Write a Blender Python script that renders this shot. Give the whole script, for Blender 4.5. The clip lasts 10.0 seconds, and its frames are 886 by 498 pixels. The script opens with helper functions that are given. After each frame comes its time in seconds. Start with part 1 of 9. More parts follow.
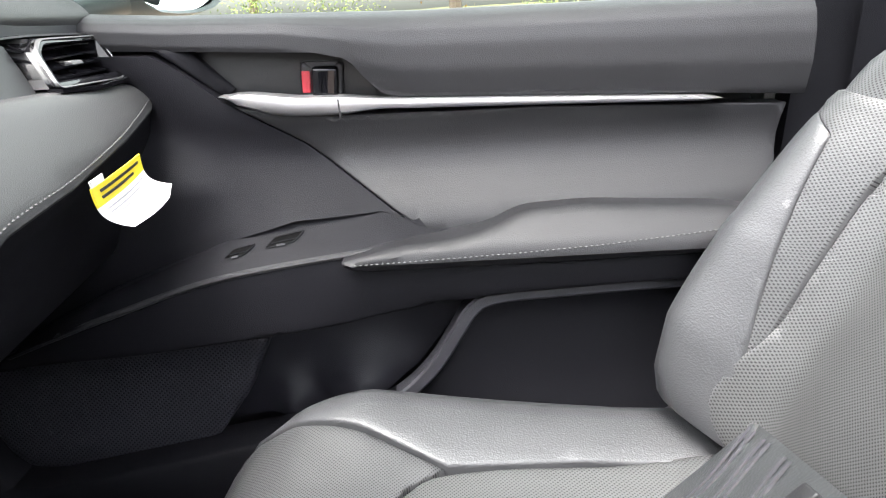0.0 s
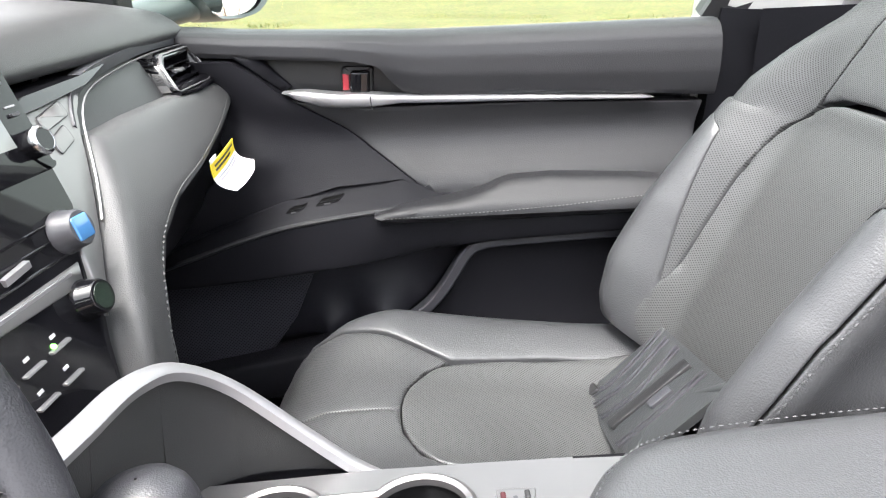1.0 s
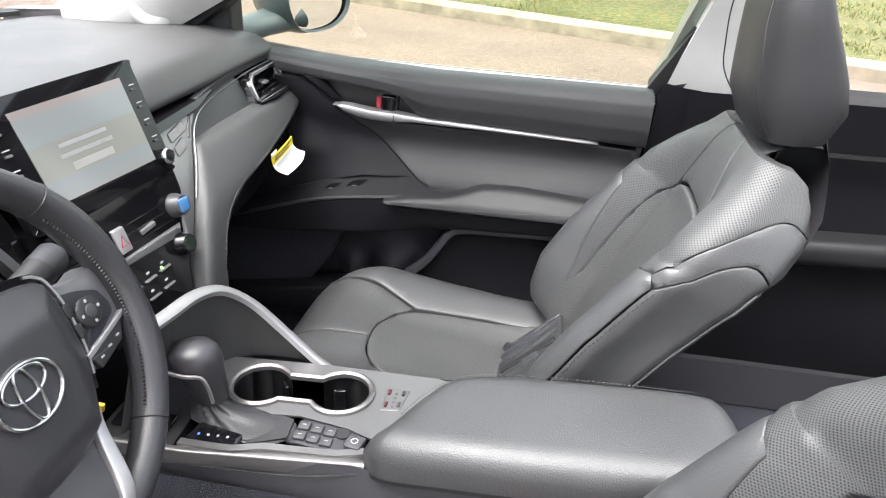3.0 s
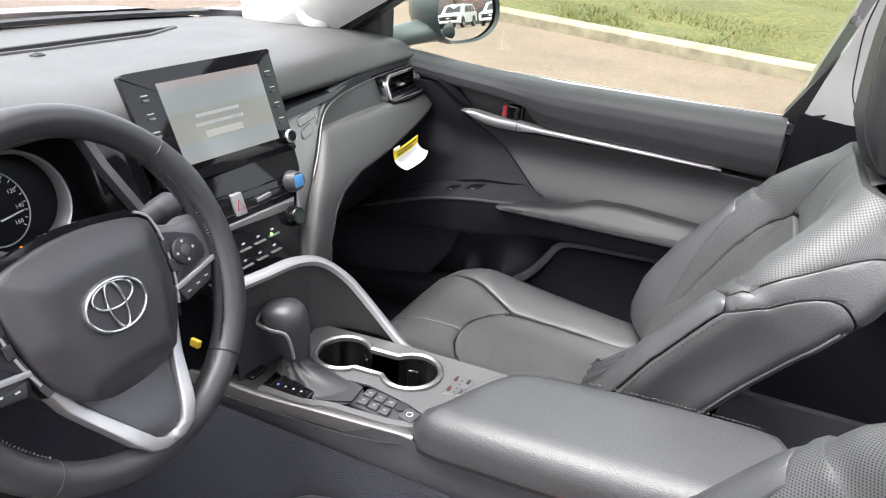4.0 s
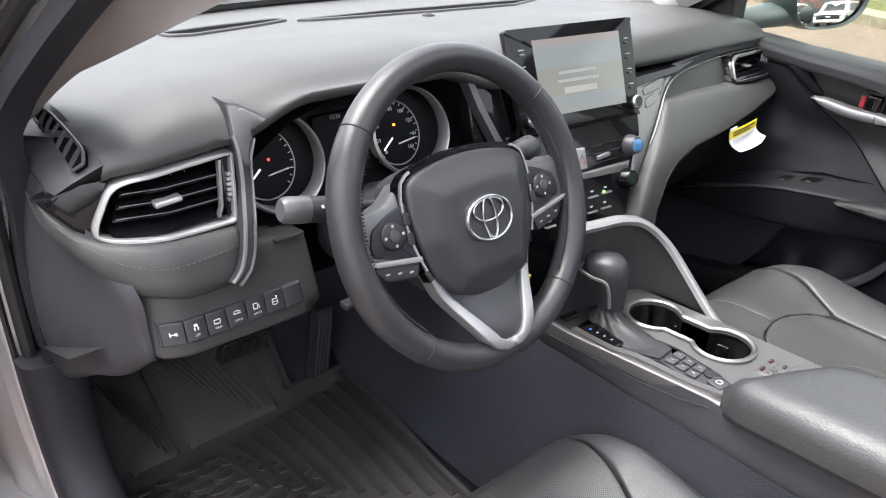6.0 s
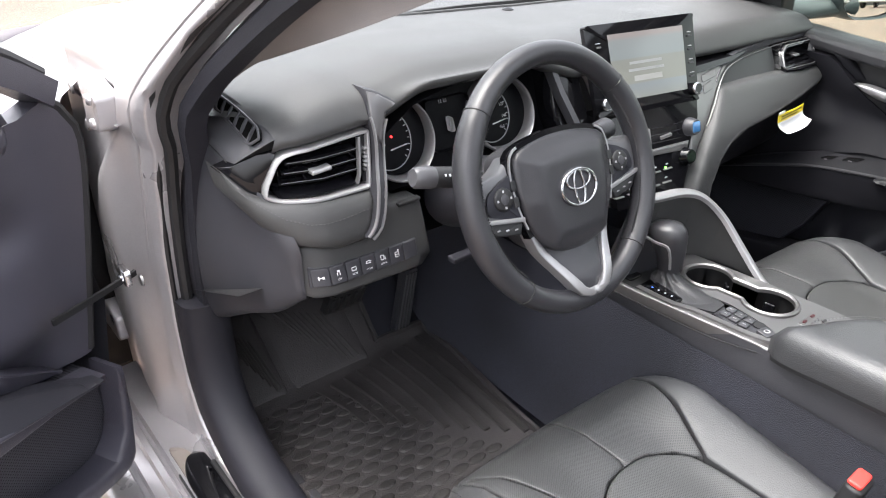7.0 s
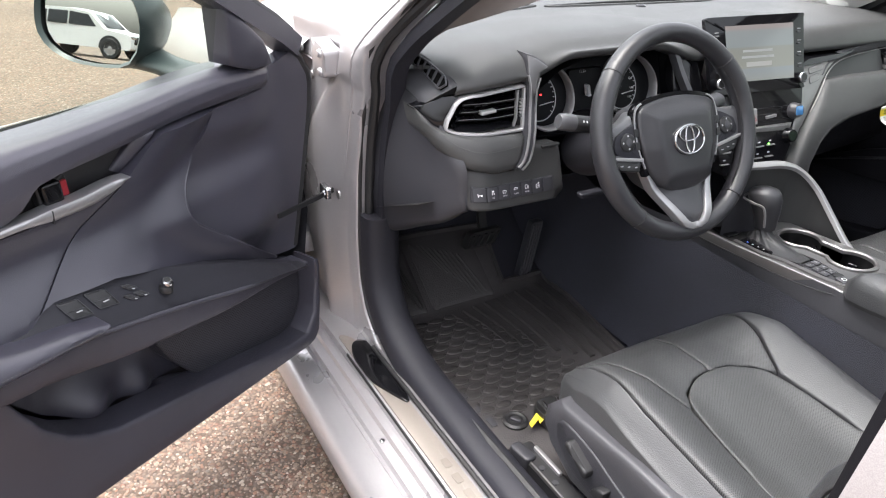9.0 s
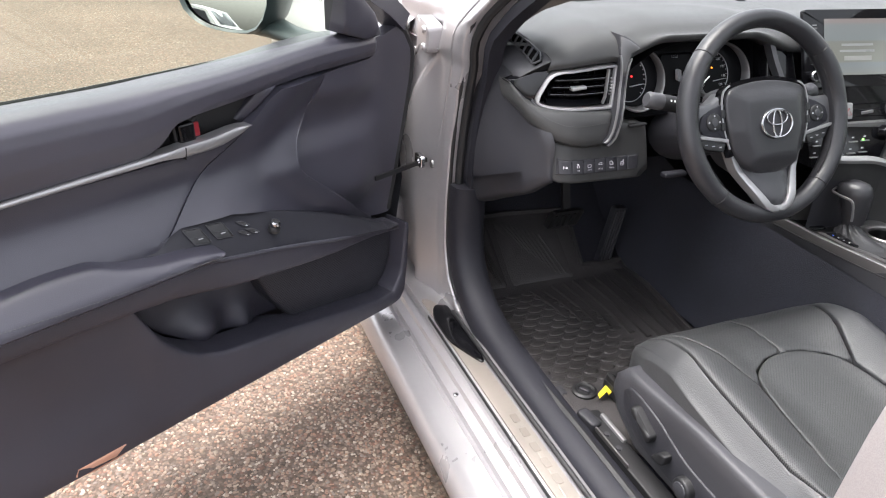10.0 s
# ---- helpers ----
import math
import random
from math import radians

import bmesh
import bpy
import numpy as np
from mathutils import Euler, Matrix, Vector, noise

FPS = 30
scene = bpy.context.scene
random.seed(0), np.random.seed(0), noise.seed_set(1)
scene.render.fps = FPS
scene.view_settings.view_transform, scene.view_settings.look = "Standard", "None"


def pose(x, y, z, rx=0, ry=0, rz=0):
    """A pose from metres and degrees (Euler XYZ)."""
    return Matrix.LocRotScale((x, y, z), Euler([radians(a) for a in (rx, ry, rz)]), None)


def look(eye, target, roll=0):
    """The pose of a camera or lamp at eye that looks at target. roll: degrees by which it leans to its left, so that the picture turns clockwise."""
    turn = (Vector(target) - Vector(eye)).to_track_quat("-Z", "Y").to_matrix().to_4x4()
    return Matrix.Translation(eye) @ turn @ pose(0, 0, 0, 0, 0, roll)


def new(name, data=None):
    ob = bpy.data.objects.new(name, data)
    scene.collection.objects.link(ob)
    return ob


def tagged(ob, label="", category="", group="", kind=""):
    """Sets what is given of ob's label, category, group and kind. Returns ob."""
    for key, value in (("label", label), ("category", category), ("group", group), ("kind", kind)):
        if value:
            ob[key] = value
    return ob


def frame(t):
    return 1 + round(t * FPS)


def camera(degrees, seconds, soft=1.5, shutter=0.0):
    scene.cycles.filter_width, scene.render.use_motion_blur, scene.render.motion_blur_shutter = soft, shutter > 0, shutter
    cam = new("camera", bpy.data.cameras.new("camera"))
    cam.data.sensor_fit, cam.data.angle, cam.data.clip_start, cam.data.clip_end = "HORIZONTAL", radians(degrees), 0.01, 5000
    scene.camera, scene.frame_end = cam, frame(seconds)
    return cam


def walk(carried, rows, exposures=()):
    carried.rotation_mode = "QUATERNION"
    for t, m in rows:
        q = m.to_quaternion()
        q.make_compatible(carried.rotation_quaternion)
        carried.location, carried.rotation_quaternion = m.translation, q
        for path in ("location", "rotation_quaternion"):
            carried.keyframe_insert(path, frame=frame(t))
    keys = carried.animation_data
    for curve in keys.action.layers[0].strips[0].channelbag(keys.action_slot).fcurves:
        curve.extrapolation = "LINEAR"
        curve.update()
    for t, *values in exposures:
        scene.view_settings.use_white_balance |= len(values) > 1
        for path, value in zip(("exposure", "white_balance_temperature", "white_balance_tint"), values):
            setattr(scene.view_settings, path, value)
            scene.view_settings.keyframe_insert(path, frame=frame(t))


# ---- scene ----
cam = camera(64.0, 10.0, soft=1.1)
PATH = [
    (0, (0.119, -0.16, 0.938), (0.111, 1.737, 0.304), -3.2),
    (0.5, (0.097, -0.304, 0.998), (0.102, 1.549, 0.247), -3.1),
    (1, (0.094, -0.45, 1.035), (0.114, 1.407, 0.292), -2.6),
    (1.5, (0.145, -0.566, 1.102), (0.124, 1.271, 0.309), -2.0),
    (2, (0.179, -0.673, 1.197), (0.15, 1.139, 0.352), -0.4),
    (3.3, (0.405, -0.84, 1.312), (0.035, 0.898, 0.393), 3.3),
    (3.5, (0.448, -0.846, 1.3), (-0.027, 0.883, 0.413), 3.1),
    (4, (0.49, -0.841, 1.289), (-0.216, 0.816, 0.419), 3.6),
    (4.5, (0.481, -0.848, 1.276), (-0.445, 0.701, 0.415), 3.9),
    (5, (0.471, -0.88, 1.271), (-0.638, 0.541, 0.404), 3.5),
    (5.5, (0.474, -0.923, 1.264), (-0.762, 0.375, 0.377), 2.9),
    (6, (0.475, -0.975, 1.256), (-0.832, 0.23, 0.339), 2.1),
    (7.3, (0.583, -1.258, 1.327), (-0.763, -0.14, 0.358), 1.6),
    (7.5, (0.608, -1.308, 1.326), (-0.748, -0.188, 0.374), 1.8),
    (8, (0.679, -1.404, 1.331), (-0.72, -0.324, 0.395), 1.8),
    (8.5, (0.749, -1.465, 1.329), (-0.702, -0.46, 0.389), 2.0),
    (9, (0.811, -1.455, 1.325), (-0.707, -0.559, 0.38), 2.2),
    (9.5, (0.875, -1.474, 1.305), (-0.705, -0.691, 0.362), 2.4),
    (10, (0.922, -1.511, 1.287), (-0.705, -0.821, 0.351), 2.8),
]
EXPOSURES = [(0, 2.45), (1, 2.24), (2, 1.95), (4, 1.62), (6, 1.58), (8, 1.48), (10, 1.20)]
SCALE = 0.92  # plan units to metres
walk(cam, [(t, look(Vector(eye) * SCALE, Vector(target) * SCALE, roll)) for t, eye, target, roll in PATH], EXPOSURES)

# ---- daylight: bright overcast sky, wide soft sun ----
world = bpy.data.worlds.new("sky")
scene.world = world
world.use_nodes = True
wn = world.node_tree.nodes
sky = wn.new("ShaderNodeTexSky")
sky.sky_type, sky.sun_disc = "NISHITA", False
sky.sun_elevation, sky.sun_rotation = radians(72), radians(217)
sky.air_density, sky.dust_density, sky.ozone_density = 1.0, 5.0, 0.6
soft_sky = wn.new("ShaderNodeHueSaturation")
soft_sky.inputs["Saturation"].default_value = 0.25
world.node_tree.links.new(sky.outputs[0], soft_sky.inputs["Color"])
cast = wn.new("ShaderNodeVectorMath")
cast.operation = "MULTIPLY"
cast.inputs[1].default_value = (1.012, 0.995, 1.02)
world.node_tree.links.new(soft_sky.outputs[0], cast.inputs[0])
world.node_tree.links.new(cast.outputs[0], wn["Background"].inputs[0])
wn["Background"].inputs[1].default_value = 0.34
sun = new("sun", bpy.data.lights.new("sun", "SUN"))
sun.data.energy, sun.data.angle, sun.data.color = 0.9, radians(50), (1.0, 0.97, 0.92)
sun.matrix_world = look((-1.8, -2.4, 8.6), (0, 0, 0))


# ---- materials ----
def material(name, color, rough=0.5, metal=0.0, grain=0.0, scale=200.0, vary=0.15, coat=0.0, spec=0.5, dots=0.0, fleck=0.0, emit=0.0):
    """A principled surface with noise in its colour and relief; dots: pitch of a punched pattern in the UV plane."""
    m = bpy.data.materials.new(name)
    m.use_nodes = True
    nt, b = m.node_tree, m.node_tree.nodes["Principled BSDF"]
    n, ln = nt.nodes.new, nt.links.new
    b.inputs["Roughness"].default_value, b.inputs["Metallic"].default_value = rough, metal
    b.inputs["Coat Weight"].default_value, b.inputs["Coat Roughness"].default_value = coat, 0.06
    b.inputs["Specular IOR Level"].default_value = spec
    co = n("ShaderNodeTexCoord")
    big = n("ShaderNodeTexNoise")
    big.inputs["Scale"].default_value, big.inputs["Detail"].default_value = 6.0, 5.0
    ln(co.outputs["Object"], big.inputs["Vector"])
    ramp = n("ShaderNodeMapRange")
    ramp.inputs["From Min"].default_value, ramp.inputs["From Max"].default_value = 0.3, 0.7
    ramp.inputs["To Min"].default_value, ramp.inputs["To Max"].default_value = 1.0 - vary, 1.0 + vary
    ln(big.outputs["Fac"], ramp.inputs["Value"])
    mul = n("ShaderNodeVectorMath")
    mul.operation = "SCALE"
    mul.inputs[0].default_value = color
    ln(ramp.outputs[0], mul.inputs["Scale"])
    color_out = mul.outputs[0]
    rr = n("ShaderNodeMapRange")
    rr.inputs["From Min"].default_value, rr.inputs["From Max"].default_value = 0.3, 0.7
    rr.inputs["To Min"].default_value, rr.inputs["To Max"].default_value = rough * 0.88, min(1.0, rough * 1.12)
    ln(big.outputs["Fac"], rr.inputs["Value"])
    ln(rr.outputs[0], b.inputs["Roughness"])
    height = None
    if grain > 0:
        vor = n("ShaderNodeTexVoronoi")
        vor.feature = "SMOOTH_F1"
        vor.inputs["Scale"].default_value = scale
        fine = n("ShaderNodeTexNoise")
        fine.inputs["Scale"].default_value, fine.inputs["Detail"].default_value = scale * 0.7, 3.0
        ln(co.outputs["Object"], vor.inputs["Vector"])
        ln(co.outputs["Object"], fine.inputs["Vector"])
        add = n("ShaderNodeMath")
        ln(vor.outputs["Distance"], add.inputs[0])
        ln(fine.outputs["Fac"], add.inputs[1])
        height = add.outputs[0]
    if fleck > 0:
        fl = n("ShaderNodeTexNoise")
        fl.inputs["Scale"].default_value, fl.inputs["Detail"].default_value = 900.0, 2.0
        ln(co.outputs["Object"], fl.inputs["Vector"])
        f2 = n("ShaderNodeMapRange")
        f2.inputs["From Min"].default_value, f2.inputs["From Max"].default_value = 0.35, 0.65
        f2.inputs["To Min"].default_value, f2.inputs["To Max"].default_value = 1 - fleck, 1 + fleck
        ln(fl.outputs["Fac"], f2.inputs["Value"])
        m2 = n("ShaderNodeVectorMath")
        m2.operation = "SCALE"
        ln(color_out, m2.inputs[0])
        ln(f2.outputs[0], m2.inputs["Scale"])
        color_out = m2.outputs[0]
    if dots > 0:
        uv = n("ShaderNodeUVMap")
        sc = n("ShaderNodeVectorMath")
        sc.operation = "SCALE"
        sc.inputs["Scale"].default_value = 1.0 / dots
        ln(uv.outputs[0], sc.inputs[0])
        sep = n("ShaderNodeSeparateXYZ")
        ln(sc.outputs[0], sep.inputs[0])
        waves = []
        for k in range(2):
            ph = n("ShaderNodeMath")
            ph.operation = "MULTIPLY"
            ph.inputs[1].default_value = math.pi * 2
            ln(sep.outputs[k], ph.inputs[0])
            co_ = n("ShaderNodeMath")
            co_.operation = "COSINE"
            ln(ph.outputs[0], co_.inputs[0])
            waves.append(co_.outputs[0])
        s = n("ShaderNodeMath")
        s.operation = "MULTIPLY"
        ln(waves[0], s.inputs[0])
        ln(waves[1], s.inputs[1])
        hole = n("ShaderNodeMapRange")
        hole.inputs["From Min"].default_value, hole.inputs["From Max"].default_value = 0.15, 0.6
        ln(s.outputs[0], hole.inputs["Value"])
        dark = n("ShaderNodeMapRange")
        dark.inputs["To Min"].default_value, dark.inputs["To Max"].default_value = 1.12, 0.34
        ln(hole.outputs[0], dark.inputs["Value"])
        m3 = n("ShaderNodeVectorMath")
        m3.operation = "SCALE"
        ln(color_out, m3.inputs[0])
        ln(dark.outputs[0], m3.inputs["Scale"])
        color_out = m3.outputs[0]
        sp = n("ShaderNodeMapRange")
        sp.inputs["To Min"].default_value, sp.inputs["To Max"].default_value = spec, spec * 0.5
        ln(hole.outputs[0], sp.inputs["Value"])
        ln(sp.outputs[0], b.inputs["Specular IOR Level"])
        sub = n("ShaderNodeMath")
        sub.operation = "MULTIPLY_ADD"
        sub.inputs[1].default_value = -1.3
        ln(hole.outputs[0], sub.inputs[0])
        if height is not None:
            ln(height, sub.inputs[2])
        height = sub.outputs[0]
    if height is not None:
        bump = n("ShaderNodeBump")
        bump.inputs["Strength"].default_value = min(1.0, grain if grain > 0 else 0.4)
        bump.inputs["Distance"].default_value = 0.0012
        ln(height, bump.inputs["Height"])
        ln(bump.outputs[0], b.inputs["Normal"])
    ln(color_out, b.inputs["Base Color"])
    if emit > 0:
        b.inputs["Emission Color"].default_value = (*color, 1)
        b.inputs["Emission Strength"].default_value = emit
    return m


LEATHER = material("black_leather", (0.040, 0.041, 0.043), 0.43, spec=0.6, grain=0.28, scale=620, vary=0.14)
HEAD = material("headrest_leather", (0.022, 0.022, 0.024), 0.50, spec=0.35, grain=0.2, scale=900, vary=0.14)
PERF = material("perforated_leather", (0.046, 0.047, 0.048), 0.46, spec=0.5, grain=0.15, scale=700, dots=0.0041)
WEAVE = material("punched_seat_insert", (0.048, 0.049, 0.049), 0.44, spec=0.6, grain=0.15, scale=700, dots=0.0041)
SOFT = material("soft_dash_vinyl", (0.043, 0.0435, 0.0435), 0.44, spec=0.38, grain=0.22, scale=1100, vary=0.1)
PLASTIC = material("dark_grained_plastic", (0.028, 0.028, 0.033), 0.46, grain=0.25, scale=1200, vary=0.12)
PLASTIC2 = material("charcoal_plastic", (0.042, 0.042, 0.047), 0.42, grain=0.2, scale=1200, vary=0.12)
BLACK = material("matt_black_plastic", (0.014, 0.014, 0.015), 0.5, grain=0.15, scale=500)
PIANO = material("gloss_black", (0.005, 0.005, 0.006), 0.05, spec=0.36, vary=0.05)
SILVER = material("satin_silver", (0.36, 0.355, 0.36), 0.46, metal=0.8, vary=0.05)
SILVER2 = material("warm_satin_trim", (0.19, 0.185, 0.184), 0.36, metal=0.75, vary=0.06)
CHROME = material("chrome", (0.50, 0.50, 0.51), 0.2, metal=1.0, vary=0.03)
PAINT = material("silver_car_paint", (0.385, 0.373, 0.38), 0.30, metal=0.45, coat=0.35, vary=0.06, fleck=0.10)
# Near-zero black without gloss; stands in for places no light reaches.
UNLIT_BLACK = material("unlit_black", (0.004, 0.004, 0.004), 0.9, spec=0.02, vary=0.1)
BOOT = material("boot_leather", (0.024, 0.024, 0.026), 0.42, grain=0.3, scale=700, vary=0.2)
TRIM = material("dark_satin_trim", (0.15, 0.148, 0.15), 0.36, metal=0.6, vary=0.06)
RUBBER = material("black_rubber", (0.012, 0.012, 0.013), 0.6, grain=0.2, scale=300)
CARPET = material("black_carpet", (0.022, 0.023, 0.032), 0.95, grain=1.0, scale=900, vary=0.35, fleck=0.5)
MAT = material("dusty_rubber_mat", (0.047, 0.043, 0.043), 0.55, grain=0.5, scale=350, vary=0.4, fleck=0.25)
TREAD = material("worn_rubber_tread", (0.034, 0.031, 0.030), 0.42, grain=0.5, scale=350, vary=0.35)
TAUPE = material("taupe_pillar_lining", (0.20, 0.185, 0.18), 0.8, grain=0.3, scale=700)
LINER = material("light_grey_headliner", (0.50, 0.495, 0.475), 0.85, grain=0.3, scale=700)
THREAD = material("grey_thread", (0.075, 0.075, 0.075), 0.7)
THREAD_D = material("dark_thread", (0.04, 0.04, 0.042), 0.7)
RED = material("red_plastic", (0.30, 0.015, 0.025), 0.45)
BLUE = material("blue_mark", (0.05, 0.12, 0.6), 0.4, emit=0.6)
WHITE = material("white_print", (0.75, 0.75, 0.75), 0.6)
GREYPRINT = material("grey_print", (0.35, 0.35, 0.36), 0.6)
YELLOW = material("yellow_tag", (0.78, 0.60, 0.03), 0.6)
PAPER = material("white_tag_card", (0.78, 0.78, 0.77), 0.6)
# Lighter door copies; their blue cast puts reflected sky into the colour.
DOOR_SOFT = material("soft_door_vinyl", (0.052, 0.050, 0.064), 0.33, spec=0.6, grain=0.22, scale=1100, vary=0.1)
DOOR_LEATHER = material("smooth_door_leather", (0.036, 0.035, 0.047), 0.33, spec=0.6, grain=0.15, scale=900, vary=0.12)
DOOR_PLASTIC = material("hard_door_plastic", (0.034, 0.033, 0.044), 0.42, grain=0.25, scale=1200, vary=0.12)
# Passenger door copies of vinyl and leather, darkened to imitate cabin shade.
SHADED_VINYL = material("shade_darkened_vinyl", (0.030, 0.030, 0.032), 0.45, spec=0.3, grain=0.22, scale=1100, vary=0.1)
SHADED_LEATHER = material("shade_darkened_leather", (0.0165, 0.0165, 0.018), 0.45, spec=0.28, grain=0.15, scale=900, vary=0.12)
GRIP = material("wheel_leather", (0.025, 0.025, 0.028), 0.34, grain=0.2, scale=900, vary=0.14)
SPEAKER = material("speaker_mesh", (0.030, 0.030, 0.037), 0.5, spec=0.3, dots=0.0066)
MIRROR = material("mirror_glass", (0.85, 0.86, 0.87), 0.01, metal=1.0, vary=0.0)
HOUSING = material("dark_teal_grey_paint", (0.034, 0.046, 0.050), 0.40, coat=0.1, vary=0.06)
SPOKE = material("satin_dark_spoke", (0.12, 0.12, 0.125), 0.40, metal=0.4, vary=0.08)
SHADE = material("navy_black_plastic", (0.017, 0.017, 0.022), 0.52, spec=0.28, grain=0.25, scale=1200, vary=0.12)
DIAL = material("dull_dial_black", (0.004, 0.004, 0.005), 0.35, spec=0.08, vary=0.1)
# Near-black copy of the door plastic; cabin shade is put into its colour.
SHADED_TRIM = material("shade_darkened_plastic", (0.009, 0.009, 0.011), 0.55, spec=0.10, grain=0.25, scale=1200, vary=0.12)


def glass(name, tint, gloss=0.06):
    """A thin clear pane: light passes straight, a Fresnel share is mirrored."""
    m = bpy.data.materials.new(name)
    m.use_nodes = True
    nt = m.node_tree
    for k in list(nt.nodes):
        nt.nodes.remove(k)
    out, mix = nt.nodes.new("ShaderNodeOutputMaterial"), nt.nodes.new("ShaderNodeMixShader")
    tr, gl, fr = nt.nodes.new("ShaderNodeBsdfTransparent"), nt.nodes.new("ShaderNodeBsdfGlossy"), nt.nodes.new("ShaderNodeLayerWeight")
    pw, ad = nt.nodes.new("ShaderNodeMath"), nt.nodes.new("ShaderNodeMath")
    pw.operation, ad.operation = "POWER", "MULTIPLY_ADD"
    pw.inputs[1].default_value, ad.inputs[1].default_value, ad.inputs[2].default_value = 5.0, 0.9, gloss
    tr.inputs[0].default_value = (*tint, 1)
    gl.inputs["Roughness"].default_value = 0.01
    fr.inputs[0].default_value = 0.5
    nt.links.new(fr.outputs["Facing"], pw.inputs[0])
    nt.links.new(pw.outputs[0], ad.inputs[0])
    nt.links.new(ad.outputs[0], mix.inputs[0])
    nt.links.new(tr.outputs[0], mix.inputs[1])
    nt.links.new(gl.outputs[0], mix.inputs[2])
    nt.links.new(mix.outputs[0], out.inputs[0])
    return m


GLASS = glass("window_glass", (0.93, 0.96, 0.94))
SIDE_GLASS = glass("green_tinted_side_glass", (0.70, 0.77, 0.68), 0.04)


# ---- mesh tools ----
def spl(pts, closed=True, step=0.012):
    """A smooth curve through the points."""
    p = [np.array(q, float) for q in pts]
    n, out = len(p), []
    for i in range(n if closed else n - 1):
        a, b, c, d = (p[(i + k) % n] if closed else p[min(max(i + k, 0), n - 1)] for k in (-1, 0, 1, 2))
        m = max(1, int(np.linalg.norm(c - b) / step))
        for k in range(m):
            t = k / m
            out.append(0.5 * ((2 * b) + (c - a) * t + (2 * a - 5 * b + 4 * c - d) * t * t + (3 * b - a - 3 * c + d) * t ** 3))
    if not closed:
        out.append(p[-1])
    return [tuple(q) for q in out]


def dense(pts, step=0.012, closed=True):
    """Straight sides, cut into short steps."""
    p, out = [np.array(q, float) for q in pts], []
    for i in range(len(p) if closed else len(p) - 1):
        a, b = p[i], p[(i + 1) % len(p)]
        m = max(1, int(np.linalg.norm(b - a) / step))
        out += [tuple(a + (b - a) * k / m) for k in range(m)]
    if not closed:
        out.append(tuple(p[-1]))
    return out


def fillet(poly, r, n=4):
    """A polygon with rounded corners."""
    p, out = [np.array(q, float) for q in poly], []
    for i in range(len(p)):
        a, b, c = p[i - 1], p[i], p[(i + 1) % len(p)]
        la, lc = np.linalg.norm(a - b), np.linalg.norm(c - b)
        d = min(r, la * 0.45, lc * 0.45)
        s, e = b + (a - b) / la * d, b + (c - b) / lc * d
        for k in range(n + 1):
            t = k / n
            out.append(tuple((1 - t) ** 2 * s + 2 * t * (1 - t) * b + t * t * e))
    return out


def rect(cx, cy, w, h, r=0.004):
    return fillet([(cx - w / 2, cy - h / 2), (cx + w / 2, cy - h / 2), (cx + w / 2, cy + h / 2), (cx - w / 2, cy + h / 2)], r)


def ring_pts(cx, cy, rx, ry=None, n=32):
    return [(cx + rx * math.cos(i / n * math.tau), cy + (ry or rx) * math.sin(i / n * math.tau)) for i in range(n)]


def edge_distance(q, loop):
    """The distance of points q to a closed outline, and whether they lie inside."""
    a, b = loop, np.roll(loop, -1, 0)
    d = b - a
    w = q[:, None, :] - a[None]
    t = np.clip((w * d[None]).sum(2) / np.maximum((d * d).sum(1), 1e-12)[None], 0, 1)
    dist = np.sqrt(((w - t[..., None] * d[None]) ** 2).sum(2)).min(1)
    x, y = q[:, 0:1], q[:, 1:2]
    cross = ((a[None, :, 1] > y) != (b[None, :, 1] > y)) & (x < (b[None, :, 0] - a[None, :, 0]) * (y - a[None, :, 1]) / np.where(np.abs(b[:, 1] - a[:, 1]) < 1e-12, 1e-12, b[:, 1] - a[:, 1])[None] + a[None, :, 0])
    return dist, cross.sum(1) % 2 == 1


from mathutils.geometry import delaunay_2d_cdt


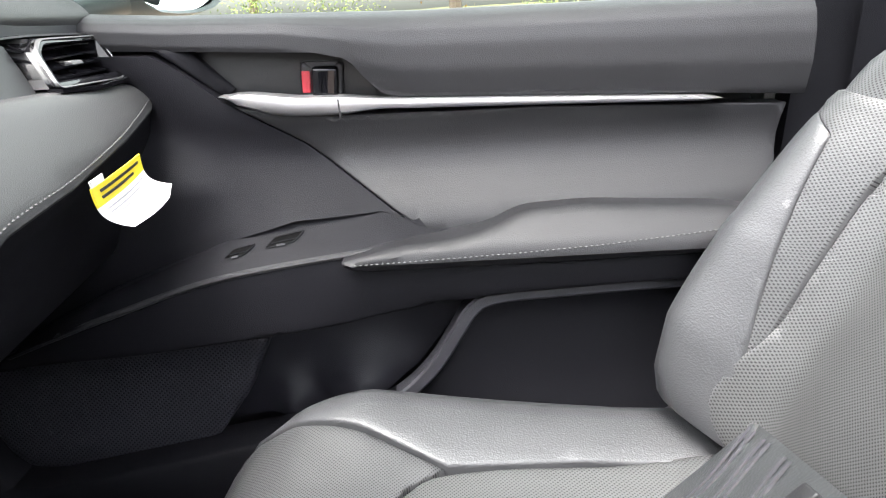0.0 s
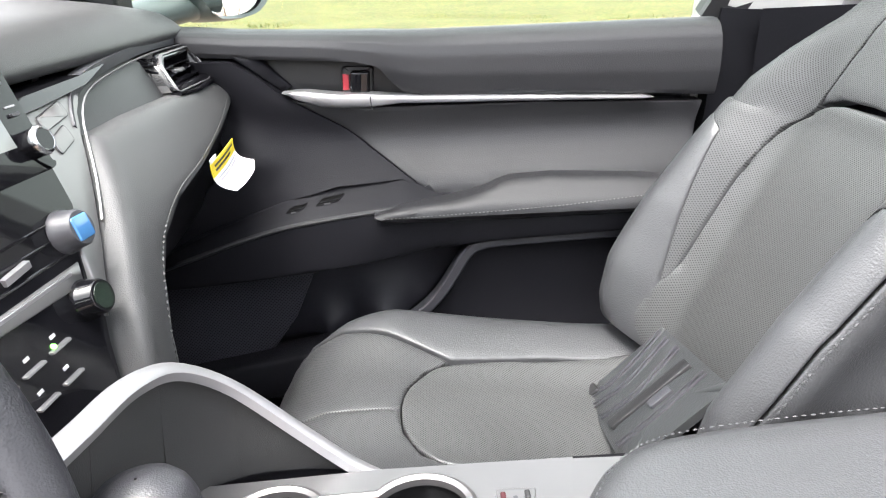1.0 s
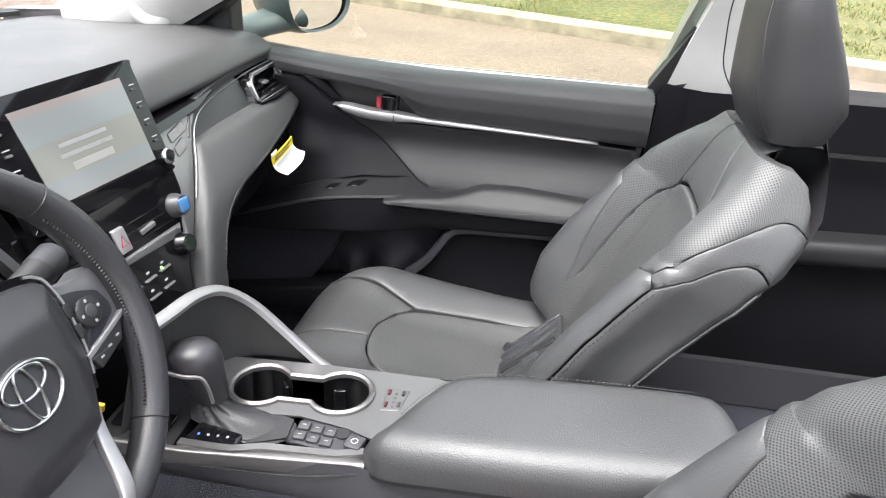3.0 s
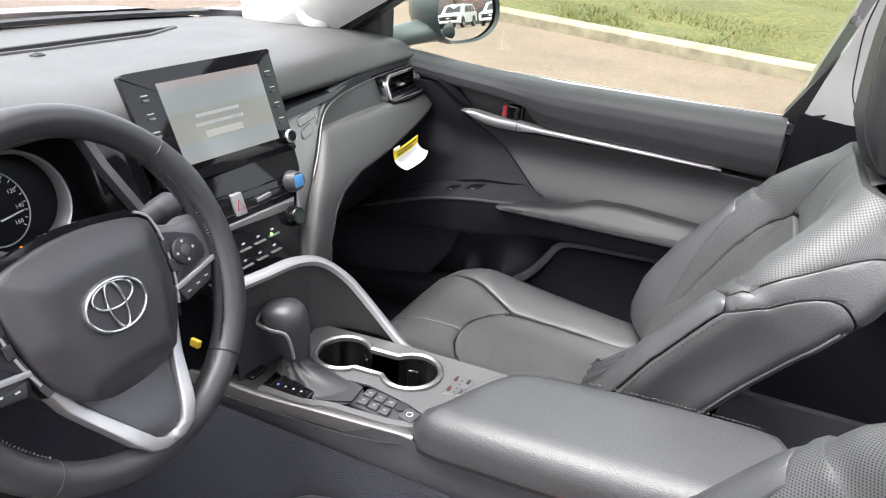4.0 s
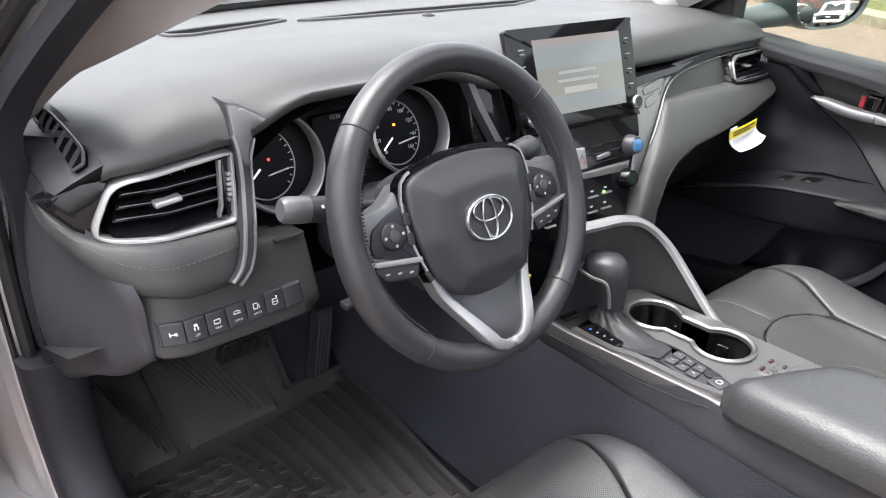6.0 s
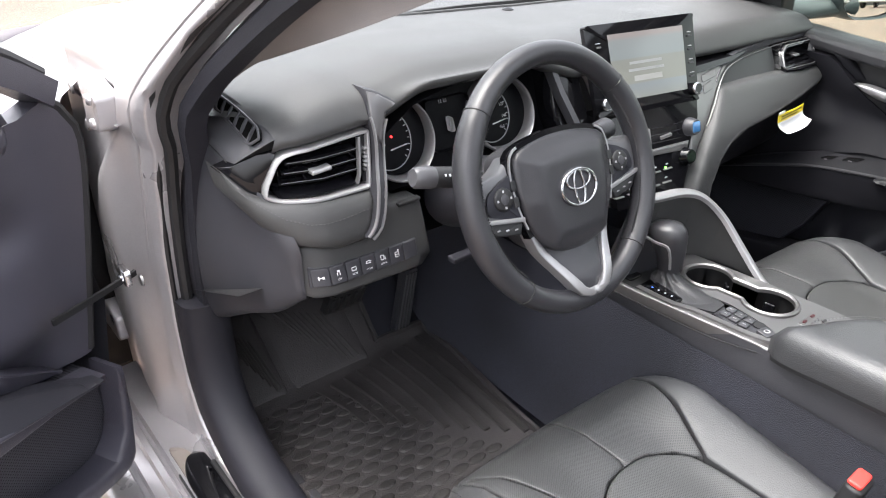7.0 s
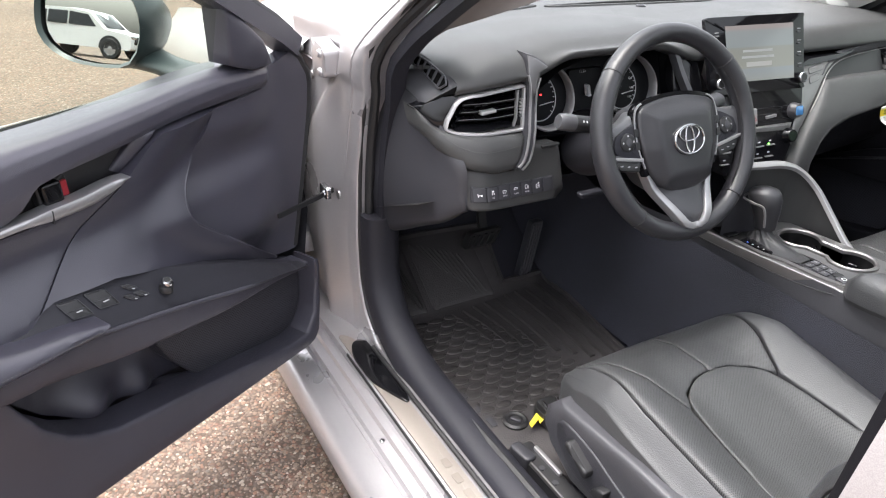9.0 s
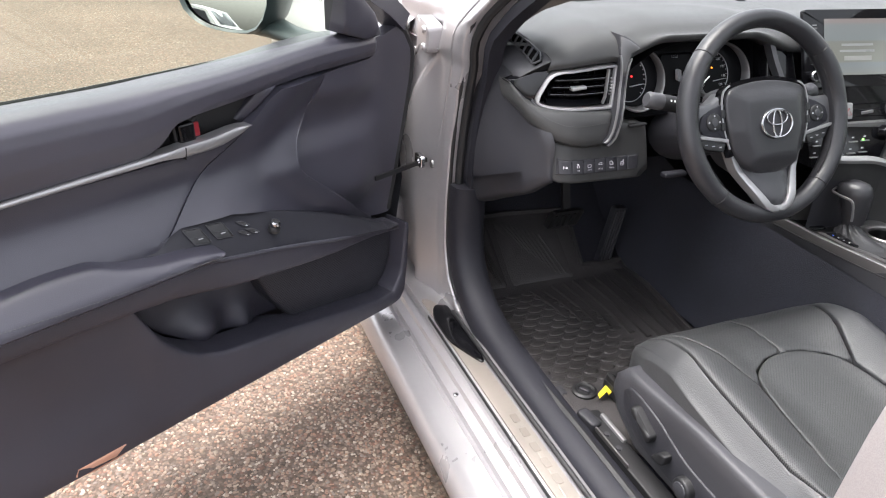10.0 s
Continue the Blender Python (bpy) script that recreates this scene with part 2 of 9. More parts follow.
class Build:
    """Collects faces, then makes one mesh object."""

    def __init__(self):
        self.v, self.f, self.uv = [], [], []

    def add(self, verts, faces, uvs=None):
        o = len(self.v)
        self.v += [tuple(q) for q in verts]
        self.uv += [tuple(q[:2]) for q in (uvs if uvs is not None else [(0, 0)] * len(verts))]
        self.f += [tuple(o + i for i in f) for f in faces]
        return self

    def slab(self, outline, mp, thick=0.01, r=0.006, depth=0.012, step=0.02, holes=(), dome=0.0):
        """A panel with a rounded rim: outline in the plane of mp(u, v, h), which lays it in space; dome: extra rise towards the middle."""
        loop = np.array(outline, float)[:, :2]
        keep = np.linalg.norm(loop - np.roll(loop, 1, 0), axis=1) > 1e-5
        loop = loop[keep]
        area = ((loop[:, 0] * np.roll(loop[:, 1], -1)) - (np.roll(loop[:, 0], -1) * loop[:, 1])).sum()
        if area < 0:
            loop = loop[::-1]
        nb = len(loop)
        tang = np.roll(loop, -1, 0) - np.roll(loop, 1, 0)
        tang /= np.maximum(np.linalg.norm(tang, axis=1), 1e-9)[:, None]
        inward = np.stack([-tang[:, 1], tang[:, 0]], 1)
        pts = [loop]
        if r > 0:
            for k in (0.12, 0.4, 1.0):
                q = loop + inward * r * k
                d, ins = edge_distance(q, loop)
                pts.append(q[(d > r * k * 0.93) & ins])
        lo, hi = loop.min(0), loop.max(0)
        gx, gy = np.meshgrid(np.arange(lo[0], hi[0], step), np.arange(lo[1], hi[1], step))
        g = np.stack([gx.ravel(), gy.ravel()], 1) + step * 0.37
        if len(g):
            d, ins = edge_distance(g, loop)
            pts.append(g[ins & (d > max(r * 1.25, step * 0.45))])
        allp = np.concatenate(pts)
        vs, _, fs, _, _, _ = delaunay_2d_cdt([Vector(q) for q in allp], [(i, (i + 1) % nb) for i in range(nb)], [], 1, 1e-6)
        vs = np.array([(q[0], q[1]) for q in vs])
        d, _ = edge_distance(vs, loop)
        rr = max(r, 1e-6)
        h = np.where(d >= rr, thick, thick - rr + np.sqrt(np.maximum(rr * rr - (rr - np.minimum(d, rr)) ** 2, 0))) if r > 0 else np.full(len(vs), thick)
        h = np.maximum(h, thick - rr)
        if dome:
            h = h + dome * (1 - np.exp(-d / (0.35 * d.max())))
        top = [mp(a, b, c) for (a, b), c in zip(vs, h)]
        n = len(top)
        faces = [tuple(f) for f in fs]
        low = [mp(a, b, -depth) for a, b in vs[:nb]]
        self.add(top + low, faces + [(i, n + i, n + (i + 1) % nb, (i + 1) % nb) for i in range(nb)], list(vs) + list(vs[:nb]))
        return self

    def sheet(self, f, nu, nv, closed_u=False, closed_v=False):
        """A surface f(u, v), u and v from 0 to 1."""
        pts = [f(i / (nu if closed_u else nu - 1), j / (nv if closed_v else nv - 1)) for i in range(nu) for j in range(nv)]
        faces = []
        for i in range(nu if closed_u else nu - 1):
            for j in range(nv if closed_v else nv - 1):
                a, b = i * nv + j, i * nv + (j + 1) % nv
                c, d = ((i + 1) % nu) * nv + (j + 1) % nv, ((i + 1) % nu) * nv + j
                faces.append((a, b, c, d))
        return self.add(pts, faces, [(p[0], p[1]) for p in pts])

    def loft(self, sections, closed=True, caps=False):
        """Quads between sections of equally many points."""
        n = len(sections[0])
        faces = []
        for s in range(len(sections) - 1):
            for j in range(n if closed else n - 1):
                faces.append((s * n + j, s * n + (j + 1) % n, (s + 1) * n + (j + 1) % n, (s + 1) * n + j))
        if caps:
            faces += [tuple(range(n)), tuple(range((len(sections) - 1) * n, len(sections) * n))]
        flat = [p for s in sections for p in s]
        return self.add(flat, faces, [(p[0], p[1]) for p in flat])

    def bezel(self, outline, mp, w, low, high):
        """A raised rim of width w that follows a closed outline."""
        loop = np.array(outline, float)
        area = ((loop[:, 0] * np.roll(loop[:, 1], -1)) - (np.roll(loop[:, 0], -1) * loop[:, 1])).sum()
        loop = loop[::-1] if area < 0 else loop
        tg = np.roll(loop, -1, 0) - np.roll(loop, 1, 0)
        tg /= np.maximum(np.linalg.norm(tg, axis=1), 1e-9)[:, None]
        inw = np.stack([-tg[:, 1], tg[:, 0]], 1)
        secs = []
        for k, h in ((0, low), (0, high - 0.35 * w), (0.25, high), (0.75, high), (1, high - 0.35 * w), (1, low)):
            secs.append([mp(a, b, h) for a, b in loop + inw * w * k])
        return self.loft(secs, True)

    def sweep(self, path, prof, up=(0, 0, 1), closed=False, scale=None, caps=True):
        """A profile of (side, up) offsets along a path."""
        p = [Vector(q) for q in path]
        n, secs = len(p), []
        for i, q in enumerate(p):
            a = p[i - 1] if (closed or i) else q
            b = p[(i + 1) % n] if (closed or i < n - 1) else q
            t = (b - a).normalized()
            u = Vector(up(i / max(1, n - 1)) if callable(up) else up)
            s = t.cross(u).normalized()
            w = s.cross(t)
            k = scale(i / max(1, n - 1)) if scale else 1.0
            secs.append([tuple(q + s * x * k + w * y * k) for x, y in prof])
        if closed:
            secs.append(secs[0])
        return self.loft(secs, True, caps and not closed)

    def tube(self, path, r, n=8, closed=False, scale=None):
        t = Vector(path[min(3, len(path) - 1)]) - Vector(path[0])
        up = (0, 0, 1) if abs(t.normalized().z) < 0.9 else (1, 0, 0)
        return self.sweep(path, ring_pts(0, 0, r, n=n), up, closed, scale)

    def lathe(self, m, prof, n=24):
        """A turned shape: (radius, height) pairs about the z axis of m."""
        secs = [[tuple(m @ Vector((r * math.cos(k / n * math.tau), r * math.sin(k / n * math.tau), z))) for k in range(n)] for r, z in prof]
        return self.loft(secs, True, False)

    def block(self, m, sx, sy, sz, r=0.003):
        """A box with rounded edges, centred at m's foot."""
        self.slab(dense(rect(0, 0, sx, sy, r * 2), 0.5), lambda u, v, h: tuple(m @ Vector((u, v, h))), sz, r, 0.0, max(sx, sy))
        return self

    def stitch(self, path, pitch=0.0065, r=0.0007, lift=(0, 0, 0.0006)):
        """A row of short thread stitches along a path."""
        q = dense(path, pitch, False)
        l = Vector(lift)
        for a, b in zip(q[:-1], q[1:]):
            a, b = Vector(a), Vector(b)
            d = b - a
            s, e = a + d * 0.12 + l, b - d * 0.18 + l
            t = d.normalized()
            x = t.orthogonal().normalized() * r
            y = t.cross(x).normalized() * r
            c = [(s + e) / 2 + k for k in (x + y, y - x, -x - y, x - y)]
            self.add([tuple(s)] + [tuple(k) for k in c] + [tuple(e)], [(0, 1, 2), (0, 2, 3), (0, 3, 4), (0, 4, 1), (5, 2, 1), (5, 3, 2), (5, 4, 3), (5, 1, 4)])
        return self

    def mesh(self, name, mat, smooth=True, angle=42):
        me = bpy.data.meshes.new(name)
        me.from_pydata([(x * SCALE, y * SCALE, z * SCALE) for x, y, z in self.v], [], self.f)
        bm = bmesh.new()
        bm.from_mesh(me)
        bmesh.ops.recalc_face_normals(bm, faces=bm.faces)
        bm.to_mesh(me)
        bm.free()
        lay = me.uv_layers.new(name="UVMap")
        idx = np.zeros(len(me.loops), int)
        me.loops.foreach_get("vertex_index", idx)
        lay.data.foreach_set("uv", np.array(self.uv, float)[idx].ravel())
        me.materials.append(mat)
        if smooth:
            me.polygons.foreach_set("use_smooth", [True] * len(me.polygons))
            me.set_sharp_from_angle(angle=radians(angle))
        return me

    def part(self, name, mat, parent, label="", smooth=True, angle=42):
        ob = new(name, self.mesh(name, mat, smooth, angle))
        ob.parent = parent
        return tagged(ob, label)

    def structure(self, name, mat, label="", smooth=True, category=""):
        return tagged(new(name, self.mesh(name, mat, smooth)), label, category, "", "structure")


def thing(name, label, category, group="", m=None):
    ob = new(name)
    ob.empty_display_size = 0.05
    if m is not None:
        m = m.copy()
        m.translation *= SCALE
        ob.matrix_world = m
    return tagged(ob, label, category, group)


def letters(name, text, size, m, mat, parent, label=""):
    """Lettering in the built-in font, laid in the xy plane of m."""
    cu = bpy.data.curves.new(name, "FONT")
    cu.body, cu.size, cu.align_x, cu.align_y = text, size, "CENTER", "CENTER"
    cu.resolution_u = 2
    tmp = bpy.data.objects.new(name, cu)
    me = bpy.data.meshes.new_from_object(tmp)
    bpy.data.objects.remove(tmp)
    me.transform(Matrix.Scale(SCALE, 4) @ m)
    me.materials.clear()
    me.materials.append(mat)
    ob = new(name, me)
    ob.parent = parent
    return tagged(ob, label)


def smooth01(a, b, x):
    t = min(1.0, max(0.0, (x - a) / (b - a)))
    return t * t * (3 - 2 * t)


def interp(x, xs, ys):
    return float(np.interp(x, xs, ys))


# ---- front doors: one plan for both sides, the driver's swung open ----
HINGE = (-0.815, -0.814)
SWING = Matrix.Translation((*HINGE, 0)) @ Matrix.Rotation(radians(-62), 4, "Z") @ Matrix.Translation((-HINGE[0], -HINGE[1], 0))


def belt(x):
    return interp(x, (-0.54, -0.39, -0.2, 0.1, 0.55), (0.972, 0.975, 0.962, 0.953, 0.952))


def chrome_line(x):
    return interp(x, (-0.135, -0.05, 0.08, 0.25, 0.455, 0.55), (0.857, 0.844, 0.838, 0.832, 0.824, 0.82))


def glass_y(z):
    return 0.772 - 0.28 * (z - 0.95)


def car_door(name, label, side, opened):
    door = thing(name, label, "car door", "front doors")

    def at(base=0.0):
        if callable(base):
            return lambda u, v, h: (u, side * (0.71 - base(u, v) - h), v)
        return lambda u, v, h: (u, side * (0.71 - base - h), v)

    # soft upper pad, rolled over to the window
    def pad(a, b):
        u = -0.522 + 1.079 * a
        zl = interp(u, (-0.538, -0.35, -0.175, -0.02, 0.018, 0.035, 0.055, 0.075, 0.25, 0.455, 0.545), (0.925, 0.917, 0.909, 0.901, 0.892, 0.868, 0.848, 0.843, 0.836, 0.828, 0.822))
        zt = belt(u) + (-0.011 if side > 0 else 0.003)
        k = 0.040 * (1 - smooth01(-0.34, -0.02, u))
        e = math.sqrt(max(0.0, 1 - (max(0.0, -0.49 - u) / 0.033) ** 2))
        zs = interp(u, (-0.538, -0.06, 0.08, 0.545), (0.925, 0.888, 0.843, 0.822))
        q = (0.0, 0.06, 0.12, 0.3, 0.5, 0.66, 0.78, 0.86, 0.92, 1.0)
        z = zl + (zt - zl) * interp(b, q, (0.0, 0.0, 0.06, 0.34, 0.62, 0.80, 0.92, 0.985, 1.0, 0.97))
        d = interp((z - zs) / (zt - zs), (0.0, 0.06, 0.34, 0.62, 0.80, 0.92, 0.985, 1.0), (0.010, 0.016, 0.026, 0.027, 0.022, 0.012, -0.004, -0.014))
        if b < 0.06 or b > 0.86:
            d = -0.035 + (d + 0.035) * b / 0.06 if b < 0.06 else interp(b, (0.86, 0.92, 1.0), (-0.004, -0.028, -0.060))
        return (u, side * (0.71 - (d + 0.035) * e + 0.035 + k), z)

    # Shade-darkened copy on the closed door, sky-tinted copy on the open one.
    Build().sheet(pad, 110, 30).part("upper_trim", DOOR_SOFT if opened else SHADED_VINYL, door, "padded grained vinyl top of the door trim")
    # recess of the inside handle
    rec = [(-0.175, 0.912), (-0.06, 0.905), (0.022, 0.896), (0.04, 0.87), (0.062, 0.842), (0.0, 0.84), (-0.14, 0.853)]
    Build().slab(dense(rec, 0.02), at(-0.028), 0.004, 0.002, 0.02, 0.03).part("handle_recess", BLACK, door)
    Build().slab(dense([(-0.215, 0.914), (-0.175, 0.911), (-0.128, 0.862), (-0.142, 0.852), (-0.19, 0.895)], 0.01), at(lambda u, v: -0.004 - 0.02 * smooth01(-0.2, -0.13, u)), 0.006, 0.004, 0.03, 0.02).part("recess_edge", DOOR_PLASTIC if opened else SHADED_TRIM, door)
    Build().slab(fillet([(-0.046, 0.845), (0.004, 0.843), (0.008, 0.888), (-0.044, 0.89)], 0.006), at(-0.018), 0.012, 0.004, 0.02, 0.02).part("handle_housing", BLACK, door)
    lever = Build().slab(fillet([(-0.031, 0.848), (0.0, 0.847), (0.003, 0.884), (-0.029, 0.885)], 0.006), at(-0.006), 0.012, 0.005, 0.01, 0.02).part("door_handle", PIANO, door, "black inside door handle")
    Build().slab(fillet([(-0.043, 0.854), (-0.033, 0.854), (-0.032, 0.879), (-0.042, 0.880)], 0.002), at(-0.006), 0.004, 0.001, 0.01, 0.02).part("lock_mark", RED, lever, "red lock mark")
    # bright strip
    strip_secs = []
    for x in np.linspace(-0.139, 0.457, 60):
        e = min(1.0, max(0.02, (x + 0.139) / 0.02), 1.0) * min(1.0, max(0.02, (0.457 - x) / 0.02))
        top = interp(x, (-0.137, -0.1, 0.0, 0.05, 0.455), (0.002, 0.007, 0.009, 0.006, 0.0035)) * e
        low = interp(x, (-0.137, -0.08, 0.0, 0.05, 0.455), (0.006, 0.016, 0.014, 0.007, 0.0035)) * e
        strip_secs.append([at(0.008)(x, chrome_line(x) + (top if q > 0 else low) * q, h) for q, h in ((-1.0, -0.015), (-1.0, 0.006), (-0.8, 0.0105), (-0.3, 0.0125), (0.3, 0.0125), (0.8, 0.0105), (1.0, 0.006), (1.0, -0.015))])
    Build().loft(strip_secs, True, True).part("trim_strip", SILVER, door, "satin chrome strip along the door")
    Build().slab(dense([(0.0005, 0.847), (0.0025, 0.847), (0.0035, 0.825), (0.0015, 0.825)], 0.02), at(0.0085), 0.0121, 0.0, 0.0, 0.02).part("strip_joint", BLACK, door)
    # leather middle panel
    mid = [(-0.125, 0.843), (0.0, 0.826), (0.25, 0.824), (0.455, 0.816), (0.542, 0.812), (0.525, 0.74), (0.512, 0.70), (0.45, 0.700), (0.288, 0.708), (0.215, 0.708), (0.177, 0.694), (0.131, 0.683), (0.098, 0.690), (0.063, 0.712), (0.0, 0.758), (-0.046, 0.795)]
    def mid_d(u, v):
        return -0.001 - 0.010 * math.sin(math.pi * min(1, max(0, (v - 0.69) / 0.14))) + 0.046 * smooth01(0.79, 0.69, v)

    # Insert tone differs by door to imitate how each is lit.
    Build().slab(dense(mid, 0.016), at(mid_d), 0.01, 0.003, 0.03, 0.016).part("insert", DOOR_LEATHER if opened else SHADED_LEATHER, door, "smooth black leather middle of the door")

    # front lower trim with its swept ridge
    def ridge_x(z):
        return interp(z, (0.534, 0.627, 0.692, 0.744, 0.794, 0.832), (-0.489, -0.371, -0.292, -0.242, -0.259, -0.302))

    def shelf(u):
        return interp(u, (-0.53, -0.467, -0.31, -0.136, 0.044, 0.12, 0.55), (0.55, 0.556, 0.63, 0.69, 0.716, 0.70, 0.70))

    def front(u, v):
        zt = interp(u, (-0.53, -0.17, -0.13, 0.13), (0.925, 0.909, 0.86, 0.69))
        zb = shelf(u)
        t = min(1, max(0, (zt - v) / max(0.03, zt - zb)))
        d = -0.004 + 0.05 * t ** 2.2 * smooth01(-0.55, -0.35, u) - 0.040 * (1 - smooth01(-0.34, -0.02, u))
        d += 0.032 * (1 - smooth01(0.0, 0.11, u - ridge_x(v))) * smooth01(0.56, 0.66, v) * smooth01(0.86, 0.74, v)
        near = smooth01(-0.10, 0.0, ((u + 0.127) * 0.16 + (v - 0.838) * 0.258) / 0.3036)
        return d + (mid_d(u, v) + 0.001 - d) * near

    def fore(u, v):
        d = front(max(u, ridge_x(v)), v)
        k = smooth01(0.86, 0.78, v)
        d = d - 0.042 * k - 0.05 * max(0.0, ridge_x(v) - u) * k - 0.022 * smooth01(0.86, 0.92, v)
        return d + (-0.045 - d) * smooth01(-0.44, -0.55, u)

    fr = [(-0.535, 0.918), (-0.35, 0.911), (-0.218, 0.907), (-0.19, 0.892), (-0.142, 0.852), (-0.126, 0.842), (-0.047, 0.7942), (-0.001, 0.757), (0.0622, 0.711), (0.0972, 0.689), (0.131, 0.6822), (0.124, 0.692), (0.044, 0.714), (-0.06, 0.708), (-0.136, 0.688), (-0.31, 0.623), (-0.467, 0.548), (-0.535, 0.545)]
    line = spl([(-0.489, 0.534), (-0.43, 0.580), (-0.371, 0.627), (-0.292, 0.692), (-0.250, 0.728), (-0.240, 0.752), (-0.252, 0.785), (-0.288, 0.822), (-0.33, 0.868), (-0.36, 0.911)], False, 0.008)
    rear_part = [line[-1], (-0.218, 0.907), (-0.19, 0.892), (-0.142, 0.852), (-0.126, 0.842), (-0.047, 0.7942), (-0.001, 0.757), (0.0622, 0.711), (0.0972, 0.689), (0.131, 0.6822), (0.124, 0.692), (0.044, 0.714), (-0.06, 0.708), (-0.136, 0.688), (-0.31, 0.623), (-0.467, 0.545)]
    # Closed door's hard trim takes the shade-darkened copy, the open one the lighter.
    Build().slab(dense(rear_part, 0.012, False) + line[:-1], at(front), 0.008, 0.0, 0.04, 0.011).part("front_trim", DOOR_LEATHER if opened else SHADED_TRIM, door, "dark moulded trim with a swept ridge")
    Build().tube([at(front)(u, v, 0.0055) for u, v in line if v < 0.835], 0.0032, 8).part("ridge_edge", DOOR_LEATHER if opened else SHADED_TRIM, door)
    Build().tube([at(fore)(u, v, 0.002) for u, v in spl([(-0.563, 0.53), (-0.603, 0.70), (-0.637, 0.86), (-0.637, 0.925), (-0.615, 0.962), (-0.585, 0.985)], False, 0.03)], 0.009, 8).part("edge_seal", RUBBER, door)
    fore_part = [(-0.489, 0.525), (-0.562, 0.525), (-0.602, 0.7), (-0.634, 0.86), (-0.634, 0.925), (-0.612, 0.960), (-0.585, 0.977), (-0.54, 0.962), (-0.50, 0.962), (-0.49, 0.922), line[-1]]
    # Same moulding as front_trim; its lighter tone puts light into the colour.
    Build().slab(dense(fore_part, 0.012, False) + line[::-1][:-1], at(fore), 0.008, 0.0, 0.03, 0.011).part("fore_trim", DOOR_SOFT if opened else SHADED_TRIM, door)

    # switch shelf: a sloping ledge from the trim to the beam, narrower on the passenger's door
    def up(u):
        return 0.0 if opened else interp(u, (-0.50, -0.40, -0.31, -0.16, 0.0, 0.06, 0.10), (0.0, 0.010, 0.024, 0.034, 0.026, 0.017, 0.0))

    def raised(pts):
        return [(u, v + up(u)) for u, v in pts]

    def ledge(u, v):
        lo = interp(u, (-0.53, -0.467, -0.158, 0.03, 0.094, 0.13), (0.54, 0.546, 0.622, 0.654, 0.667, 0.68)) + up(u)
        t = min(1, max(0, (shelf(u) - v) / max(0.012, shelf(u) - lo)))
        return 0.038 + 0.042 * t - 0.02 * (1 - smooth01(-0.5, -0.3, u))

    sw = [(0.128, 0.694), (0.10, 0.712), (0.044, 0.716), (-0.06, 0.709), (-0.136, 0.69), (-0.31, 0.625), (-0.467, 0.549)] + raised([(-0.50, 0.538), (-0.467, 0.541), (-0.31, 0.581), (-0.158, 0.618), (0.03, 0.652), (0.09, 0.667)])
    # Closed door's ledge is near black in colour to stand in for shade.
    panel = Build().slab(dense(sw, 0.012), at(ledge), 0.001, 0.002, 0.03, 0.012).part("switch_panel", SHADE if opened else SHADED_TRIM, door)

    lip = spl(raised([(-0.44, 0.548), (-0.30, 0.583), (-0.158, 0.617), (0.0, 0.6475), (0.05, 0.6575), (0.095, 0.668)]), False, 0.02)
    Build().tube([at(lambda u, v: 0.083 - 0.03 * (1 - smooth01(-0.5, -0.25, u)))(u, v, 0.0) for u, v in lip], 0.0042, 8).part("ledge_lip", DOOR_PLASTIC if opened else SHADED_VINYL, door)

    def key(u0, v0, w, hgt, label=""):
        slope = 0.09
        q = [(u0 - w / 2, v0 - hgt / 2 - slope * w), (u0 + w / 2, v0 - hgt / 2 + slope * w), (u0 + w / 2 + 0.012, v0 + hgt / 2 + slope * w), (u0 - w / 2 + 0.012, v0 + hgt / 2 - slope * w)]
        # Closed door's keys, rims and print are darkened in place of shade.
        cap = Build().slab(fillet(q, 0.003), at(ledge), 0.0045, 0.0015, 0.004, 0.006).part("window_switch", BLACK if opened else UNLIT_BLACK, panel, label)
        Build().tube([at(ledge)(a, b, 0.0042) for a, b in dense(fillet(q, 0.003), 0.006)], 0.0006, 5, True).part("switch_rim", PLASTIC2 if opened else SHADED_TRIM, cap)
        mid_v = v0 - 0.001
        Build().tube([at(ledge)(u0 - w / 2 + 0.008, mid_v - slope * w * 0.8, 0.0048), at(ledge)(u0 + w / 2 + 0.004, mid_v + slope * w * 0.8, 0.0048)], 0.0006, 5).part("switch_joint", PLASTIC2 if opened else SHADED_TRIM, cap)
        Build().slab(fillet([(u0 - w * 0.1, v0 - 0.006), (u0 + w * 0.2, v0 - 0.005), (u0 + w * 0.2, v0 - 0.0035), (u0 - w * 0.1, v0 - 0.0045)], 0.0005), at(ledge), 0.0051, 0.0, 0.0, 0.01).part("print", GREYPRINT if opened else PLASTIC, cap)

    if opened:
        for u0, v0, w in ((0.016, 0.694, 0.034), (-0.031, 0.689, 0.035)):
            key(u0, v0, w, 0.027)
        for u0, v0, w in ((-0.083, 0.685, 0.015), (-0.078, 0.671, 0.014), (-0.097, 0.669, 0.016)):
            key(u0, v0, w, 0.010)
        base = Vector(at(ledge)(-0.136, 0.655, 0.004))
        knob = Matrix.Translation(base) @ Matrix.Rotation(radians(side * 18), 4, "X")
        b = Build().lathe(knob, [(0, 0), (0.012, 0), (0.0115, 0.010), (0.0095, 0.012), (0.0095, 0.022), (0.008, 0.024), (0, 0.024)], 20).part("mirror_knob", BLACK, panel, "mirror adjusting knob with a bright ring")
        Build().lathe(knob, [(0.0098, 0.016), (0.0103, 0.019), (0.0098, 0.022), (0.0075, 0.0245), (0.006, 0.0245)], 20).part("knob_ring", CHROME, panel)
    else:
        key(-0.080, 0.689, 0.036, 0.010)
        key(-0.135, 0.678, 0.026, 0.009)

